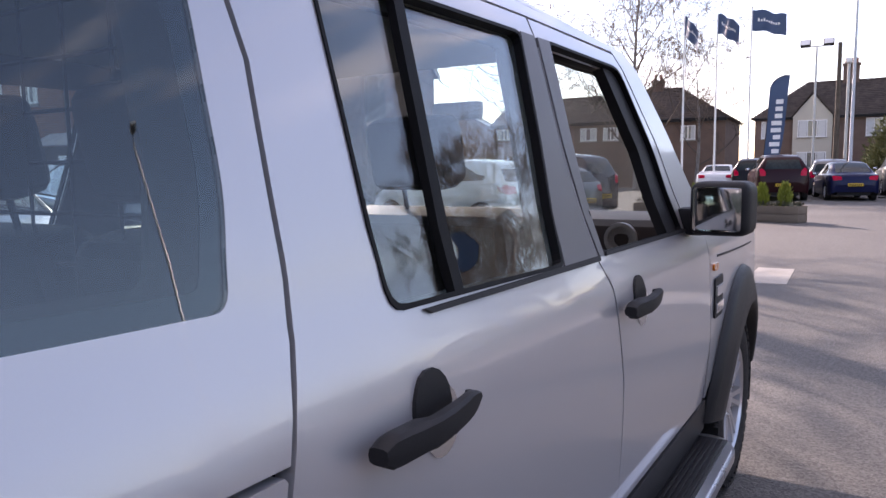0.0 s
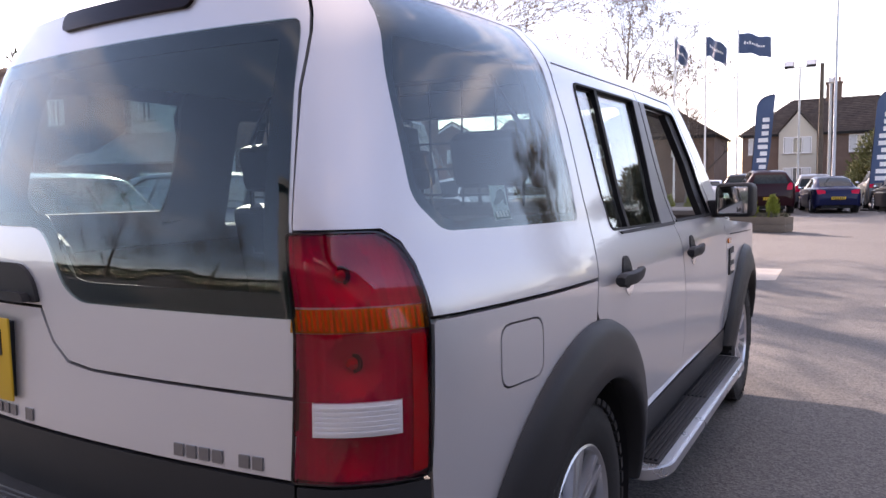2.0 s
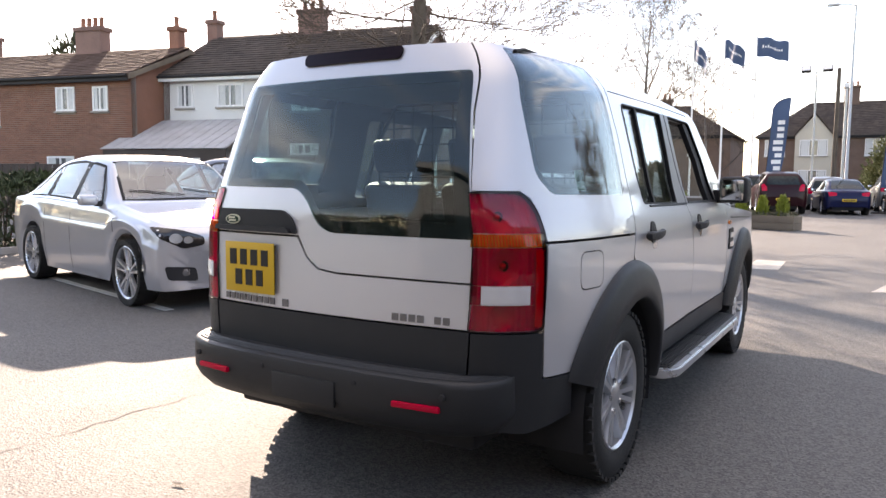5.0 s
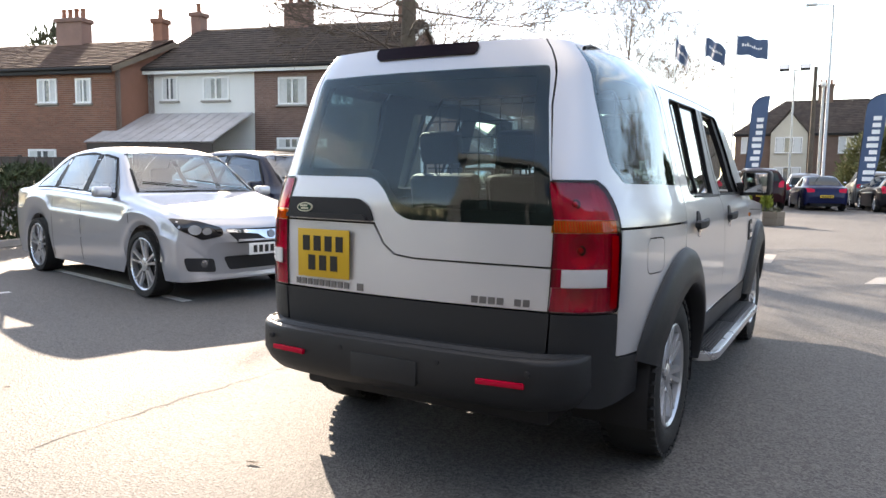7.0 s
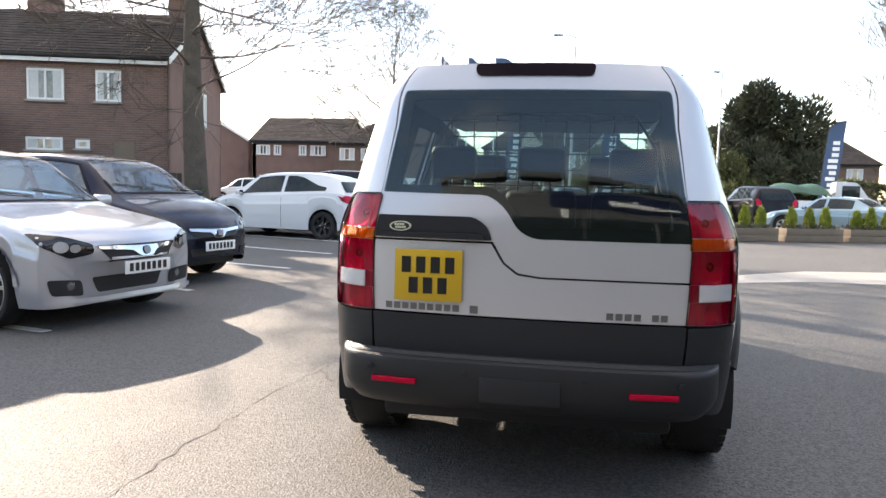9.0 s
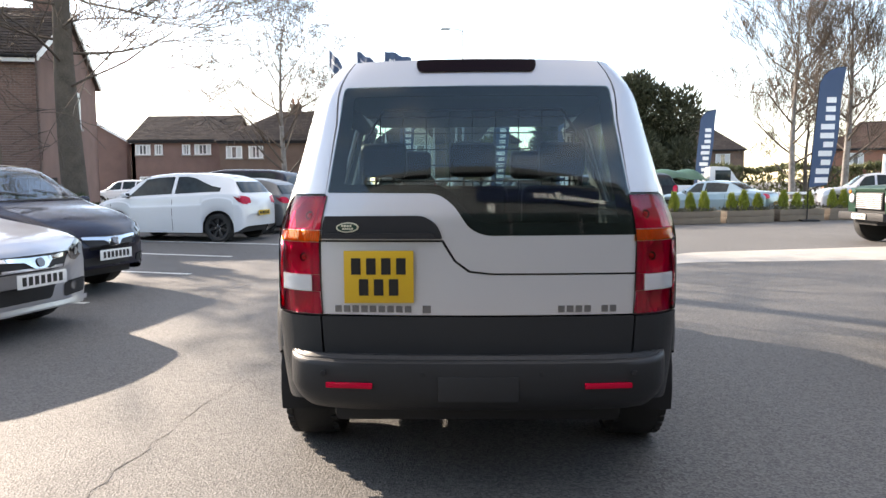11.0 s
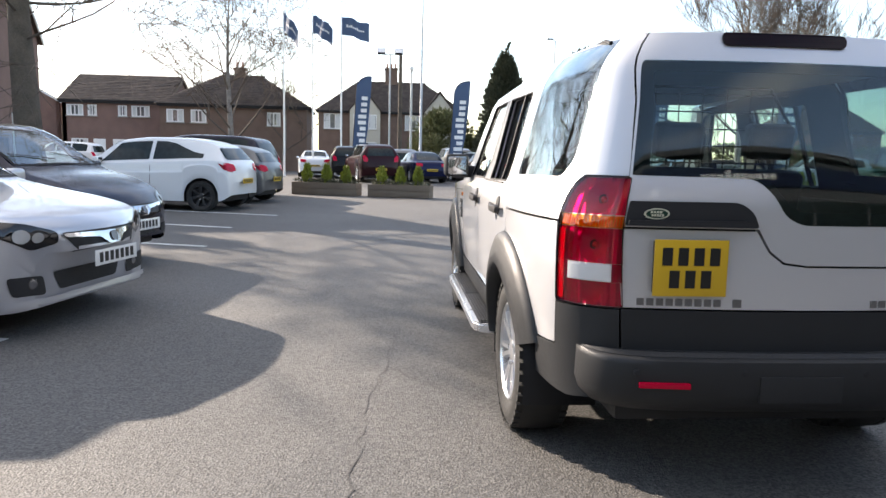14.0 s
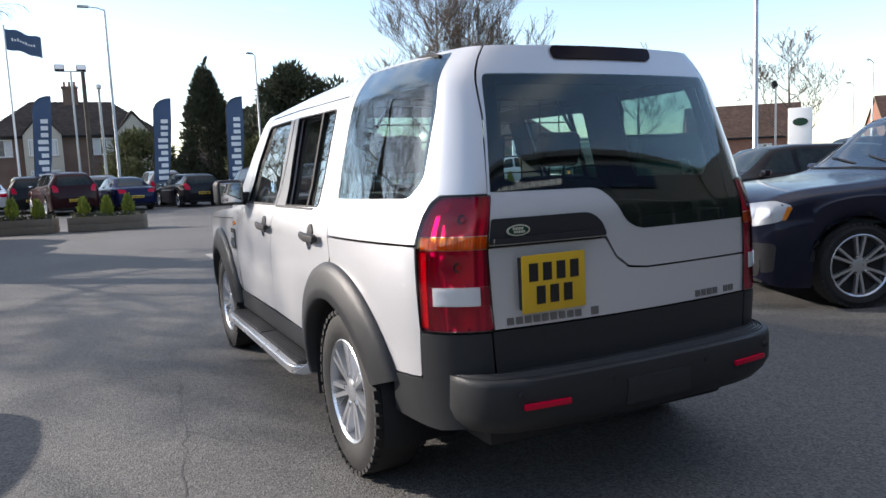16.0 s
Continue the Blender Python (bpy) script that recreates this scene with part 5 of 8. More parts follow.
    pane = part("rear_window", shaped(filled(glass, (), 0.07, 0.05), hull, 0.005, 0.004), REAR_PANE, tg, "dark tinted rear window")
    pane.visible_shadow = False
    band = [(p[0] * 0.90, mixed(1.50, p[1], 0.83) if p[1] > 1.5 else p[1] + 0.035 * (1 if p[1] > 1.2 else 1.4)) for p in glass]
    part("ceramic_border", shaped(filled(glass, [band], 0.2, 0.2), hull, 0.002, -0.004), WINDOW_TRIM, pane)
    handle = rounded([(-0.648, 1.103, 0.006), (-0.142, 1.103, 0.012), (-0.165, 1.16, 0.03), (-0.225, 1.198, 0.03), (-0.650, 1.196, 0.006)], 0.02, 3)
    hp = part("tailgate_grip", shaped(filled(handle, (), 0.06, 0.06), hull, 0.012, 0.010), TRIM, tg, "black tailgate grip panel")
    lip = rounded([(-0.640, 1.104, 0.004), (-0.165, 1.104, 0.010), (-0.185, 1.128, 0.012), (-0.640, 1.124, 0.004)], 0.01, 2)
    part("grip_lip", shaped(filled(lip, (), 0.06, 0.06), hull, 0.024, 0.030), TRIM, hp)
    oval = [(-0.540 + 0.048 * math.cos(t), 1.150 + 0.021 * math.sin(t)) for t in [2 * math.pi * i / 24 for i in range(24)]]
    part("badge", shaped(filled(oval, (), 0.2, 0.2), hull, 0.006, 0.015), BADGE_CREAM, hp, "plain oval badge with a cream rim")
    oval = [(-0.540 + 0.041 * math.cos(t), 1.150 + 0.016 * math.sin(t)) for t in [2 * math.pi * i / 24 for i in range(24)]]
    part("badge_centre", shaped(filled(oval, (), 0.2, 0.2), hull, 0.006, 0.017), GREEN_PAINT, hp)
    letters_row(hp, hull, -0.566, -0.520, 1.152, 1.161, 4, BADGE_CREAM, 3, 0.0185)
    letters_row(hp, hull, -0.560, -0.512, 1.140, 1.149, 5, BADGE_CREAM, 3, 0.0185)
    lower_o = [(-0.648, 0.790), (0.648, 0.790), (0.650, 0.952), (0.06, 0.954), (-0.035, 0.965), (-0.096, 1.010), (-0.146, 1.090), (-0.650, 1.090)]
    lg = part("lower_tailgate", shaped(filled(lower_o, (), 0.06, 0.06), hull, 0.04), SILVER, car)
    part("tailgate_cladding", shaped(filled([(-0.645, 0.622), (0.645, 0.622), (0.648, 0.782), (-0.648, 0.782)], (), 0.08, 0.06), hull, 0.04, 0.004), BUMPER, car, "black cladding strip under the tailgate")
    letters_row(lg, hull, -0.590, -0.262, 0.801, 0.828, 9, BADGE_GREY, 1, gap=0.26)
    letters_row(lg, hull, -0.225, -0.188, 0.799, 0.830, 1, BADGE_GREY, 1, gap=0.1)
    letters_row(lg, hull, 0.330, 0.475, 0.801, 0.828, 4, BADGE_GREY, 1, gap=0.26)
    letters_row(lg, hull, 0.510, 0.580, 0.801, 0.828, 2, BADGE_GREY, 1, gap=0.26)
    number_plate(lg, Matrix.Translation((-0.402, 0.006, 0.950)), 0.285, 0.215, YELLOW_PLATE, (4, 3), "square yellow number plate")
    part("plate_bracket", boxed(-0.535, -0.270, 0.0035, 0.06, 0.852, 1.048), TRIM, lg)
    # bulging high-level brake lamp
    hl = rounded([(-0.325, 1.795, 0.03), (0.325, 1.795, 0.03), (0.36, 1.846, 0.03), (-0.36, 1.846, 0.03)], 0.03, 4)
    part("high_brake_light", shaped(filled(hl, (), 0.08, 0.02), hull, 0.012, 0.010), DARK_LENS, tg, "dark smoked high-level brake light")
    # rear bumper
    bm = bmesh.new()
    plan = [(0, -0.122), (0.30, -0.117), (0.52, -0.102), (0.64, -0.078), (0.70, -0.050), (0.735, -0.020), (0.765, 0.025), (0.783, 0.070), (0.792, 0.11), (0.790, 0.16), (0.76, 0.22)]
    plan = [(-x, y) for x, y in reversed(plan[1:])] + plan
    sec = [(0.14, 0.628, 0.0), (0.020, 0.626, 0.0), (0.004, 0.618, 0.0), (0.0, 0.60, 0.0), (0.0, 0.50, 0.0), (0.018, 0.455, 0.02), (0.05, 0.415, 0.05), (0.12, 0.395, 0.08)]
    rows = []
    for k, (x, y) in enumerate(plan):
        rows.append([bm.verts.new((x * (1 - c), y + d, z)) for d, z, c in sec])
    for a, b in zip(rows, rows[1:]):
        for k in range(len(sec) - 1):
            bm.faces.new((a[k], a[k + 1], b[k + 1], b[k]))
    bm.faces.new(rows[0])
    bm.faces.new(rows[-1])
    bmesh.ops.recalc_face_normals(bm, faces=bm.faces)
    bp = part("rear_bumper", bm, BUMPER, car, "matt black rear bumper", smooth=50)
    for k, inset in enumerate((0.030, 0.048, 0.066, 0.084)):
        line = [(x * (1 - inset * 0.4), y + inset, 0.6275) for x, y in plan[3:-3]]
        part("bumper_tread", tubes([line], 0.0045, 6), BUMPER, bp)
    for s in (-1, 1):
        part("bumper_reflector", boxed(-0.095, 0.095, -0.012, 0.004, -0.011, 0.011, 0.004), RED_LENS, bp, "red reflector", m=Matrix.Translation((s * 0.515, -0.101, 0.528)) @ Matrix.Rotation(radians(s * 6), 4, "Z"))
    part("tow_cover", boxed(-0.16, 0.16, -0.009, 0.004, -0.05, 0.05, 0.004), BUMPER, bp, m=Matrix.Translation((0.0, -0.117, 0.515)))
    for s in (-0.62, -0.22, 0.25, 0.62):
        part("parking_sensor", lathe([(-0.006, 0.012), (0.004, 0.011), (0.005, 0.004)], 12), TRIM, bp, m=Matrix.Translation((s, -0.120 + 0.06 * s * s, 0.575)) @ Matrix.Rotation(radians(-90), 4, "Z"))
    # roof: raised over the back half, with a rail each side
    bm = bmesh.new()
    rows = []
    for i in range(31):
        y = mixed(0.225, 2.62, i / 30)
        zt = 1.849 - 0.080 * smoothstep(0.8, 2.75, y)
        w = hull(1.04 + max(0, y - 0.45), zt)[0] if y > 0.45 else mixed(hull(0.770, 1.848)[0], hull(1.04, 1.848)[0], (y - 0.205) / 0.245)
        rows.append([bm.verts.new((k * w / 6, (0.198 + 0.072 * (k / 6) ** 2) if i == 0 else y, zt + 0.022 * (1 - (k / 6) ** 2) * smoothstep(0.15, 0.5, y))) for k in range(-6, 7)])
    for a, b in zip(rows, rows[1:]):
        for k in range(12):
            bm.faces.new((a[k], a[k + 1], b[k + 1], b[k]))
    part("roof", bm, SILVER, car, smooth=60)
    for s in (-1, 1):
        part("roof_rail", tubes([[(s * (0.625 + 0.07 * smoothstep(0.8, 2.7, y)), y, (1.828 if y < 0.45 else 1.846) - 0.075 * smoothstep(0.8, 2.75, y)) for y in (0.42, 0.5, 1.0, 1.4, 1.8, 2.2, 2.5)]], 0.008, 8), TRIM, car)
    # windscreen, bonnet and front end
    def screen(u, v):
        t = (v - 1.16) / 0.64
        return (u * mixed(0.80, 0.72, t), mixed(3.78, 2.66, t) - 0.14 * abs(u) ** 2 + 0.0, mixed(1.165, 1.770, t) + 0.012 * (1 - u * u))
    ws = part("windscreen", shaped(filled([(-1, 1.16), (1, 1.16), (1, 1.80), (-1, 1.80)], (), 0.2, 0.1), screen, 0.005), PANE, car)
    ws.visible_shadow = False
    def lid(u, v):
        return (u * 0.86, v, 1.155 - 0.07 * (v - 3.7) - 0.03 * u * u + 0.012 * math.cos(u * 5))
    part("bonnet", shaped(filled([(-0.95, 3.74), (0.95, 3.74), (0.95, 4.50), (-0.95, 4.50)], (), 0.15, 0.15), lid, 0.03), SILVER, car)
    part("front_panel", boxed(-0.86, 0.86, 4.44, 4.50, 0.62, 1.08, 0.03), TRIM, car)
    part("front_bumper", boxed(-0.90, 0.90, 4.42, 4.62, 0.40, 0.66, 0.05), BUMPER, car)
    # underside and cabin
    part("underbody", boxed(-0.62, 0.62, 0.14, 4.40, 0.30, 0.50, 0.03), TRIM, car)
    part("cabin_floor", boxed(-0.86, 0.86, 1.45, 3.35, 0.50, 0.56), TRIM, car)
    part("load_floor", boxed(-0.60, 0.60, 0.10, 1.40, 0.50, 0.80, 0.01), LEATHER, car)
    # linings inside the body, with openings smaller than the glass
    for fn in (hull, hull_left):
        def shrunk(p, k, c):
            return [(mixed(c[0], a, k), mixed(c[1], b, k)) for a, b in p]
        lining = [(0.76, 1.15), (3.66, 1.15), (3.50, 1.46), (3.27, 1.735), (2.6, 1.775), (1.7, 1.82), (0.80, 1.82)]
        part("cabin_lining", shaped(filled(lining, [shrunk(quarter_glass, 0.84, (1.30, 1.52)), shrunk(rear_glass_door, 0.95, (2.25, 1.45)), shrunk(front_glass, 0.98, (3.05, 1.44))], 0.15, 0.1), fn, 0.012, -0.045), CABIN, car)
    part("tailgate_lining", shaped(filled([(-0.64, 0.60), (0.64, 0.60), (0.645, 1.105), (0.03, 1.105), (-0.05, 1.15), (-0.12, 1.25), (-0.18, 1.28), (-0.645, 1.28)], (), 0.15, 0.15), hull, 0.012, -0.048), LEATHER, car)
    part("tailgate_header", shaped(filled([(-0.68, 1.725), (0.68, 1.725), (0.70, 1.83), (-0.70, 1.83)], (), 0.15, 0.15), hull, 0.012, -0.048), CABIN, car)
    for s in (-1, 1):
        part("inner_trim", boxed(s * 0.84 - 0.02, s * 0.84 + 0.02, 0.55, 3.6, 0.80, 1.16, 0.01), LEATHER, car)
    part("headlining", boxed(-0.66, 0.66, 0.33, 2.60, 1.745, 1.755), HEADLINER, car)
    part("bulkhead", boxed(-0.86, 0.86, 3.70, 3.76, 0.5, 1.12), TRIM, car)
    part("dashboard", boxed(-0.84, 0.84, 3.12, 3.68, 0.86, 1.215, 0.06, seg=3), DASH, car)
    for s in (-1, 1):
        part("air_vent", lathe([(0.01, 0.062), (-0.014, 0.062), (-0.014, 0.048), (0.0, 0.046), (0.004, 0.01)], 24), STEEL, car, "round vent with silver ring", m=Matrix.Translation((s * 0.63, 3.118, 1.140)) @ Matrix.Rotation(radians(90), 4, "Z"))
    bm = bmesh.new()
    ring = [(0.185 * math.cos(2 * math.pi * i / 24), 0, 0.185 * math.sin(2 * math.pi * i / 24)) for i in range(25)]
    tube(bm, ring, 0.015, 8)
    box(bm, -0.17, 0.17, -0.01, 0.01, -0.03, 0.03)
    part("steering_wheel", bm, LEATHER, car, m=Matrix.Translation((0.38, 2.93, 1.05)) @ Matrix.Rotation(radians(-25), 4, "X"))
    part("rear_view_mirror", boxed(-0.11, 0.11, 2.98, 3.02, 1.60, 1.67, 0.015), TRIM, car)
    for x in (-0.40, 0.40):
        seat(car, x, 2.28, 0.52, 0.66, 0.66, 14, 1)
    for x, w in ((-0.50, 0.44), (0.0, 0.40), (0.50, 0.44)):
        seat(car, x, 1.36, w, 0.72, 0.60, 12, 1)
    # wire load guard behind the seats
    g = new("load_guard")
    g.parent = car
    g.matrix_basis = Matrix.Translation((0, 1.22, 0))
    part("guard_frame", tubes([[(-0.62, 0, 1.10), (-0.62, 0, 1.55), (-0.50, 0, 1.74), (0.50, 0, 1.74), (0.62, 0, 1.55), (0.62, 0, 1.10), (-0.62, 0, 1.10)]], 0.011, 6), WIRE, g)
    part("guard_mesh", tubes([[(x, 0, 1.10), (x, 0, 1.73)] for x in [-0.52 + i * 0.13 for i in range(9)]] + [[(-0.6, 0, z), (0.6, 0, z)] for z in (1.16, 1.25, 1.34, 1.43, 1.52, 1.61, 1.70)], 0.004, 4), WIRE, g)
    part("exhaust_pipe", tubes([[(0.42, 0.9, 0.38), (0.44, 0.42, 0.38), (0.46, 0.30, 0.36)]], 0.032, 10), TRIM, car)
    part("spare_wheel", lathe([(-0.1, 0.24), (-0.12, 0.33), (-0.08, 0.37), (0.08, 0.37), (0.12, 0.33), (0.1, 0.24)], 28, "z"), RUBBER, car, m=Matrix.Translation((0.0, 0.62, 0.42)))
    return car


WHEEL_DONE = {}
build_estate()

# ---------------------------------------------------------------- other cars
from mathutils.bvhtree import BVHTree


def eased(xs, ys, x):
    """Monotone cubic through the points, for an array x."""
    xs, ys, x = np.array(xs, float), np.array(ys, float), np.asarray(x, float)
    h, d = np.diff(xs), np.diff(ys) / np.diff(xs)
    m = np.zeros_like(ys)
    m[0], m[-1] = d[0], d[-1]
    for i in range(1, len(xs) - 1):
        m[i] = 0 if d[i - 1] * d[i] <= 0 else 2 / (1 / d[i - 1] + 1 / d[i])
    i = np.clip(np.searchsorted(xs, x) - 1, 0, len(xs) - 2)
    t = (x - xs[i]) / h[i]
    return ys[i] * (1 + 2 * t) * (1 - t) ** 2 + h[i] * m[i] * t * (1 - t) ** 2 + ys[i + 1] * t * t * (3 - 2 * t) + h[i] * m[i + 1] * t * t * (t - 1)


# shapes by share of the length: (share, belt height, top height, half width, top half width), metres for a car 1.75 m wide
SHAPES = {
    "hatch": dict(L=4.60, W=1.80, H=1.50, wb=2.70, ax=0.87, r=0.325, bow=0.22, chin=0.0,
                  st=((0.0, .50, .56, .58, .5), (.010, .66, .70, .74, .62), (.04, .75, .79, .85, .70), (.11, .82, .86, .89, .74), (.24, .91, .96, .9, .74), (.275, .94, 1.00, .9, .72), (.42, .96, 1.44, .9, .61),
                      (.54, .98, 1.50, .9, .61), (.70, 1.00, 1.45, .9, .60), (.80, 1.00, 1.28, .9, .62), (.90, 1.00, 1.04, .88, .66), (.97, .96, .99, .82, .66), (.99, .80, .84, .76, .62), (1.0, .55, .60, .68, .55))),
    "small": dict(L=4.00, W=1.72, H=1.49, wb=2.51, ax=0.83, r=0.31,
                  st=((0.0, .48, .54, .55, .45), (.015, .62, .66, .66, .55), (.06, .76, .80, .79, .66), (.14, .88, .92, .85, .70), (.19, .92, .97, .86, .70), (.22, .94, 1.02, .86, .68), (.39, .97, 1.43, .86, .59),
                      (.55, 1.00, 1.485, .86, .58), (.67, 1.02, 1.485, .86, .57), (.80, 1.05, 1.44, .855, .56), (.89, 1.06, 1.35, .84, .55), (.958, 1.03, 1.07, .80, .58), (.99, .80, .85, .74, .58), (1.0, .55, .6, .66, .5))),
    "tall": dict(L=4.80, W=1.93, H=1.76, wb=2.86, ax=0.95, r=0.375,
                 st=((0.0, .60, .68, .70, .58), (.010, .78, .84, .80, .68), (.04, .93, .98, .89, .75), (.10, 1.00, 1.05, .95, .79), (.26, 1.07, 1.12, .965, .79), (.305, 1.10, 1.17, .965, .76), (.45, 1.14, 1.69, .965, .66),
                     (.56, 1.16, 1.755, .965, .65), (.80, 1.21, 1.74, .965, .64), (.92, 1.24, 1.66, .95, .62), (.975, 1.16, 1.24, .90, .66), (.99, .92, .98, .84, .66), (1.0, .62, .7, .76, .6))),
    "mpv": dict(L=4.45, W=1.80, H=1.62, wb=2.70, ax=0.90, r=0.32,
                st=((0.0, .50, .56, .58, .5), (.012, .64, .68, .70, .6), (.05, .76, .80, .83, .70), (.12, .86, .90, .89, .74), (.20, .93, .98, .9, .74), (.24, .96, 1.04, .9, .70), (.42, 1.00, 1.54, .9, .62),
                    (.55, 1.02, 1.60, .9, .62), (.80, 1.05, 1.58, .9, .61), (.92, 1.06, 1.48, .88, .60), (.97, 1.00, 1.08, .84, .62), (.99, .82, .88, .78, .62), (1.0, .55, .6, .70, .55))),
    "saloon": dict(L=4.65, W=1.83, H=1.42, wb=2.81, ax=0.90, r=0.33,
                   st=((0.0, .50, .56, .58, .5), (.012, .64, .68, .72, .6), (.05, .74, .78, .84, .70), (.12, .82, .86, .9, .74), (.26, .92, .97, .91, .74), (.30, .94, 1.02, .91, .70), (.44, .96, 1.38, .91, .60),
                       (.55, .97, 1.42, .91, .60), (.68, .99, 1.36, .91, .60), (.82, 1.00, 1.08, .90, .66), (.93, .98, 1.02, .88, .68), (.985, .88, .92, .80, .64), (1.0, .55, .6, .70, .55))),
    "estate": dict(L=4.60, W=1.80, H=1.50, wb=2.70, ax=0.90, r=0.325,
                   st=((0.0, .50, .56, .58, .5), (.012, .64, .68, .72, .6), (.05, .74, .78, .84, .70), (.12, .82, .86, .9, .74), (.26, .92, .97, .9, .74), (.30, .94, 1.02, .9, .70), (.43, .97, 1.43, .9, .62),
                       (.55, .98, 1.48, .9, .61), (.82, 1.02, 1.46, .9, .60), (.93, 1.04, 1.36, .88, .60), (.98, .98, 1.04, .82, .62), (.992, .80, .85, .76, .6), (1.0, .52, .6, .70, .55))),
    "suv": dict(L=4.80, W=1.93, H=1.78, wb=2.86, ax=0.93, r=0.375,
                st=((0.0, .62, .70, .66, .55), (.010, .80, .86, .78, .66), (.04, .94, .99, .88, .74), (.10, 1.02, 1.06, .95, .78), (.24, 1.09, 1.14, .965, .78), (.28, 1.12, 1.20, .965, .76), (.42, 1.15, 1.70, .965, .66),
                    (.54, 1.17, 1.77, .965, .65), (.80, 1.22, 1.75, .965, .64), (.92, 1.25, 1.66, .95, .62), (.975, 1.16, 1.24, .90, .66), (.99, .92, .98, .84, .66), (1.0, .62, .7, .76, .6))),
}


def car_shell(spec):
    L, W, wb, ax, r = spec["L"], spec["W"], spec["wb"], spec["ax"], spec["r"]
    st = np.array(spec["st"], float)
    ss = np.unique(np.concatenate([np.linspace(0, L, 60), [0.004, 0.02, 0.04, 0.07, 0.11, 0.16, L - 0.004, L - 0.02, L - 0.04, L - 0.07, L - 0.11, L - 0.16],
                                   *[c + (r + 0.06) * np.cos(np.linspace(0, np.pi, 21)) for c in (ax, ax + wb)]]))
    belt, top, hw, tw = [eased(st[:, 0] * L, st[:, k], ss) for k in (1, 2, 3, 4)]
    bm = bmesh.new()
    rows = []
    for i, s in enumerate(ss):
        low = 0.20 + spec.get("chin", 0.10) * max(0, 1 - s / 0.35) ** 2 + 0.14 * max(0, 1 - (L - s) / 0.4) ** 2
        arch = low
        for c in (ax, ax + wb):
            d = (r + 0.06) ** 2 - (s - c) ** 2
            if d >= 0:
                arch = max(arch, r + math.sqrt(d))
        arch = min(arch, belt[i] - 0.06)
        b, t, w, q = belt[i], top[i], hw[i], tw[i]
        q = min(q, w * 0.94)
        ctrl = [(w * 0.955, arch), (w * 0.990, mixed(arch, b, 0.26)), (w * 0.998, mixed(arch, b, 0.56)), (w, mixed(arch, b, 0.70)), (w * 0.985, mixed(arch, b, 0.76)), (w * 0.968, b - 0.025), (w * 0.940, b),
                (mixed(w * 0.935, q, 0.45), mixed(b, t, 0.42)), (mixed(w * 0.935, q, 0.92), mixed(b, t, 0.83)), (q * 0.95, mixed(b, t, 0.94)), (q * 0.82, mixed(b, t, 0.995)), (q * 0.45, t + 0.011), (0, t + 0.016)]
        k = np.linspace(0, 12, 37)
        xs, zs = eased(range(13), [c[0] for c in ctrl], k), eased(range(13), [c[1] for c in ctrl], k)
        bow_f = spec.get("bow", 0.10) * max(0, 1 - s / 0.7) ** 2
        bow_r = 0.08 * max(0, 1 - (L - s) / 0.5) ** 2
        row = []
        for sg in (1, -1):
            rng = range(37) if sg > 0 else range(35, -1, -1)
            for j in rng:
                x = sg * xs[j]
                y = L / 2 - s - bow_f * (x / w) ** 2 + bow_r * (x / w) ** 2
                row.append(bm.verts.new((x, y, zs[j])))
        rows.append(row)
    for a, b in zip(rows, rows[1:]):
        for k in range(len(a) - 1):
            bm.faces.new((a[k], b[k], b[k + 1], a[k + 1]))
    bm.faces.new(rows[0])
    bm.faces.new(rows[-1])
    bmesh.ops.recalc_face_normals(bm, faces=bm.faces)
    return bm


def laid(tree, outline, axis, out=0.004, du=0.12, dv=0.12, holes=(), toward=1, thick=0.004):
    """A sheet laid on a body: its outline in (y, z) seen from a side, (x, z) seen from an end, or (x, y) from above."""
    bm = filled(outline, holes, du, dv)
    keep = []
    for v in list(bm.verts):
        a, b = v.co.x, v.co.z
        if axis == "x":
            o, d = Vector((toward * 3, a, b)), Vector((-toward, 0, 0))
        elif axis == "y":
            o, d = Vector((a, toward * 5, b)), Vector((0, -toward, 0))
        else:
            o, d = Vector((a, b, 4)), Vector((0, 0, -1))
        hit, nrm, _, _ = tree.ray_cast(o, d)
        if hit is None:
            bm.verts.remove(v)
            continue
        if nrm.dot(d) > 0:
            nrm = -nrm
        v.co = hit + nrm * out
    bmesh.ops.recalc_face_normals(bm, faces=bm.faces)
    return bm


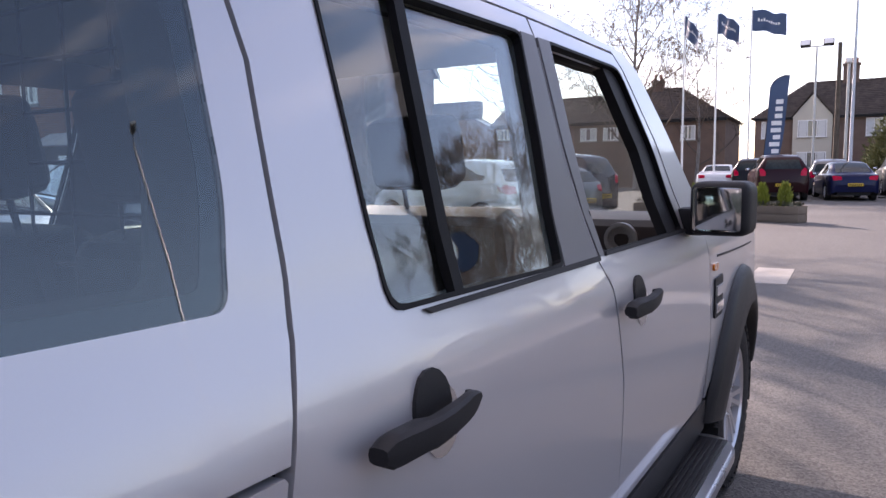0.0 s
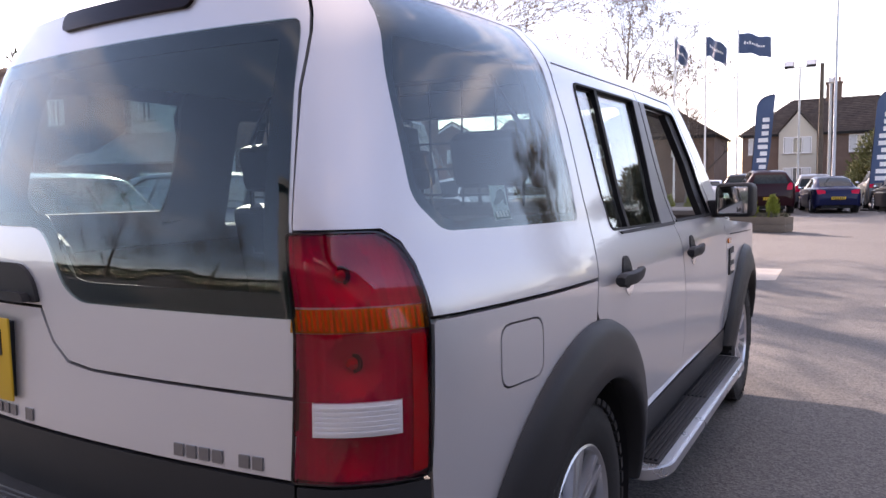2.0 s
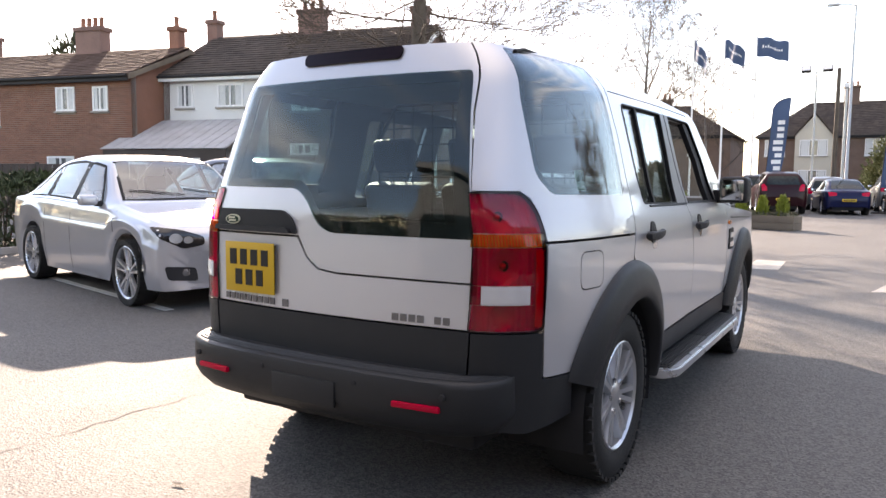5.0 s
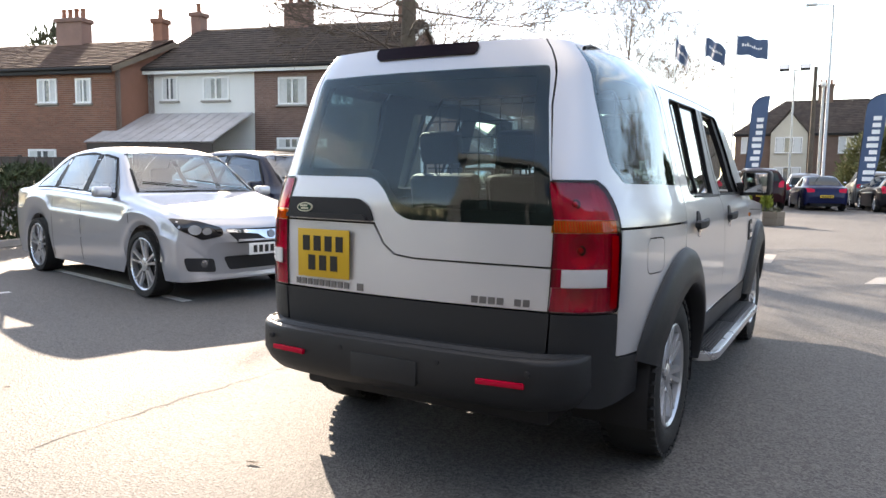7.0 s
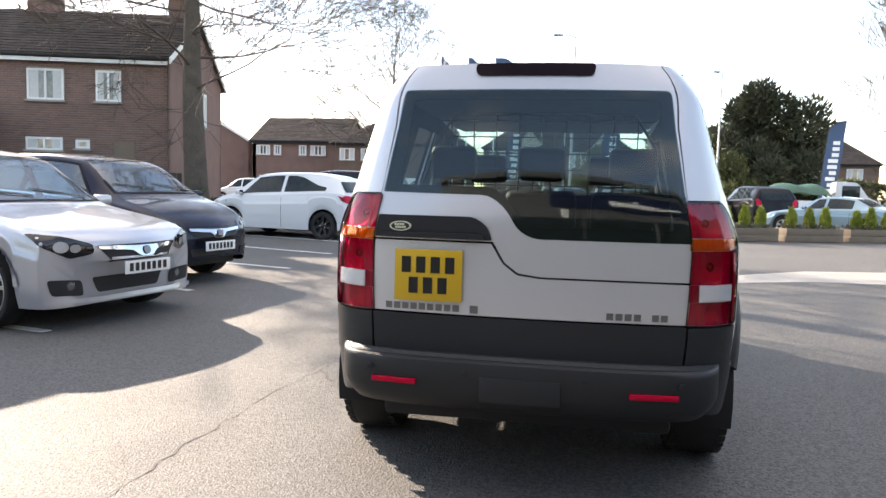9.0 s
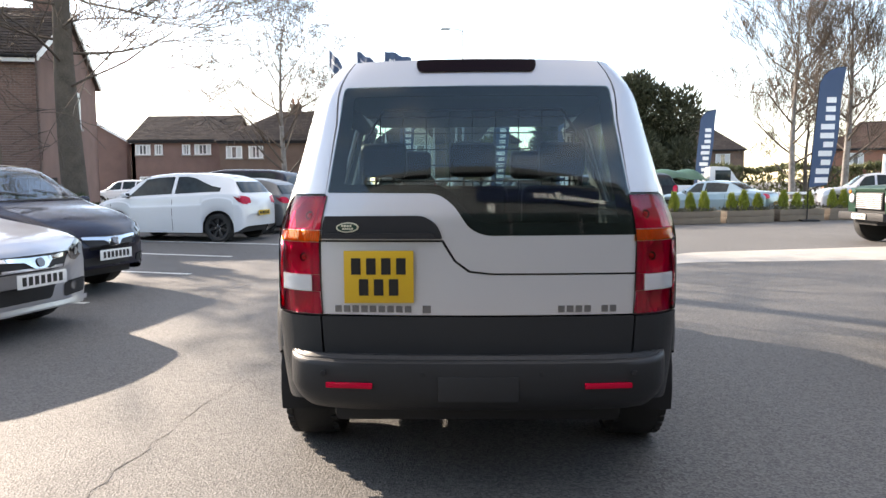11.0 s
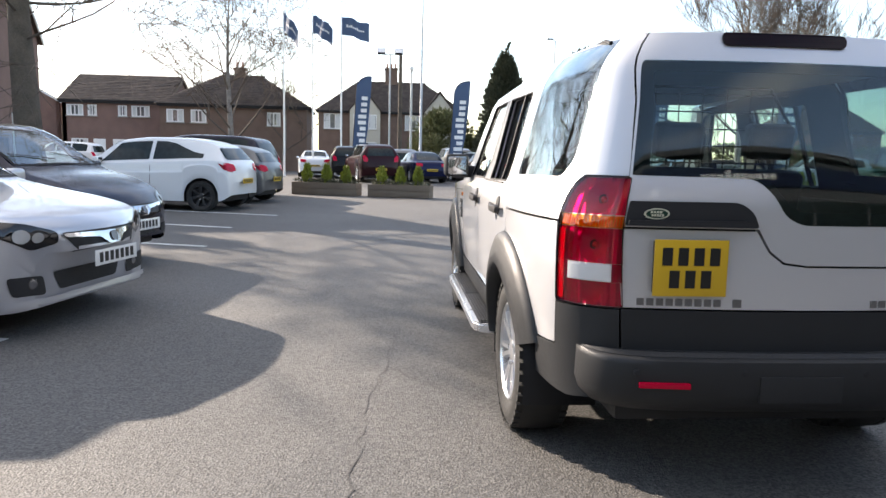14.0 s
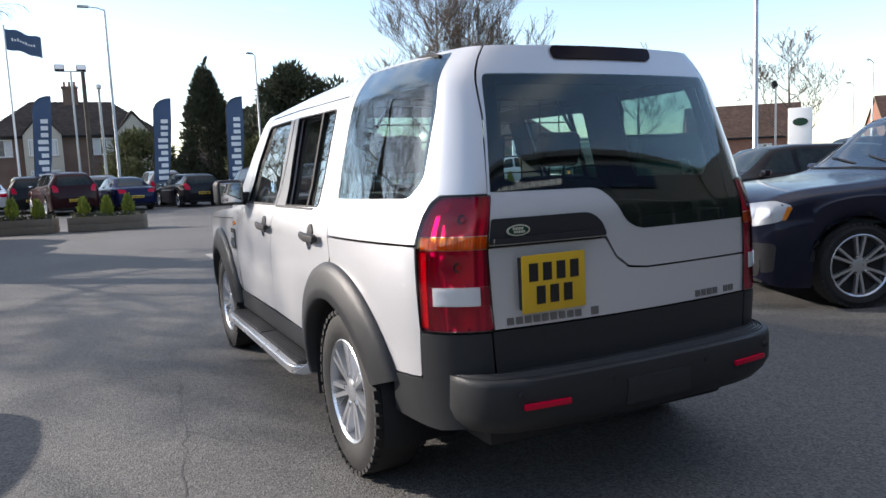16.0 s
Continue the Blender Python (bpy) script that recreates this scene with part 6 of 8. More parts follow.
def cut_opening(bm, outline, axis, toward=1):
    """Takes the skin inside the outline away, with clean edges."""
    def flat(p):
        return (p.y, p.z) if axis == "x" else ((p.x, p.y) if axis == "z" else (p.x, p.z))

    def faces_here():
        for f in bm.faces:
            c = f.calc_center_median()
            if (axis == "x" and c.x * toward < 0.2) or (axis == "z" and c.z < 0.8) or (axis == "y" and c.y * toward < 0):
                continue
            yield f, Vector(flat(c))
    n = len(outline)
    for i in range(n):
        a, b = Vector(outline[i]), Vector(outline[(i + 1) % n])
        d = b - a
        if d.length < 1e-4:
            continue
        geom = []
        for f, c in faces_here():
            k = min(1.0, max(0.0, (c - a).dot(d) / d.length_squared))
            if (a + d * k - c).length < 0.13:
                geom.append(f)
        no = Vector((-d.y, d.x)).normalized()
        co, no = {"x": ((0, a.x, a.y), (0, no.x, no.y)), "z": ((a.x, a.y, 0), (no.x, no.y, 0)), "y": ((a.x, 0, a.y), (no.x, 0, no.y))}[axis]
        geom = geom + list({e for f in geom for e in f.edges}) + list({v for f in geom for v in f.verts})
        bmesh.ops.bisect_plane(bm, geom=geom, plane_co=co, plane_no=no, dist=1e-5)

    def inside(p):
        odd = False
        for i in range(n):
            (x0, y0), (x1, y1) = outline[i - 1][:2], outline[i][:2]
            if (y0 > p[1]) != (y1 > p[1]) and p[0] < (x1 - x0) * (p[1] - y0) / (y1 - y0) + x0:
                odd = not odd
        return odd
    bmesh.ops.delete(bm, geom=[f for f, c in faces_here() if inside(c)], context="FACES")


def grown(outline, k):
    """The outline moved outwards by k metres, corner by corner."""
    c = [(Vector(outline[(i + 1) % len(outline)]) - Vector(outline[i - 1])).normalized() for i in range(len(outline))]
    area = sum(outline[i - 1][0] * outline[i][1] - outline[i][0] * outline[i - 1][1] for i in range(len(outline)))
    g = k if area > 0 else -k
    return [(p[0] + d.y * g, p[1] - d.x * g) for p, d in zip(outline, c)]


def band(tree, outline, k_out, k_in, axis, out=0.005, toward=1):
    """A narrow strip along a closed outline, laid on a body."""
    bm = bmesh.new()
    rows = []
    for a, b in zip(grown(outline, k_out), grown(outline, -k_in)):
        pair = []
        for p in (a, b):
            o, d = (Vector((toward * 3, p[0], p[1])), Vector((-toward, 0, 0))) if axis == "x" else (Vector((p[0], p[1], 4)), Vector((0, 0, -1)))
            hit, nrm, _, _ = tree.ray_cast(o, d)
            pair.append(bm.verts.new(hit + (nrm if nrm.dot(d) < 0 else -nrm) * out) if hit else None)
        rows.append(pair)
    for i in range(len(rows)):
        q = rows[i - 1] + rows[i][::-1]
        if all(q):
            bm.faces.new(q)
    bmesh.ops.recalc_face_normals(bm, faces=bm.faces)
    return bm


def side_z(spec, share, f):
    """Height at the share f between belt and top."""
    st = np.array(spec["st"], float)
    b, t = eased(st[:, 0], st[:, 1], [share])[0], eased(st[:, 0], st[:, 2], [share])[0]
    return mixed(b, t, f)


def make_car(kind, mat, m, label, name="car", detail=1, wheel_mat=None, spokes=5, plates=True, style="one", scale=1.0, tint=None, front=True, group="", rim=0.70, bezel=None):
    spec = SHAPES[kind]
    L, wb, ax, r = spec["L"], spec["wb"], spec["ax"], spec["r"]
    car = thing(name, m @ Matrix.Scale(scale, 4), label, "car", group)
    bm = car_shell(spec)
    tree = BVHTree.FromBMesh(bm)
    clear = detail > 1
    Y = lambda share: L / 2 - share * L
    st = spec["st"]
    a0, a1 = st[5][0], st[6][0]                       # foot and head of the windscreen
    rear_top = {"hatch": 0.70, "small": 0.885, "tall": 0.92, "mpv": 0.92, "saloon": 0.68, "estate": 0.93, "suv": 0.92}[kind]
    rear_low = {"hatch": 0.895, "small": 0.952, "tall": 0.968, "mpv": 0.968, "saloon": 0.815, "estate": 0.972, "suv": 0.968}[kind]
    glass = SCREEN_GLASS if clear else CAR_GLASS
    openings = []
    # side windows, split by pillars
    def up(s, f):
        return (Y(s), side_z(spec, s, f))
    cuts = {"small": (mixed(a0, a1, 0.35), 0.565, rear_top - 0.03), "hatch": (mixed(a0, a1, 0.30), 0.495, 0.668, 0.800)}.get(kind, (mixed(a0, a1, 0.35), 0.50, 0.69 if kind != "saloon" else 0.68, rear_top - 0.02))
    for sg in (1, -1):
        for i in range(len(cuts) - 1):
            s0, s1 = cuts[i] + 0.010, cuts[i + 1] - 0.010
            n = 5
            ov = [up(mixed(s0, s1, k / n), 0.07) for k in range(n + 1)]
            if i == 0:
                s0t = mixed(a0, a1, 0.95)
                ovt = [up(mixed(s1, s0t, k / n), 0.84) for k in range(n + 1)]
            elif kind in ("small", "hatch") and i == len(cuts) - 2:      # the last pane tapers
                ovt = [up(mixed(s1, s0, k / n), mixed(0.30, 0.84, smoothstep(0, 0.8, k / n) if kind == "small" else k / n)) for k in range(n + 1)]
            else:
                ovt = [up(mixed(s1, s0, k / n), 0.84) for k in range(n + 1)]
            pane = part("side_window", laid(tree, ov + ovt, "x", 0.002 if clear else 0.004, 0.15, 0.12, toward=sg), glass, car, "dark glass")
            if clear:
                pane.visible_shadow = False
                openings.append((grown(ov + ovt, -0.004), "x", sg))
                part("window_surround", band(tree, ov + ovt, 0.016, 0.010, "x", 0.005, sg), WINDOW_TRIM, car)
        if detail > 1:
            for c in cuts[1:-1]:
                part("window_pillar", laid(tree, [up(c - 0.010, 0.06), up(c + 0.010, 0.06), up(c + 0.010, 0.85), up(c - 0.010, 0.85)], "x", 0.003, 0.2, 0.2, toward=sg), TRIM, car)
            ends = [mixed(cuts[0] + 0.01, cuts[-1], k / 8) for k in range(9)]
            part("window_trim", laid(tree, [up(s, 0.0) for s in ends] + [up(s, 0.045) for s in reversed(ends)], "x", 0.008, 0.3, 0.2, toward=sg), CHROME, car, "bright window trim")
        if detail:
            for s in cuts[1:-1] + (mixed(a0, a1, -0.2),):
                y, zt = Y(s), side_z(spec, s, 0.0)
                part("door_gap", laid(tree, [(y, 0.24), (y + 0.012, 0.24), (y + 0.012, zt), (y, zt)], "x", 0.002, 0.2, 0.1, toward=sg), BLACK_INK, car)
            for s in cuts[1:len(cuts) - 1]:
                y, zt = Y(s - 0.03), side_z(spec, s, 0) - 0.11
                part("door_handle", laid(tree, [(y - 0.08, zt), (y + 0.08, zt), (y + 0.08, zt + 0.03), (y - 0.08, zt + 0.03)], "x", 0.022, 0.2, 0.2, toward=sg), mat, car)
            yy = [Y(s) for s in (0.30, 0.62)]
            part("rubbing_strip", laid(tree, [(yy[1], 0.50), (yy[0], 0.50), (yy[0], 0.54), (yy[1], 0.54)], "x", 0.012, 0.3, 0.2, toward=sg), mat, car)
        # sill
        part("sill_trim", laid(tree, [(Y((ax + r + 0.08) / L), 0.205), (Y((ax + wb - r - 0.08) / L), 0.205), (Y((ax + wb - r - 0.08) / L), 0.255), (Y((ax + r + 0.08) / L), 0.255)], "x", 0.012, 0.3, 0.2, toward=sg), mat if kind not in ("suv", "tall") else TRIM, car)
        # lips round the wheel openings
        for c in (ax, ax + wb):
            yc = L / 2 - c
            arc = [radians(a) for a in range(8, 173, 12)]
            lip = [(yc + (r + 0.058) * math.cos(a), r + (r + 0.058) * math.sin(a)) for a in arc] + [(yc + (r + 0.105) * math.cos(a), r + (r + 0.105) * math.sin(a)) for a in reversed(arc)]
            part("arch_lip", laid(tree, lip, "x", 0.014, 0.2, 0.2, toward=sg), mat if kind not in ("suv", "tall") else TRIM, car)
        # mirror
        ym, zm = Y(mixed(a0, a1, 0.42)), side_z(spec, a0, 0.0) + 0.07
        hw = st[6][3] * 0.97
        mi = part("door_mirror", boxed(-0.085, 0.095, -0.05, 0.07, -0.05, 0.062, 0.045, seg=4), mat, car, m=Matrix.Translation((sg * (hw + 0.09), ym, zm)))
        part("mirror_foot", boxed(-sg * 0.10 - 0.04, -sg * 0.10 + 0.04, -0.02, 0.05, -0.06, 0.0, 0.012), TRIM, mi)
        part("mirror_glass", boxed(-0.065, 0.075, -0.056, -0.048, -0.036, 0.046, 0.01), CHROME, mi)
        # lamps
        if front:
            zl = st[2][1]
            lo = rounded([(sg * 0.45, zl - 0.12), (sg * 0.62, zl - 0.16), (sg * 0.82, zl - 0.06), (sg * 0.85, zl + 0.045), (sg * 0.66, zl + 0.02), (sg * 0.46, zl - 0.045)], 0.03, 2)
            if kind == "tall":
                lo = rounded([(sg * 0.54, zl - 0.17), (sg * 0.72, zl - 0.19), (sg * 0.88, zl - 0.15), (sg * 0.905, zl + 0.0), (sg * 0.80, zl + 0.03), (sg * 0.55, zl + 0.0)], 0.03, 2)
            hl = part("headlight", laid(tree, lo, "y", 0.006, 0.06, 0.05, toward=1), (bezel or GLOSS_BLACK) if detail > 1 else CLEAR_LENS, car, "clear headlight")
            if detail > 1:
                for cx, cz, rr in (((0.64, zl - 0.08, 0.065), (0.78, zl - 0.075, 0.055)) if bezel else ((0.59, zl - 0.075, 0.040), (0.69, zl - 0.062, 0.055))):
                    part("lamp", laid(tree, [(sg * cx + rr * math.cos(t), cz + rr * 0.8 * math.sin(t)) for t in [2 * math.pi * k / 14 for k in range(14)]], "y", 0.012, 0.1, 0.1, toward=1), STEEL if not bezel else CLEAR_LENS, hl)
                if bezel:
                    part("corner_indicator", laid(tree, rounded([(sg * 0.882, zl - 0.135), (sg * 0.893, zl - 0.13), (sg * 0.903, zl - 0.025), (sg * 0.888, zl - 0.015)], 0.005, 2), "y", 0.012, 0.05, 0.05, toward=1), AMBER, hl)
        zr = side_z(spec, rear_low, 0.0)
        if kind in ("estate", "suv", "tall", "mpv"):
            ro = [(sg * 0.60, zr - 0.22), (sg * 0.80, zr - 0.22), (sg * 0.83, zr + 0.02), (sg * 0.74, zr + 0.08), (sg * 0.62, zr - 0.04)]
        else:
            ro = [(sg * 0.46, zr - 0.20), (sg * 0.74, zr - 0.22), (sg * 0.78, zr - 0.04), (sg * 0.62, zr - 0.05), (sg * 0.46, zr - 0.08)]
        part("tail_light", laid(tree, rounded(ro, 0.03, 2), "y", 0.008, 0.05, 0.05, toward=-1), RED_LENS, car, "red tail light")
        if kind == "small":
            part("tail_light", laid(tree, rounded([(Y(0.925), 0.99), (Y(0.968), 0.93), (Y(0.982), 0.80), (Y(0.950), 0.87)], 0.02, 2), "x", 0.008, 0.05, 0.05, toward=sg), RED_DEEP, car, "red tail light wrapped round the corner")
    # screens
    def plan(s, f):
        w = eased([q[0] for q in st], [q[4] for q in st], [s])[0]
        return (f * w, Y(s))
    b0, b1 = mixed(a0, a1, 0.06), mixed(a0, a1, 0.93)
    ws = [plan(b0, f) for f in (-0.98, -0.5, 0, 0.5, 0.98)] + [plan(b1, f) for f in (0.90, 0.45, 0, -0.45, -0.90)]
    ws[1:4] = [(x, y + 0.03) for x, y in ws[1:4]]
    pane = part("windscreen", laid(tree, ws, "z", 0.003 if clear else 0.005, 0.15, 0.1), glass, car, "dark glass windscreen")
    if clear:
        pane.visible_shadow = False
        openings.append((grown(ws, -0.006), "z", 1))
        part("screen_surround", band(tree, ws, 0.012, 0.022, "z", 0.006), WINDOW_TRIM, car)
        for sg, x0 in ((1, 0.02), (-1, -0.58)):
            y0 = Y(b0) - 0.05
            part("wiper", laid(tree, [(x0, y0), (x0 + 0.56, y0 - 0.10), (x0 + 0.56, y0 - 0.085), (x0, y0 + 0.02)], "z", 0.014, 0.2, 0.2), TRIM, car)
    r0, r1 = rear_top + 0.012, mixed(rear_top, rear_low, 0.92)
    if kind in ("hatch", "saloon"):
        rw = [plan(r0, f) for f in (-0.88, 0, 0.88)] + [plan(r1, f) for f in (0.92, 0, -0.92)]
        pane = part("rear_window", laid(tree, rw, "z", 0.005, 0.15, 0.1), glass, car, "dark glass")
        if clear:
            pane.visible_shadow = False
            openings.append((grown(rw, -0.01), "z", 1))
    else:
        za, zb = side_z(spec, rear_top, 0.78), side_z(spec, rear_low, 0.30)
        part("rear_window", laid(tree, rounded([(-0.55, za), (0.55, za), (0.64, zb), (-0.64, zb)], 0.05, 3), "y", 0.006, 0.12, 0.08, toward=-1), CAR_GLASS, car, "dark glass")
    for op in openings:
        cut_opening(bm, *op)
    part("body", bm, mat, car, smooth=40)
    if clear:          # what shows through the glass
        ye = Y(a0)
        part("dashboard", boxed(-0.62, 0.62, ye - 0.62, ye - 0.10, 0.62, side_z(spec, a0, 0.0) - 0.03, 0.06, seg=3), DASH, car)
        for x in (-0.36, 0.36):
            seat(car, x, ye - 1.42, 0.50, 0.42, 0.62, 14, 1)
        for x in (-0.38, 0.38):
            seat(car, x, ye - 2.28, 0.56, 0.44, 0.56, 16, 1)
        ring = bmesh.new()
        tube(ring, [(0.18 * math.cos(2 * math.pi * i / 20), 0, 0.18 * math.sin(2 * math.pi * i / 20)) for i in range(21)], 0.014, 6)
        part("steering_wheel", ring, LEATHER, car, m=Matrix.Translation((0.36, ye - 0.78, 0.86)) @ Matrix.Rotation(radians(-25), 4, "X"))
        part("parcel_shelf", boxed(-0.58, 0.58, Y(rear_low) + 0.12, ye - 2.32, side_z(spec, 0.7, 0.0) - 0.10, side_z(spec, 0.7, 0.0) - 0.07, 0.01), CABIN, car)
    # front end
    if front:
        zf = st[1][1]
        gm = part("grille", laid(tree, rounded([(-0.30, zf - 0.115), (0.30, zf - 0.115), (0.44, zf + 0.035), (-0.44, zf + 0.035)], 0.03, 2), "y", 0.006, 0.08, 0.05, toward=1), TRIM, car, "black grille")
        part("grille_bar", laid(tree, rounded([(-0.42, zf + 0.004), (-0.14, zf - 0.020), (-0.06, zf - 0.075), (0.06, zf - 0.075), (0.14, zf - 0.020), (0.42, zf + 0.004), (0.43, zf + 0.030), (0.10, zf + 0.016), (-0.10, zf + 0.016), (-0.43, zf + 0.030)], 0.01, 2), "y", 0.02, 0.05, 0.1, toward=1), CHROME, gm)
        part("badge", laid(tree, [(0.038 * math.cos(t), zf - 0.028 + 0.036 * math.sin(t)) for t in [2 * math.pi * k / 16 for k in range(16)]], "y", 0.030, 0.2, 0.2, toward=1), BADGE_GREY, gm, "plain round badge")
        part("lower_grille", laid(tree, rounded([(-0.34, 0.29), (0.34, 0.29), (0.40, 0.42), (-0.40, 0.42)], 0.03, 2), "y", 0.005, 0.1, 0.06, toward=1), TRIM, car)
        part("splitter_lip", laid(tree, rounded([(-0.80, 0.225), (0.80, 0.225), (0.82, 0.265), (-0.82, 0.265)], 0.01, 2), "y", 0.022, 0.08, 0.05, toward=1), mat, car)
        if kind == "tall":
            part("lower_bumper", laid(tree, rounded([(-0.86, 0.34), (0.86, 0.34), (0.88, 0.60), (-0.88, 0.60)], 0.04, 2), "y", 0.004, 0.08, 0.06, toward=1), TRIM, car, "dark grey lower bumper")
        for sg in (1, -1):
            fo = part("fog_recess", laid(tree, rounded([(sg * 0.48, 0.28), (sg * 0.76, 0.30), (sg * 0.79, 0.43), (sg * 0.50, 0.41)], 0.03, 2), "y", 0.005, 0.06, 0.06, toward=1), TRIM, car)
            part("fog_light", laid(tree, [(sg * 0.60 + 0.035 * math.cos(t), 0.365 + 0.035 * math.sin(t)) for t in [2 * math.pi * k / 12 for k in range(12)]], "y", 0.010, 0.2, 0.2, toward=1), BADGE_GREY, fo)
    if plates:
        if front:
            number_plate(car, Matrix.Translation((0, L / 2 + 0.012, 0.50 if kind == "hatch" else 0.45)) @ Matrix.Rotation(math.pi, 4, "Z"), 0.52, 0.111, WHITE_PLATE, (7,), "white number plate")
        number_plate(car, Matrix.Translation((0, -L / 2 - 0.004, 0.62)), 0.52, 0.111, YELLOW_PLATE, (7,), "yellow number plate")
    # underside and wheels
    part("underbody", boxed(-0.58, 0.58, -L / 2 + 0.25, L / 2 - 0.25, 0.20, 0.70, 0.02), TRIM, car)
    first = None
    for sg in (1, -1):
        for c in (ax, ax + wb):
            hw = eased([q[0] for q in st], [q[3] for q in st], [c / L])[0]
            mm = Matrix.Translation((sg * (hw - 0.115), Y(c / L), r)) @ (Matrix.Identity(4) if sg > 0 else Matrix.Rotation(math.pi, 4, "Z"))
            if first is None:
                first = alloy_wheel(car, mm, r, r * rim, 0.215, spokes, wheel_mat or ALLOY, style)
            else:
                w = copy_thing(first, mm)
                w.parent = car
    return car


def facing(x, y, dx, dy, z=0.0):
    """A pose whose +y points along (dx, dy)."""
    return Matrix.Translation((x, y, z)) @ Matrix.Rotation(math.atan2(-dx, dy), 4, "Z")

# ---------------------------------------------------------------- trees and planting
def limbs(start, heading, length, radius, depth, rnd, out, spread=0.55, shrink=0.72, up=0.12, droop=0.0, kids=3, bend=0.16, seg=4, gnarl=1.0):
    pts, rad = [Vector(start)], [radius]
    d = Vector(heading).normalized()
    for i in range(seg):
        d = (d + Vector((rnd.uniform(-1, 1), rnd.uniform(-1, 1), rnd.uniform(-1, 1))) * bend * gnarl + Vector((0, 0, up - droop))).normalized()
        pts.append(pts[-1] + d * (length / seg))
        rad.append(radius * (1 - 0.55 * (i + 1) / seg))
    out.append((pts, rad))
    if depth <= 0:
        return
    n = kids if isinstance(kids, int) else kids[0]
    for k in range(n):
        f = rnd.uniform(0.35, 1.0) if k else 1.0
        i = min(seg, max(1, int(round(f * seg))))
        base = pts[i]
        side = Vector((rnd.uniform(-1, 1), rnd.uniform(-1, 1), rnd.uniform(-0.3, 0.8))).normalized()
        nd = (d * (1 - spread) + side * spread).normalized()
        limbs(base, nd, length * shrink * rnd.uniform(0.75, 1.15), max(0.004, rad[i] * 0.68), depth - 1, rnd, out, spread, shrink, up, droop * 1.6, kids, bend, seg, gnarl)


def mesh_of(lines, thin):
    """One mesh out of tapered tubes: thick ones with six sides, thin ones with three."""
    verts, faces = [], []
    for pts, rad in lines:
        sides = 7 if rad[0] > 0.05 else (4 if rad[0] > 0.015 else 3)
        base = len(verts)
        for i, p in enumerate(pts):
            d = (pts[min(i + 1, len(pts) - 1)] - pts[max(i - 1, 0)]).normalized()
            a = d.cross(Vector((0.31, 0.17, 0.93)))
            a = a.normalized() if a.length > 1e-6 else Vector((1, 0, 0))
            b = d.cross(a)
            r = max(rad[i], thin)
            for k in range(sides):
                t = 2 * math.pi * k / sides
                verts.append(p + a * (math.cos(t) * r) + b * (math.sin(t) * r))
        for i in range(len(pts) - 1):
            for k in range(sides):
                q = base + i * sides
                faces.append((q + k, q + (k + 1) % sides, q + sides + (k + 1) % sides, q + sides + k))
    return verts, faces


def bare_tree(x, y, height, trunk_r, label, seed, bark=BARK, clear=0.35, depth=5, spread=0.55, droop=0.0, kids=3, thin=0.006, lean=(0, 0), first=6, reach=0.38, up=0.10, gnarl=1.0, limb=0.75, rise=(0.25, 0.7), crown_label="bare twigs", z=0.0):
    rnd = random.Random(seed)
    t = thing("tree", Matrix.Translation((x, y, z)), label, "tree")
    lines = []
    pts, rad = [], []
    n = 10
    for i in range(n + 1):
        f = i / n
        pts.append(Vector((lean[0] * f * height + 0.10 * math.sin(f * 5 + seed), lean[1] * f * height + 0.10 * math.cos(f * 4 + seed) - 0.10, f * height * 0.86 - 0.1)))
        rad.append(trunk_r * (1.25 if i == 0 else 1.0) * (1 - 0.86 * f ** 1.2))
    v, f = mesh_of([(pts, rad)], 0.01)
    raw("trunk", v, f, bark, t, smooth=True)
    crown = []
    for k in range(first):
        q = mixed(clear, 0.97, k / max(1, first - 1))
        i = min(n - 1, int(q * n))
        p = pts[i].lerp(pts[i + 1], q * n - i)
        a = k * 2.4 + rnd.uniform(-0.5, 0.5)
        h = Vector((math.cos(a), math.sin(a), rnd.uniform(*rise)))
        limbs(p, h, height * reach * (1.15 - 0.6 * q) * rnd.uniform(0.8, 1.1), trunk_r * (0.55 - 0.35 * q) * limb, depth - 1, rnd, crown, spread, 0.70, up, droop, kids, 0.17, 4, gnarl)
    limbs(pts[-1], (0, 0, 1), height * 0.16, rad[-1], depth - 2, rnd, crown, spread, 0.7, up, droop, kids)
    v, f = mesh_of(crown, thin)
    raw("crown", v, f, TWIG, t, crown_label, smooth=True)
    return t


def leaf_cloud(rnd, n, place, size, mat, name, parent, label="", long=1.6, lift=0.5):
    """Many small bent leaves at the places drawn."""
    verts, faces = [], []
    for _ in range(n):
        p, out = place(rnd)
        a = (out + Vector((rnd.uniform(-1, 1), rnd.uniform(-1, 1), rnd.uniform(-1, 1))) * 0.7 + Vector((0, 0, lift))).normalized()
        b = a.cross(Vector((rnd.uniform(-1, 1), rnd.uniform(-1, 1), rnd.uniform(-1, 1)))).normalized()
        s = size * rnd.uniform(0.55, 1.3)
        i = len(verts)
        c = a.cross(b)
        verts += [p - b * s * 0.35, p + a * s * long * 0.5 + c * s * 0.12, p + b * s * 0.35, p + a * s * long]
        faces += [(i, i + 1, i + 2), (i + 1, i, i + 3), (i + 2, i + 1, i + 3)]
    return raw(name, verts, faces, mat, parent, label)


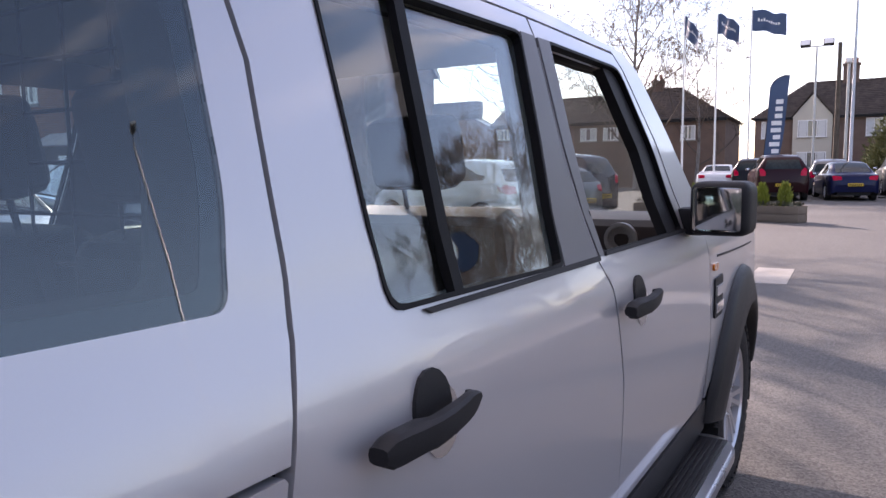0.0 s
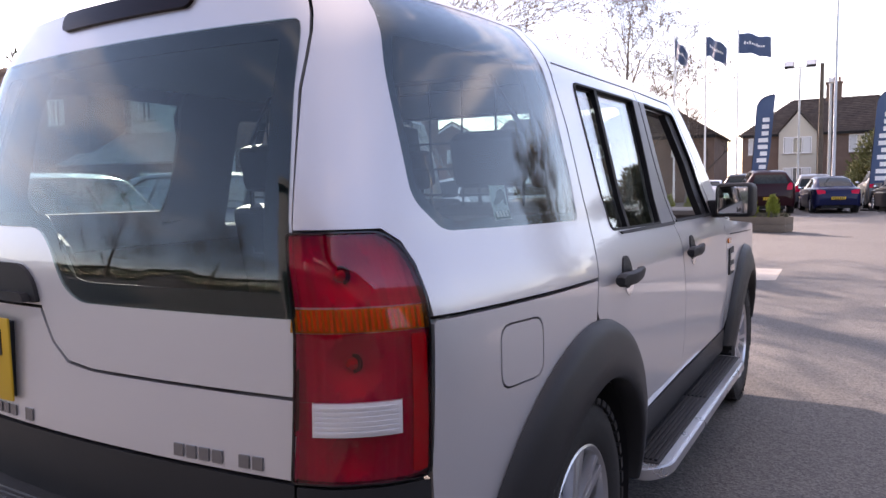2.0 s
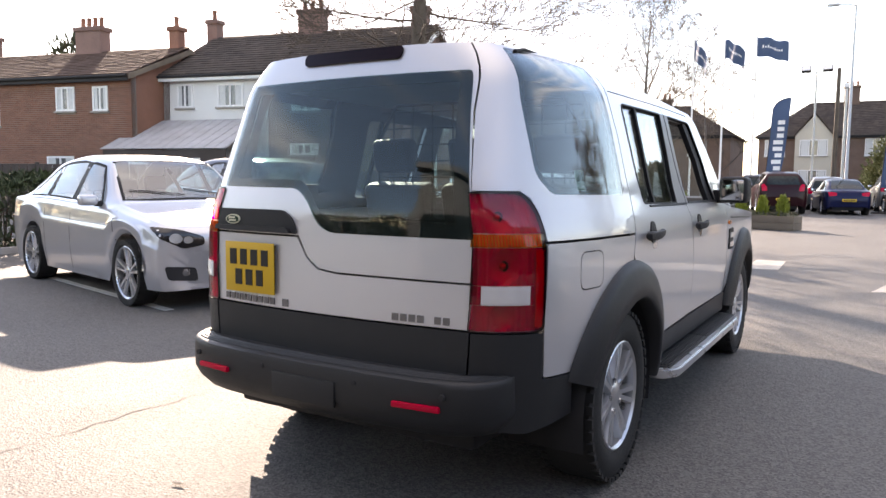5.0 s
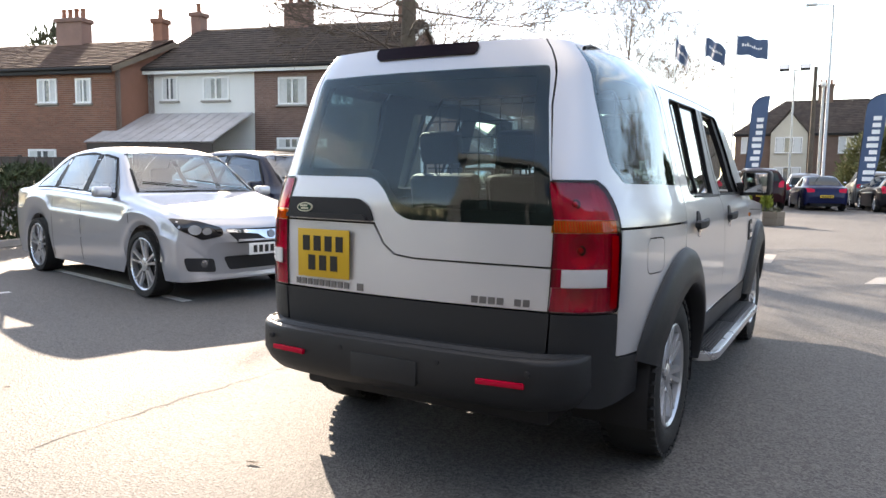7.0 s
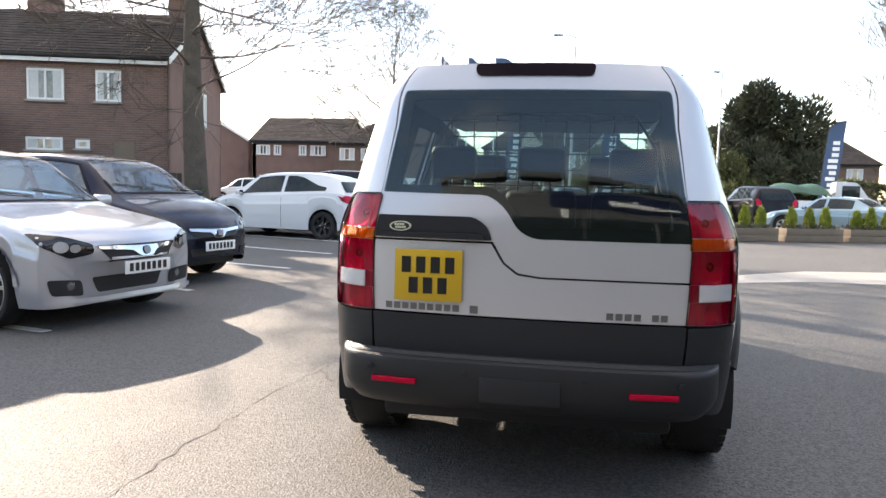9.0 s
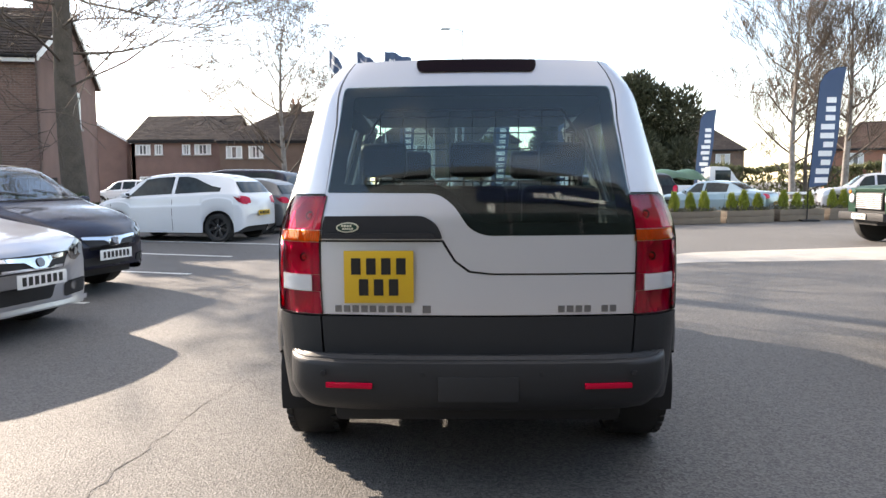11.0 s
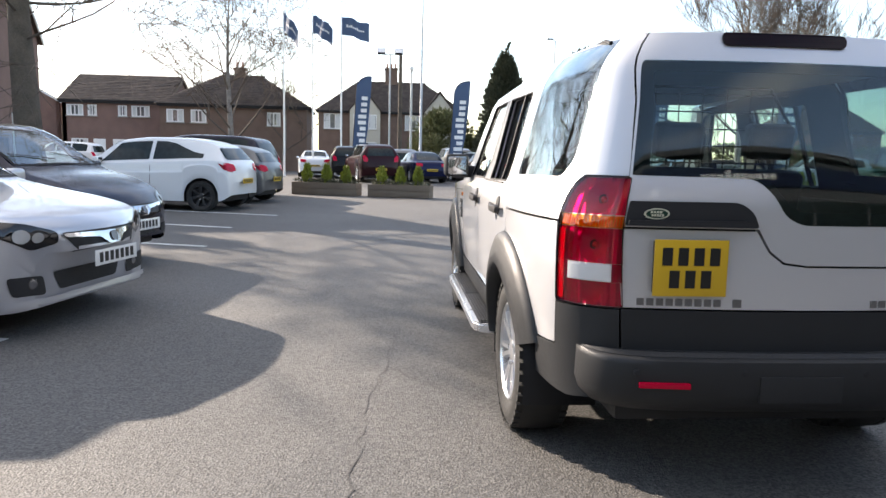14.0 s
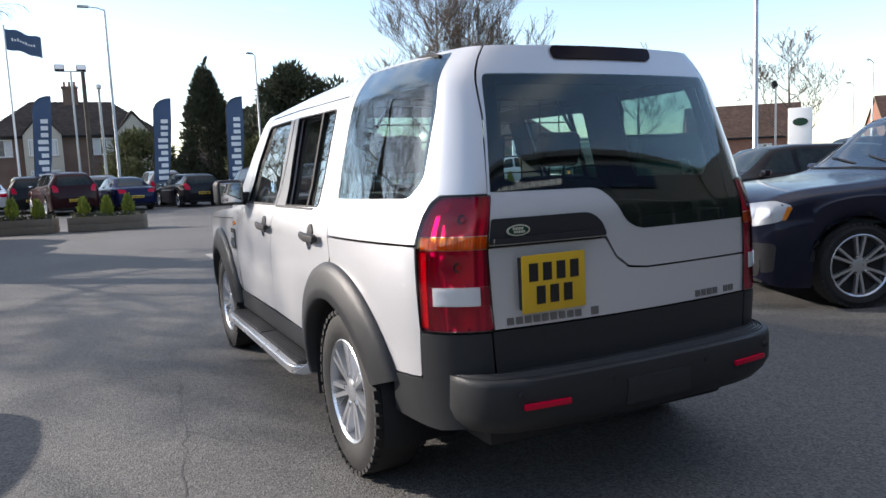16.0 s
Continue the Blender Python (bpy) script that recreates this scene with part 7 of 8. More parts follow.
def conifer(x, y, height, radius, label, seed, n=22000, size=0.22):
    t = thing("conifer", Matrix.Translation((x, y, 0)), label, "tree")
    raw("trunk", *mesh_of([([Vector((0, 0, -0.1)), Vector((0, 0, height * 0.5)), Vector((0, 0, height * 0.93))], [0.25, 0.15, 0.03])], 0.01), BARK, t)
    rnd0 = random.Random(seed)
    lobes = [(rnd0.uniform(0, 6.28), rnd0.uniform(0.05, 0.85), rnd0.uniform(0.7, 1.15)) for _ in range(60)]
    def place(r):
        a0, h, k = lobes[r.randrange(60)]
        a, f = a0 + r.gauss(0, 0.35), min(0.99, max(0.02, h + r.gauss(0, 0.05)))
        w = radius * k * (1 - f ** 1.7) * (0.55 + 0.45 * min(1, f * 6)) * mixed(0.45, 1.0, math.sqrt(r.random())) + 0.05
        o = Vector((math.cos(a), math.sin(a), 0.25))
        return Vector((o.x * w, o.y * w, f * height)), o
    leaf_cloud(random.Random(seed + 1), n, place, size, CONIFER, "crown", t, lift=0.7)
    # leaning tip
    def tip(r):
        f = r.random()
        return Vector((0.25 * f * f + r.gauss(0, 0.06), r.gauss(0, 0.06), height * (0.93 + 0.11 * f))), Vector((0.3, 0, 1))
    leaf_cloud(random.Random(seed + 2), 160, tip, size * 0.6, CONIFER, "tip", t, lift=0.9)
    return t


def evergreen(x, y, height, radius, label, seed, n=12000, size=0.38, mat=CONIFER, name="evergreen_tree", base=0.08, cat="tree"):
    t = thing(name, Matrix.Translation((x, y, 0)), label, cat)
    raw("trunk", *mesh_of([([Vector((0, 0, -0.1)), Vector((0.1, 0, height * 0.4)), Vector((0, 0, height * 0.8))], [0.05 * height, 0.03 * height, 0.02])], 0.01), BARK, t)
    r0 = random.Random(seed)
    clumps = []
    for _ in range(34):
        a, f = r0.uniform(0, 6.28), r0.uniform(base, 0.93)
        w = radius * math.sin(math.pi * min(1, (f * 0.86 + 0.16))) ** 0.6 * r0.uniform(0.25, 0.85)
        clumps.append((Vector((math.cos(a) * w, math.sin(a) * w, f * height)), r0.uniform(0.20, 0.36) * radius))
    def place(r):
        c, k = clumps[r.randrange(len(clumps))]
        o = Vector((r.gauss(0, 1), r.gauss(0, 1), r.gauss(0, 1))).normalized()
        return c + o * k * r.random() ** 0.4, o
    leaf_cloud(random.Random(seed + 1), n, place, size, mat, "crown", t, lift=0.6)
    return t


def hedge(a, b, height, depth, label, seed, n=9000, size=0.11, mat=HEDGE):
    a, b = Vector((*a, 0)), Vector((*b, 0))
    d = (b - a)
    s = Vector((-d.y, d.x, 0)).normalized()
    h = thing("hedge", Matrix.Translation(a), label, "hedge")
    lines = []
    rnd = random.Random(seed)
    for i in range(int(d.length / 0.12)):
        p = d * rnd.random() + s * rnd.uniform(-depth, depth) * 0.35
        lines.append(([p - Vector((0, 0, 0.05)), p + Vector((rnd.uniform(-.2, .2), rnd.uniform(-.2, .2), height * 0.6)), p + Vector((rnd.uniform(-.3, .3), rnd.uniform(-.3, .3), height * rnd.uniform(0.8, 1.05)))], [0.02, 0.012, 0.004]))
    tagged(raw("stems", *mesh_of(lines, 0.004), BARK, h), kind="stuff")
    def place(r):
        f = r.random()
        k = r.choice((0, 0, 1, 2))
        o = s * r.uniform(-1, 1) + Vector((0, 0, 0.3))
        z = height * (1 - 0.08 * math.sin(f * 37) - abs(r.gauss(0, 0.06))) if k == 0 else height * r.uniform(0.03, 0.95)
        w = r.uniform(-1, 1) if k == 0 else (1 if r.random() < 0.5 else -1) * r.uniform(0.75, 1.05)
        return d * f + s * (w * depth / 2) + Vector((0, 0, z)), o
    leaf_cloud(random.Random(seed + 1), n, place, size, mat, "foliage", h, lift=0.3)
    return h


# ---------------------------------------------------------------- planters
def planter(m, seed, L=1.95):
    t = thing("planter", m, "weathered timber trough planter with three small golden conifers", "planter", "planters along the drive")
    for i in range(2):
        for y0, y1 in ((-0.30, -0.255), (0.255, 0.30)):
            part("board", boxed(0, L, y0, y1, 0.01 + i * 0.195, 0.20 + i * 0.195, 0.006), TIMBER, t)
        for x0 in (0.0, L - 0.045):
            part("end_board", boxed(x0, x0 + 0.045, -0.255, 0.255, 0.01 + i * 0.195, 0.20 + i * 0.195, 0.006), TIMBER, t)
    part("soil", boxed(0.05, L - 0.05, -0.25, 0.25, 0.02, 0.35), SOIL, t, smooth=0)
    rnd = random.Random(seed)
    for k in range(3):
        cx = L * (0.20 + 0.30 * k) + rnd.uniform(-0.04, 0.04)
        hgt = 0.56 * rnd.uniform(0.9, 1.1)
        def place(r, cx=cx, hgt=hgt):
            a, f = r.uniform(0, 6.28), r.random()
            w = 0.125 * math.sin(math.pi * (0.14 + 0.86 * f) ** 0.8) * (0.6 + 0.4 * r.random()) + 0.012
            return Vector((cx + math.cos(a) * w, math.sin(a) * w, 0.35 + f * hgt)), Vector((math.cos(a), math.sin(a), 0.9))
        leaf_cloud(random.Random(seed * 7 + k), 520, place, 0.075, THUJA, "dwarf_conifer", t, "upright golden dwarf conifer", lift=1.2)
    def low(r):
        return Vector((r.uniform(0.06, L - 0.06), r.uniform(-0.23, 0.23), 0.35 + 0.12 * r.random())), Vector((r.uniform(-1, 1), r.uniform(-1, 1), 0.5))
    leaf_cloud(random.Random(seed + 50), 420, low, 0.07, BEDDING, "bedding", t)
    return t


ends = ((-4.55, 20.75), (-2.50, 20.18), (-2.14, 20.08), (-0.25, 19.58))
for i, (a, b) in enumerate(((ends[0], ends[1]), (ends[2], ends[3]))):
    d = Vector(b) - Vector(a)
    planter(along(a[0], a[1] + 0.3, d.x, d.y), 3 + i, d.length)
for i in range(5):
    planter(along(4.2 + i * 2.0, 18.9 + i * 0.80, 0.93, 0.37), 20 + i, 1.9)


# ---------------------------------------------------------------- flags, banners, lamps
def flag_pole(x, y, h, seed, turn=0.0, heavy=1.0):
    t = thing("flag_pole", Matrix.Translation((x, y, 0)), "white flag pole with a navy flag blown by the wind", "flag", "flag poles")
    part("pole", lathe([(0, 0.06), (0.3, 0.055), (h - 0.1, 0.032), (h, 0.03), (h + 0.03, 0.045), (h + 0.08, 0.04), (h + 0.1, 0.005)], 10, "z"), WHITE_METAL, t)
    part("base_plate", boxed(-0.15, 0.15, -0.15, 0.15, 0, 0.03, 0.005), STEEL, t)
    rnd = random.Random(seed)
    ph = rnd.uniform(0, 6)
    sag = rnd.uniform(0.25, 0.5) * heavy
    def cloth(u, v):
        return (u * 0.93 * math.cos(turn) , u * 0.93 * math.sin(turn) + 0.16 * math.sin(u * 5.5 + ph + 1.6 * v) * min(1, u * 2), h - 0.05 - v - sag * u ** 1.3 * 0.55 + 0.05 * math.sin(u * 7 + ph))
    bm = bmesh.new()
    rows = [[bm.verts.new(cloth(i / 14 * 1.55, j / 6 * 0.92)) for j in range(7)] for i in range(15)]
    for a, b in zip(rows, rows[1:]):
        for j in range(6):
            bm.faces.new((a[j], a[j + 1], b[j + 1], b[j]))
    fl = part("flag", bm, SIGN_BLUE, t, "navy flag", smooth=80)
    bm = bmesh.new()
    for i in range(9):
        u0, u1 = 0.28 + i * 0.115, 0.28 + i * 0.115 + 0.07
        hh = 0.14 if i in (0, 2, 5) else 0.09
        for s in (-1, 1):
            bm.faces.new([bm.verts.new(Vector(cloth(u, v)) + Vector((0, s * 0.012, 0))) for u, v in ((u0, 0.50), (u1, 0.50), (u1, 0.50 - hh), (u0, 0.50 - hh))])
    part("lettering", bm, WHITE_INK, fl, smooth=0)
    return t


flag_pole(-7.15, 37.0, 8.5, 1, -0.9, 2.2)
flag_pole(-5.65, 37.0, 8.45, 2, -0.7, 1.6)
flag_pole(-4.15, 36.9, 8.45, 5)


def feather_banner(x, y, h, seed, z0=1.1, w=0.78, turn=0.0, lean=0.06):
    t = thing("feather_banner", Matrix.Translation((x, y, 0)) @ Matrix.Rotation(turn, 4, "Z"), "navy feather banner with white vertical lettering on a pole", "banner", "feather banners")
    def edge(z):
        return lean * (z - z0)
    pole = [(edge(z0) * z / z0 if z < z0 else edge(z), 0, z) for z in (0, 0.6, z0, (z0 + h) / 2, h - 0.5)] + [(edge(h) + w * 0.12, 0, h - 0.27), (edge(h) + w * 0.35, 0, h - 0.12), (edge(h) + w * 0.65, 0, h - 0.03), (edge(h) + w * 0.97, 0, h)]
    part("pole", tubes([pole], 0.018, 6), TRIM, t)
    part("base", boxed(-0.3, 0.3, -0.3, 0.3, 0, 0.06, 0.02), TRIM, t)
    out = [(edge(z0), z0), (edge(z0) + w * 0.80, z0 + 0.10), (edge(h * 0.45) + w * 0.95, h * 0.45), (edge(h * 0.75) + w, h * 0.75), (edge(h) + w, h - 0.02), (edge(h) + w * 0.65, h - 0.03), (edge(h) + w * 0.35, h - 0.12), (edge(h) + w * 0.12, h - 0.27), (edge(h - 0.5), h - 0.52), (edge(h * 0.5), h * 0.5)]
    def wave(u, v):
        return (u, 0.05 * math.sin(v * 2.3 + seed) * (u + 0.3), v)
    part("sail", shaped(filled(out, (), 0.15, 0.2), wave, 0.004), SIGN_BLUE, t, "navy banner cloth", smooth=60)
    # lettering that reads upwards: ten characters as bars across the cloth
    rnd = random.Random(8)
    bm = bmesh.new()
    n = 10
    span = (h - z0) * 0.74
    for i in range(n):
        a = z0 + 0.16 + span * i / n
        b = a + span / n * 0.62
        tall = i in (0, 1, 3, 5, 6)
        u1 = w * 0.80
        u0 = u1 - w * (0.56 if tall else 0.40)
        for sgn in (-1, 1):
            for q0, q1, r0, r1 in ((u0, u1, a, b),):
                e = edge((a + b) / 2)
                bm.faces.new([bm.verts.new(Vector(wave(e + q, r)) + Vector((0, sgn * 0.010 - (0.002 if sgn > 0 else 0.0), 0))) for q, r in ((q0, r0), (q1, r0), (q1, r1), (q0, r1))])
    part("lettering", bm, WHITE_INK, t, "white vertical lettering as plain bars", smooth=0)
    return t


feather_banner(-3.6, 37.6, 5.45, 1)
feather_banner(1.45, 34.6, 5.05, 2)
feather_banner(4.6, 33.2, 5.0, 3, lean=0.03)
feather_banner(11.95, 35.2, 5.0, 4, lean=0.08)
feather_banner(11.35, 21.4, 5.0, 5, lean=0.07)


def flood_mast(x, y, h, turn=0.0):
    t = thing("floodlight_mast", Matrix.Translation((x, y, 0)) @ Matrix.Rotation(turn, 4, "Z"), "grey steel mast with two floodlights", "street lamp")
    part("mast", lathe([(0, 0.09), (1.0, 0.085), (1.02, 0.06), (h - 0.1, 0.045), (h, 0.045)], 10, "z"), STEEL, t)
    part("cross_arm", tubes([[(-0.55, 0, h), (0.55, 0, h)]], 0.03, 6), STEEL, t)
    for s in (-1, 1):
        fl = part("floodlight", boxed(-0.22, 0.22, -0.12, 0.10, 0.02, 0.34, 0.04, m=Matrix.Rotation(radians(-25), 4, "X")), TRIM, t, m=Matrix.Translation((s * 0.48, 0, h)))
        part("lamp_glass", boxed(-0.19, 0.19, -0.13, -0.115, 0.05, 0.31, m=Matrix.Rotation(radians(-25), 4, "X")), CLEAR_LENS, fl)
    return t


def street_lamp(x, y, h, turn=0.0, arm=0.7):
    t = thing("street_lamp", Matrix.Translation((x, y, 0)) @ Matrix.Rotation(turn, 4, "Z"), "tall grey steel street lamp", "street lamp")
    part("post", lathe([(0, 0.11), (1.4, 0.105), (1.45, 0.075), (h, 0.045)], 10, "z"), STEEL, t)
    part("arm", tubes([[(0, 0, h - 0.05), (-arm * 0.4, 0, h + 0.05), (-arm, 0, h + 0.08)]], 0.025, 6), STEEL, t)
    part("lantern", boxed(-arm - 0.45, -arm + 0.05, -0.11, 0.11, h + 0.03, h + 0.14, 0.04, seg=3), STEEL, t)
    return t


flood_mast(-1.6, 38.7, 6.75)
flood_mast(31.0, 24.3, 4.6, 0.7)
street_lamp(0.05, 36.2, 9.3)
street_lamp(9.3, 46.5, 9.0, 0.4, 0.25)
street_lamp(14.9, 12.0, 10.0, 0.5)
street_lamp(-12.3, 5.0, 7.0, 2.0)
street_lamp(49.4, 32.5, 5.9, 0.3, 0.9)
street_lamp(50.1, 31.5, 7.4, 0.3, 0.9)


def camera_mast(x, y, h):
    t = thing("camera_mast", Matrix.Translation((x, y, 0)), "grey mast with a security camera and a telegraph pole's top", "mast")
    part("mast", lathe([(0, 0.08), (h, 0.06)], 10, "z"), STEEL, t)
    part("camera_housing", boxed(-0.12, 0.12, -0.35, 0.15, h - 0.1, h + 0.12, 0.04), WHITE_METAL, t)


camera_mast(-0.35, 40.5, 6.2)
tp = thing("telegraph_pole", Matrix.Translation((-0.95, 44, 0)), "dark timber telegraph pole", "pole")
part("pole", lathe([(0, 0.15), (7.6, 0.10)], 10, "z"), BARK, tp)

# trees
bare_tree(-11.0, 17.6, 14.0, 0.37, "tall bare street tree with spreading limbs beside a brick house", 21, clear=0.34, depth=5, first=24, reach=0.27, kids=4, thin=0.008, up=-0.01, spread=0.45, limb=0.30, rise=(-0.1, 0.3))
bare_tree(-11.2, 43.0, 12.6, 0.20, "bare silver birch with hanging twigs", 33, bark=BARK_PALE, clear=0.16, depth=6, first=20, reach=0.33, droop=0.05, kids=3, thin=0.009, spread=0.42, up=0.13, gnarl=0.5, rise=(0.5, 1.2))
bare_tree(-8.6, 47.0, 8.5, 0.13, "slender bare birch before a house", 37, bark=BARK_PALE, clear=0.2, depth=5, first=9, reach=0.3, droop=0.03, thin=0.012, gnarl=0.65, rise=(0.5, 1.2))
bare_tree(18.0, 37.5, 12.3, 0.19, "tall bare roadside tree", 41, bark=BARK_PALE, clear=0.22, depth=5, first=16, reach=0.27, kids=4, thin=0.009, up=0.08, gnarl=0.6, rise=(0.35, 0.8), spread=0.45)
bare_tree(20.6, 37.0, 12.8, 0.20, "tall bare roadside tree with pale twigs", 43, bark=BARK_PALE, clear=0.22, depth=5, first=16, reach=0.26, kids=4, thin=0.009, up=0.08, gnarl=0.6, rise=(0.35, 0.8), spread=0.45)
bare_tree(21.3, 43.0, 6.8, 0.16, "broad bare tree with reddish twigs", 47, clear=0.12, depth=6, first=12, reach=0.42, thin=0.012)
bare_tree(52.0, 40.0, 9.5, 0.2, "bare tree behind parked cars", 51, clear=0.2, depth=5, first=9, reach=0.36, thin=0.016)
bare_tree(42.0, 47.0, 9.0, 0.2, "bare tree behind parked cars", 53, clear=0.2, depth=5, first=9, reach=0.36, thin=0.016)
bare_tree(-15.0, -20.0, 9.0, 0.2, "bare tree beyond the yard", 61, clear=0.2, depth=5, first=9, reach=0.36, thin=0.012)
bare_tree(-9.0, -25.0, 8.0, 0.2, "bare tree beyond the yard", 63, clear=0.2, depth=5, first=9, reach=0.36, thin=0.012)
conifer(7.2, 54.0, 9.5, 2.5, "tall dark cypress with a leaning tip", 5)
evergreen(13.1, 50.5, 8.5, 4.8, "broad dark evergreen tree with a ragged outline", 7, 30000, 0.26)
evergreen(2.6, 58.0, 4.6, 3.4, "mass of olive green shrubs before houses", 9, 12000, 0.22, SHRUB, "shrub", 0.05, "shrub")
evergreen(9.8, 47.5, 3.6, 2.6, "mass of brown green shrubs", 11, 10000, 0.21, SHRUB, "shrub", 0.05, "shrub")
evergreen(-34.0, 21.0, 9.5, 3.0, "ivy-clad tree beyond the cottage roofs", 13, 2600, 0.30, CONIFER)
hedge((-12.0, 6.6), (-10.8, -3.0), 1.25, 1.0, "clipped green boundary hedge beside parking bays", 3, 9000)
hedge((-10.8, 17.9), (-6.4, 20.6), 0.75, 0.8, "low green hedge beside parking bays", 5, 5000)
hedge((-14.0, 13.5), (-10.9, 17.4), 0.95, 0.8, "low dark hedge along a wall", 6, 5000)

hedge((-46.0, -14.0), (-4.5, -27.0), 3.6, 2.4, "tall dark hedge row closing the yard behind", 12, 14000, 0.30)
hedge((-13.0, -3.0), (-46.0, -14.0), 2.6, 1.6, "tall dark hedge beside the yard", 14, 9000, 0.28)
bare_tree(-22.0, -17.0, 10.0, 0.22, "bare tree beyond the yard", 65, clear=0.2, depth=5, first=10, reach=0.36, thin=0.012)
hedge((17.0, 60.0), (52.0, 53.0), 2.4, 1.6, "tall brown green roadside hedge before far houses", 8, 12000, 0.26, SHRUB)


def board_fence(a, b, h, label):
    a, b = Vector((*a, 0)), Vector((*b, 0))
    d = b - a
    f = thing("fence", along(a.x, a.y, d.x, d.y), label, "fence")
    n = int(d.length / 0.16)
    me = None
    for i in range(n):
        if me is None:
            first = part("board", boxed(0, 0.15, -0.012, 0.012, 0.05, h, 0.004), FENCE_WOOD, f)
            me = first
        else:
            twin(first, Matrix.Translation((i * 0.16, 0.015 * (i % 2), 0)), f)
    for i in range(int(d.length / 2.4) + 1):
        part("post", boxed(i * 2.4 - 0.05, i * 2.4 + 0.05, 0.02, 0.12, 0, h + 0.06, 0.01), FENCE_WOOD, f)
    return f


board_fence((-30.0, 9.3), (-14.4, 15.6), 1.75, "dark weathered close-boarded garden fence")
board_fence((-14.4, 15.6), (-11.9, 18.4), 1.55, "dark weathered close-boarded garden fence")


def rail_fence(a, b, label):
    a, b = Vector((*a, 0)), Vector((*b, 0))
    d = b - a
    f = thing("rail_fence", along(a.x, a.y, d.x, d.y), label, "fence")
    for z in (0.35, 0.68):
        part("rail", boxed(0, d.length, -0.02, 0.02, z, z + 0.12, 0.008), WHITE_METAL, f)
    for i in range(int(d.length / 2.2) + 1):
        part("post", boxed(i * 2.2 - 0.05, i * 2.2 + 0.05, -0.08, -0.02, 0, 0.9, 0.01), WHITE_METAL, f)


rail_fence((10.5, 31.0), (19.5, 33.5), "low white painted post and rail fence")


def pylon_sign(x, y, w, h, d, turn, label, mat=WHITE_METAL):
    t = thing("pylon_sign", Matrix.Translation((x, y, 0)) @ Matrix.Rotation(turn, 4, "Z"), label, "sign")
    part("panel", boxed(-w / 2, w / 2, -d / 2, d / 2, 0.0, h, 0.02), mat, t)
    part("badge", lathe([(-d / 2 - 0.02, 0.02), (-d / 2 - 0.02, 0.36), (-d / 2 + 0.01, 0.37)], 20, "z"), GREEN_PAINT, t, "plain oval badge", m=Matrix.Translation((0, 0, h - 0.65)) @ Matrix.Rotation(radians(-90), 4, "X") @ Matrix.Diagonal((w * 0.9, 0.5, 1, 1)))
    bm = bars(8, w * 0.6, 0.12, 0.03, 3, 0.02)
    part("lettering", bm, BLACK_INK, t, m=Matrix.Translation((-w * 0.3, -d / 2, h * 0.42)))


pylon_sign(28.3, 20.8, 1.0, 3.3, 0.35, radians(-50), "white upright dealer sign with a plain oval badge")
pylon_sign(-10.8, 46.2, 1.5, 1.9, 0.1, 0.0, "white board sign on posts before a house")
pylon_sign(21.0, 33.5, 0.8, 2.6, 0.1, 0.0, "white road sign on a post")


def lit_kerb(a, b, label):
    a, b = Vector((*a, 0)), Vector((*b, 0))
    d = b - a
    k = thing("kerb", along(a.x, a.y, d.x, d.y), label, "kerb", kind="structure")
    n = int(d.length / 0.92)
    first = None
    for i in range(n):
        if first is None:
            first = part("kerb_stone", boxed(0, 0.905, 0, 0.125, -0.05, 0.11, 0.012), CONCRETE, k)
        else:
            twin(first, Matrix.Translation((i * 0.915, 0, 0)), k)


lit_kerb((-11.6, 17.0), (-5.0, 21.4), "concrete kerb edging a planting bed")
lit_kerb((-10.0, -3.4), (-11.2, 7.0), "concrete kerb before a hedge")
ground_patch("verge", [(-10.1, -3.4), (-11.3, 7.0), (-13.5, 7.4), (-12.5, -3.4)], SOIL, "strip of bare soil under a hedge", 0.05, category="verge")
ground_patch("grass_verge", [(-11.7, 17.2), (-5.2, 21.6), (-7.0, 24.5), (-14.5, 19.5)], GRASS, "strip of worn grass beside parking bays", 0.06, category="verge")
# two flat areas paler than the asphalt round them
ground_patch("pale_patch", [(1.75, 8.0), (3.8, 9.1), (7.1, 9.4), (14, 9.8), (14, 12.6), (8.5, 11.9), (4.3, 10.8), (1.9, 8.8)], CONCRETE, "pale strip across the asphalt", 0.003, category="paving")
ground_patch("pale_slab", [(0.0, 9.7), (0.5, 9.8), (0.45, 11.2), (0.0, 11.2)], CONCRETE, "small pale patch in the asphalt", 0.003, category="paving")
crack([(-1.45, 2.9), (-1.52, 2.2), (-1.63, 1.2), (-1.68, 0.3), (-1.66, -0.8), (-1.72, -3.0)], 0.013, "dark ragged joint in the asphalt")
crack([(-1.55, 1.9), (-1.25, 1.5), (-1.1, 1.35)], 0.010, "fine dark crack in the asphalt")


# ---------------------------------------------------------------- parked cars
make_car("hatch", SILVER_BLUE, facing(-6.05, 3.67, 0.978, -0.208), "silver hatchback with sunlit bonnet parked in a bay", detail=2, spokes=5, style="pair", rim=0.80, scale=1.06)
make_car("small", NIGHT_PAINT, facing(-6.45, 6.28, 0.978, -0.208), "dark blue hatchback parked in a bay", detail=2, spokes=5, scale=1.10)
make_car("small", WHITE_PAINT, facing(-6.85, 14.75, -0.978, 0.208), "white three-door hatchback with black wheels parked in a bay", scale=1.07, detail=1, wheel_mat=DARK_ALLOY, spokes=7)
make_car("small", GREY_PAINT, facing(-6.45, 17.3, -0.978, 0.208), "grey hatchback parked behind a white hatchback")
make_car("suv", NIGHT_PAINT, facing(-7.3, 19.9, -0.978, 0.208), "dark blue off-road car parked beyond planters")
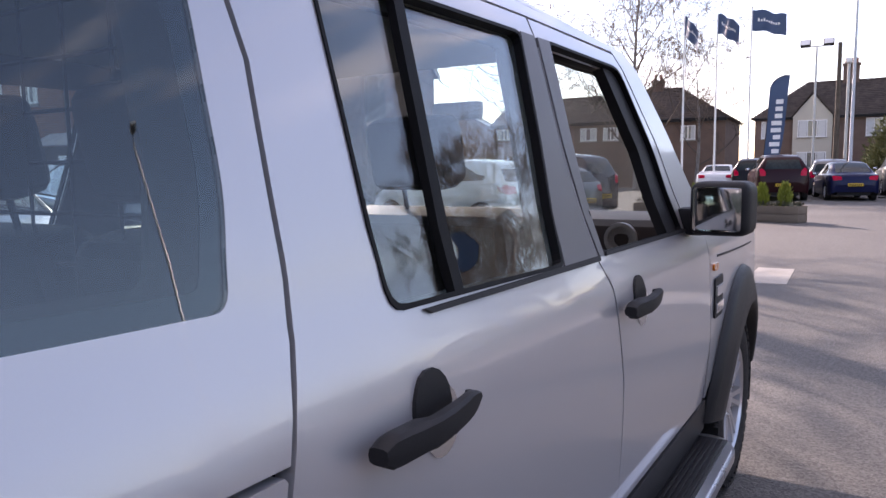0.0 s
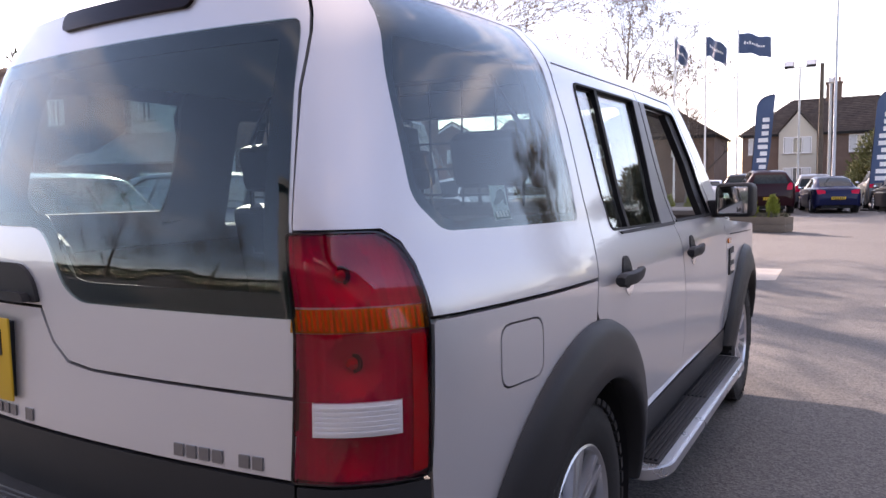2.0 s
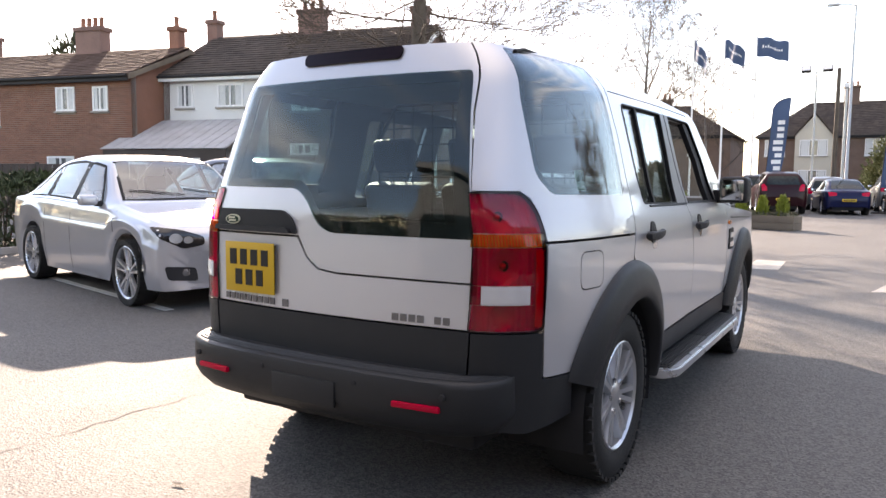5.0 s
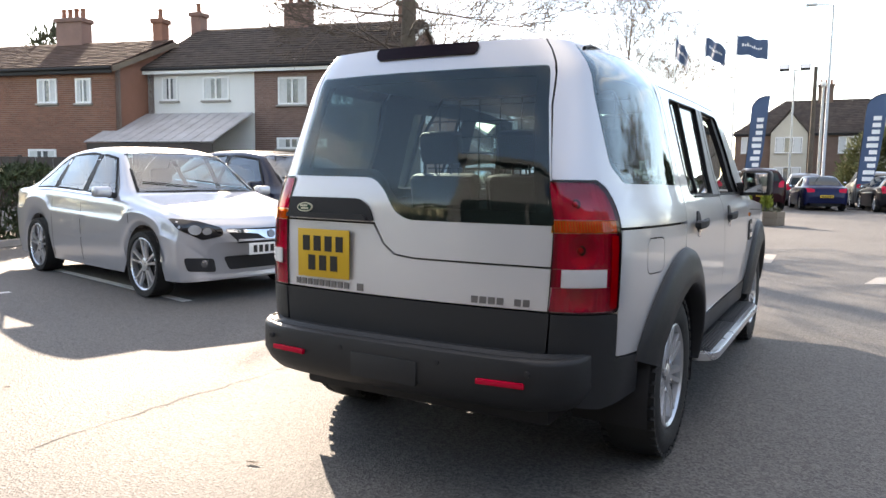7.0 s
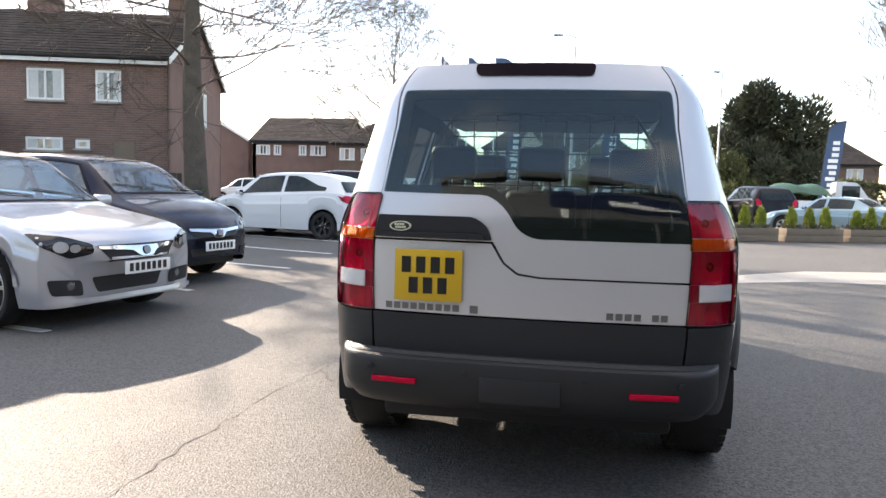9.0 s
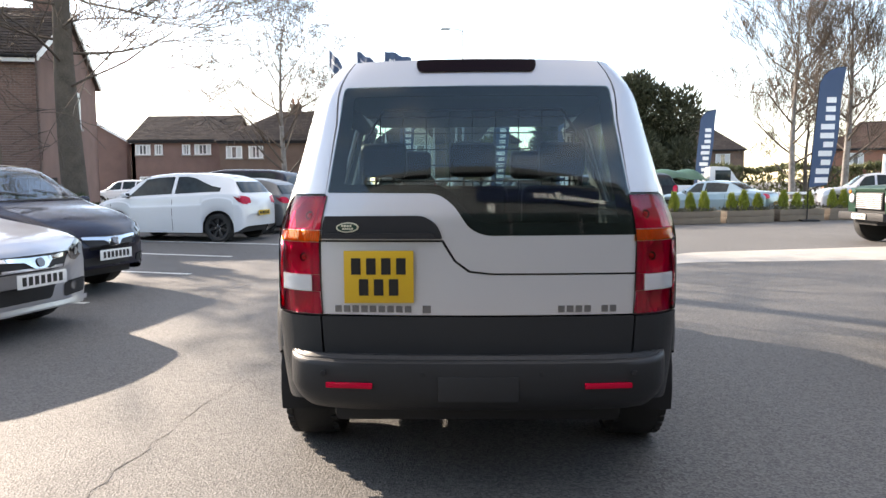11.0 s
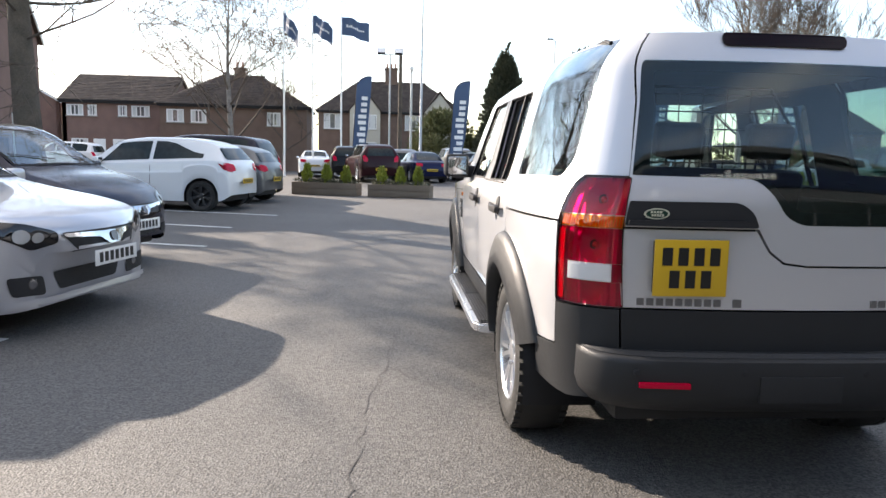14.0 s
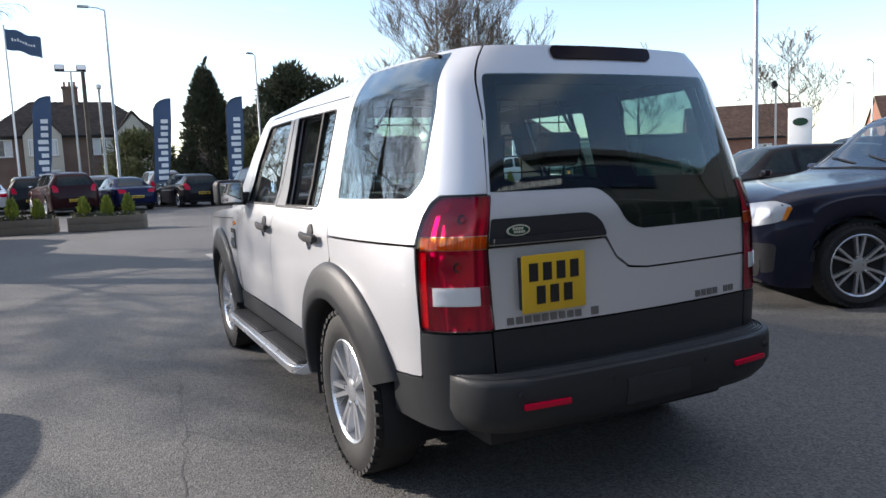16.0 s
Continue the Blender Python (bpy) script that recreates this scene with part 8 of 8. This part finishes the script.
make_car("saloon", WHITE_PAINT, facing(-5.7, 38.7, -0.10, 1), "white saloon parked facing away")
make_car("suv", MAROON_PAINT, facing(-2.45, 33.1, -0.22, 0.97), "dark red off-road car parked facing away")
make_car("suv", BLACK_PAINT, facing(-3.9, 37.5, -0.1, 1), "black off-road car parked facing away", scale=0.95)
make_car("hatch", BLUE_PAINT, facing(-0.05, 33.7, -0.22, 0.97), "blue estate car parked facing away", scale=0.98)
make_car("mpv", GREY_PAINT, facing(-0.9, 38.5, -0.1, 1), "grey people carrier parked facing away")
make_car("suv", GREY_PAINT, facing(2.0, 38.6, -0.1, 1), "grey off-road car parked behind other cars", scale=0.97)
make_car("estate", BLACK_PAINT, facing(2.75, 33.9, -0.2, 0.98), "black estate car parked facing away")
make_car("suv", BLACK_PAINT, facing(5.5, 31.6, -0.16, 0.98), "black off-road car parked beyond planters", scale=0.93)
make_car("suv", BLACK_PAINT, facing(7.6, 29.0, -0.15, 0.98), "black off-road car parked beyond planters", scale=0.96)
make_car("saloon", TEAL_PAINT, facing(8.9, 23.4, -0.75, 0.66), "pale blue coupe parked beyond planters", scale=0.95)
make_car("suv", SILVER_BLUE, facing(17.9, 29.5, -0.95, 0.3), "silver off-road car parked beside the road", scale=0.93)
make_car("tall", NIGHT_PAINT, facing(5.74, 2.07, -0.927, 0.375), "dark blue off-road car with bright headlights parked beside others", detail=2, bezel=STEEL, spokes=6, style="pair", rim=0.74)
make_car("estate", BLACK_PAINT, facing(9.7, 7.2, -0.927, 0.375), "black estate car parked in a row behind a dark off-road car")
make_car("estate", NIGHT_PAINT, facing(19.5, 14.5, -0.9, 0.4), "dark estate car parked in a far row")
make_car("suv", BLACK_PAINT, facing(24.5, 15.5, -0.9, 0.4), "black off-road car parked in a far row")
make_car("suv", GREY_PAINT, facing(27.5, 10.5, -0.9, 0.4), "grey off-road car parked in a far row")
make_car("hatch", RED_PAINT, facing(9.9, 3.3, -0.927, 0.375), "red hatchback parked behind a dark car")
make_car("saloon", GREY_PAINT, facing(-15.0, 42.0, -1, 0.1), "grey car parked before brick houses")
make_car("mpv", WHITE_PAINT, facing(-20.0, 40.5, -1, 0.1), "white van-like car parked before brick houses")


def pickup(m):
    t = thing("pickup_truck", m, "white pickup truck with a green sheeted load", "truck")
    part("cab", extruded(rounded([(-0.1, 0.5), (1.5, 0.5), (1.62, 1.15), (1.2, 1.35), (0.75, 2.0), (-0.1, 2.05)], 0.12, 4), -0.85, 0.85, 0.03), WHITE_PAINT, t)
    for s in (-1, 1):
        part("cab_window", boxed(0.15, 0.85, s * 0.865 - 0.01, s * 0.865 + 0.01, 1.3, 1.85, 0.02), CAR_GLASS, t)
    part("load_bed", boxed(-3.2, -0.15, -0.9, 0.9, 0.75, 1.15, 0.02), WHITE_PAINT, t)
    def sheet(u, v):
        return (u, v, 1.15 + 0.75 * math.cos(v * 1.5) ** 0.6 * (1 - abs((u + 1.7) / 1.7) ** 5) + 0.05 * math.sin(u * 5 + v * 4))
    part("sheeted_load", shaped(filled([(-3.2, -0.88), (-0.2, -0.88), (-0.2, 0.88), (-3.2, 0.88)], (), 0.2, 0.15), sheet, 0.02), TARPAULIN, t)
    for x in (0.9, -2.3):
        for s in (-1, 1):
            part("tyre", lathe([(-0.1, 0.2), (-0.11, 0.33), (0.11, 0.33), (0.1, 0.2)], 20), RUBBER, t, m=Matrix.Translation((x, s * 0.78, 0.33)) @ Matrix.Rotation(radians(90), 4, "Z"))
    part("chassis", boxed(-3.1, 1.5, -0.5, 0.5, 0.35, 0.75), TRIM, t)


pickup(Matrix.Translation((12.0, 33.0, 0)) @ Matrix.Rotation(radians(-10), 4, "Z"))


def boxy_offroader(m, mat, label):
    """An upright off-road car with flat panels, separate wings and a ladder grille; +x is its nose."""
    t = thing("off_road_car", m, label, "car")
    W = 0.84
    part("body_tub", boxed(-2.15, 1.05, -W, W, 0.55, 1.22, 0.03), mat, t)
    part("bonnet", extruded(rounded([(0.95, 1.12), (2.02, 1.06), (2.06, 1.16), (1.95, 1.21), (0.95, 1.27)], 0.03, 3), -0.58, 0.58, 0.02), mat, t)
    part("engine_bay", boxed(1.0, 2.0, -0.56, 0.56, 0.55, 1.10), TRIM, t)
    for s in (-1, 1):
        wing = [(1.02, 0.62), (1.08, 0.90), (1.22, 1.00), (1.68, 1.00), (1.84, 0.88), (1.90, 0.62), (2.03, 0.62), (2.05, 1.12), (1.98, 1.17), (1.02, 1.20)]
        part("front_wing", extruded(rounded(wing, 0.03, 2), min(s * 0.54, s * 0.86), max(s * 0.54, s * 0.86), 0.015), mat, t)
        arch = [(1.50 + 0.46 * math.cos(a), 0.44 + 0.50 * math.sin(a)) for a in [radians(k) for k in range(15, 170, 14)]] + [(1.50 + 0.54 * math.cos(a), 0.44 + 0.60 * math.sin(a)) for a in [radians(k) for k in range(169, 14, -14)]]
        part("wheel_arch", extruded(arch, min(s * 0.84, s * 0.91), max(s * 0.84, s * 0.91), 0.01), TRIM, t)
        part("door", boxed(-0.02, 0.98, s * 0.850 - 0.012, s * 0.850 + 0.012, 0.60, 1.24, 0.02), mat, t)
        part("door_window", boxed(0.04, 0.92, s * 0.815 - 0.01, s * 0.815 + 0.01, 1.28, 1.72, 0.03), CAR_GLASS, t)
        part("rear_side_window", boxed(-1.9, -0.15, s * 0.815 - 0.01, s * 0.815 + 0.01, 1.32, 1.70, 0.03), CAR_GLASS, t)
        hl = part("headlight", lathe([(-0.02, 0.10), (0.03, 0.095), (0.05, 0.06), (0.055, 0.01)], 18), CLEAR_LENS, t, "round headlight", m=Matrix.Translation((2.03, s * 0.68, 0.95)))
        part("headlight_ring", lathe([(0.0, 0.125), (0.02, 0.12), (0.02, 0.098), (0.0, 0.095)], 18), TRIM, hl)
        part("indicator", lathe([(-0.01, 0.035), (0.02, 0.033), (0.025, 0.01)], 12), AMBER, t, m=Matrix.Translation((2.05, s * 0.74, 1.09)))
        mi = part("door_mirror", boxed(0.86, 0.96, s * 1.0 - 0.09, s * 1.0 + 0.09, 1.32, 1.52, 0.02), TRIM, t)
        part("mirror_arm", tubes([[(0.90, s * 0.84, 1.30), (0.91, s * 0.96, 1.36)]], 0.012, 6), TRIM, mi)
    part("cabin", extruded(rounded([(-2.12, 1.22), (1.0, 1.22), (0.84, 1.76), (0.70, 1.82), (-2.08, 1.86), (-2.14, 1.70)], 0.04, 3), -0.81, 0.81, 0.04), mat, t)
    part("roof", boxed(-2.16, 0.80, -0.80, 0.80, 1.84, 1.93, 0.04), mat, t)
    part("windscreen", boxed(-0.01, 0.01, -0.74, 0.74, 0.05, 0.47, 0.01, m=Matrix.Translation((1.0, 0, 1.23)) @ Matrix.Rotation(radians(-16), 4, "Y")), CAR_GLASS, t)
    g = part("grille", boxed(2.0, 2.06, -0.50, 0.50, 0.72, 1.08, 0.02), TRIM, t, "slatted grille")
    for k in range(8):
        part("slat", boxed(2.055, 2.075, -0.47, 0.47, 0.74 + k * 0.041, 0.762 + k * 0.041, 0.004), STEEL, g)
    part("front_bumper", boxed(2.10, 2.24, -0.86, 0.86, 0.50, 0.66, 0.02), TRIM, t)
    number_plate(t, Matrix.Translation((2.255, 0, 0.58)) @ Matrix.Rotation(radians(90), 4, "Z"), 0.52, 0.111, WHITE_PLATE, (7,), "white number plate")
    part("chassis", boxed(-2.1, 2.1, -0.42, 0.42, 0.40, 0.60, 0.02), TRIM, t)
    first = None
    for s in (-1, 1):
        for x in (1.50, -1.20):
            mm = Matrix.Translation((x, s * 0.745, 0.40)) @ Matrix.Rotation(radians(90 * s), 4, "Z")
            if first is None:
                first = alloy_wheel(t, mm, 0.40, 0.21, 0.24, 5, ALLOY, "one")
            else:
                w = copy_thing(first, mm)
                w.parent = t
    return t


boxy_offroader(Matrix.Translation((10.55, 12.6, 0)) @ Matrix.Rotation(math.pi, 4, "Z"), GREEN_PAINT, "dark green upright off-road car parked beside the drive")


def fallen_leaf(x, y, turn, size):
    t = part("fallen_leaf", filled(rounded([(-1, 0), (-0.3, 0.32), (0.5, 0.28), (1.1, 0.03), (0.4, -0.30), (-0.4, -0.25)], 0.2, 2), (), 0.5, 0.3), BARK, None)
    for v in t.data.vertices:
        a, b = v.co.x * size, v.co.z * size
        v.co = (a, b, 0.006 + 0.012 * abs(v.co.z) + 0.006 * v.co.x ** 2)
    t.matrix_basis = Matrix.Translation((x, y, 0)) @ Matrix.Rotation(turn, 4, "Z")
    tagged(t, "curled brown dead leaf lying on asphalt", "leaf", "fallen leaves")


for x, y, turn, size in ((-2.72, -0.12, 0.6, 0.030), (-0.65, -0.20, 0.2, 0.038), (-2.80, -0.30, 1.1, 0.025), (0.9, -1.1, 2.0, 0.03)):
    fallen_leaf(x, y, turn, size)
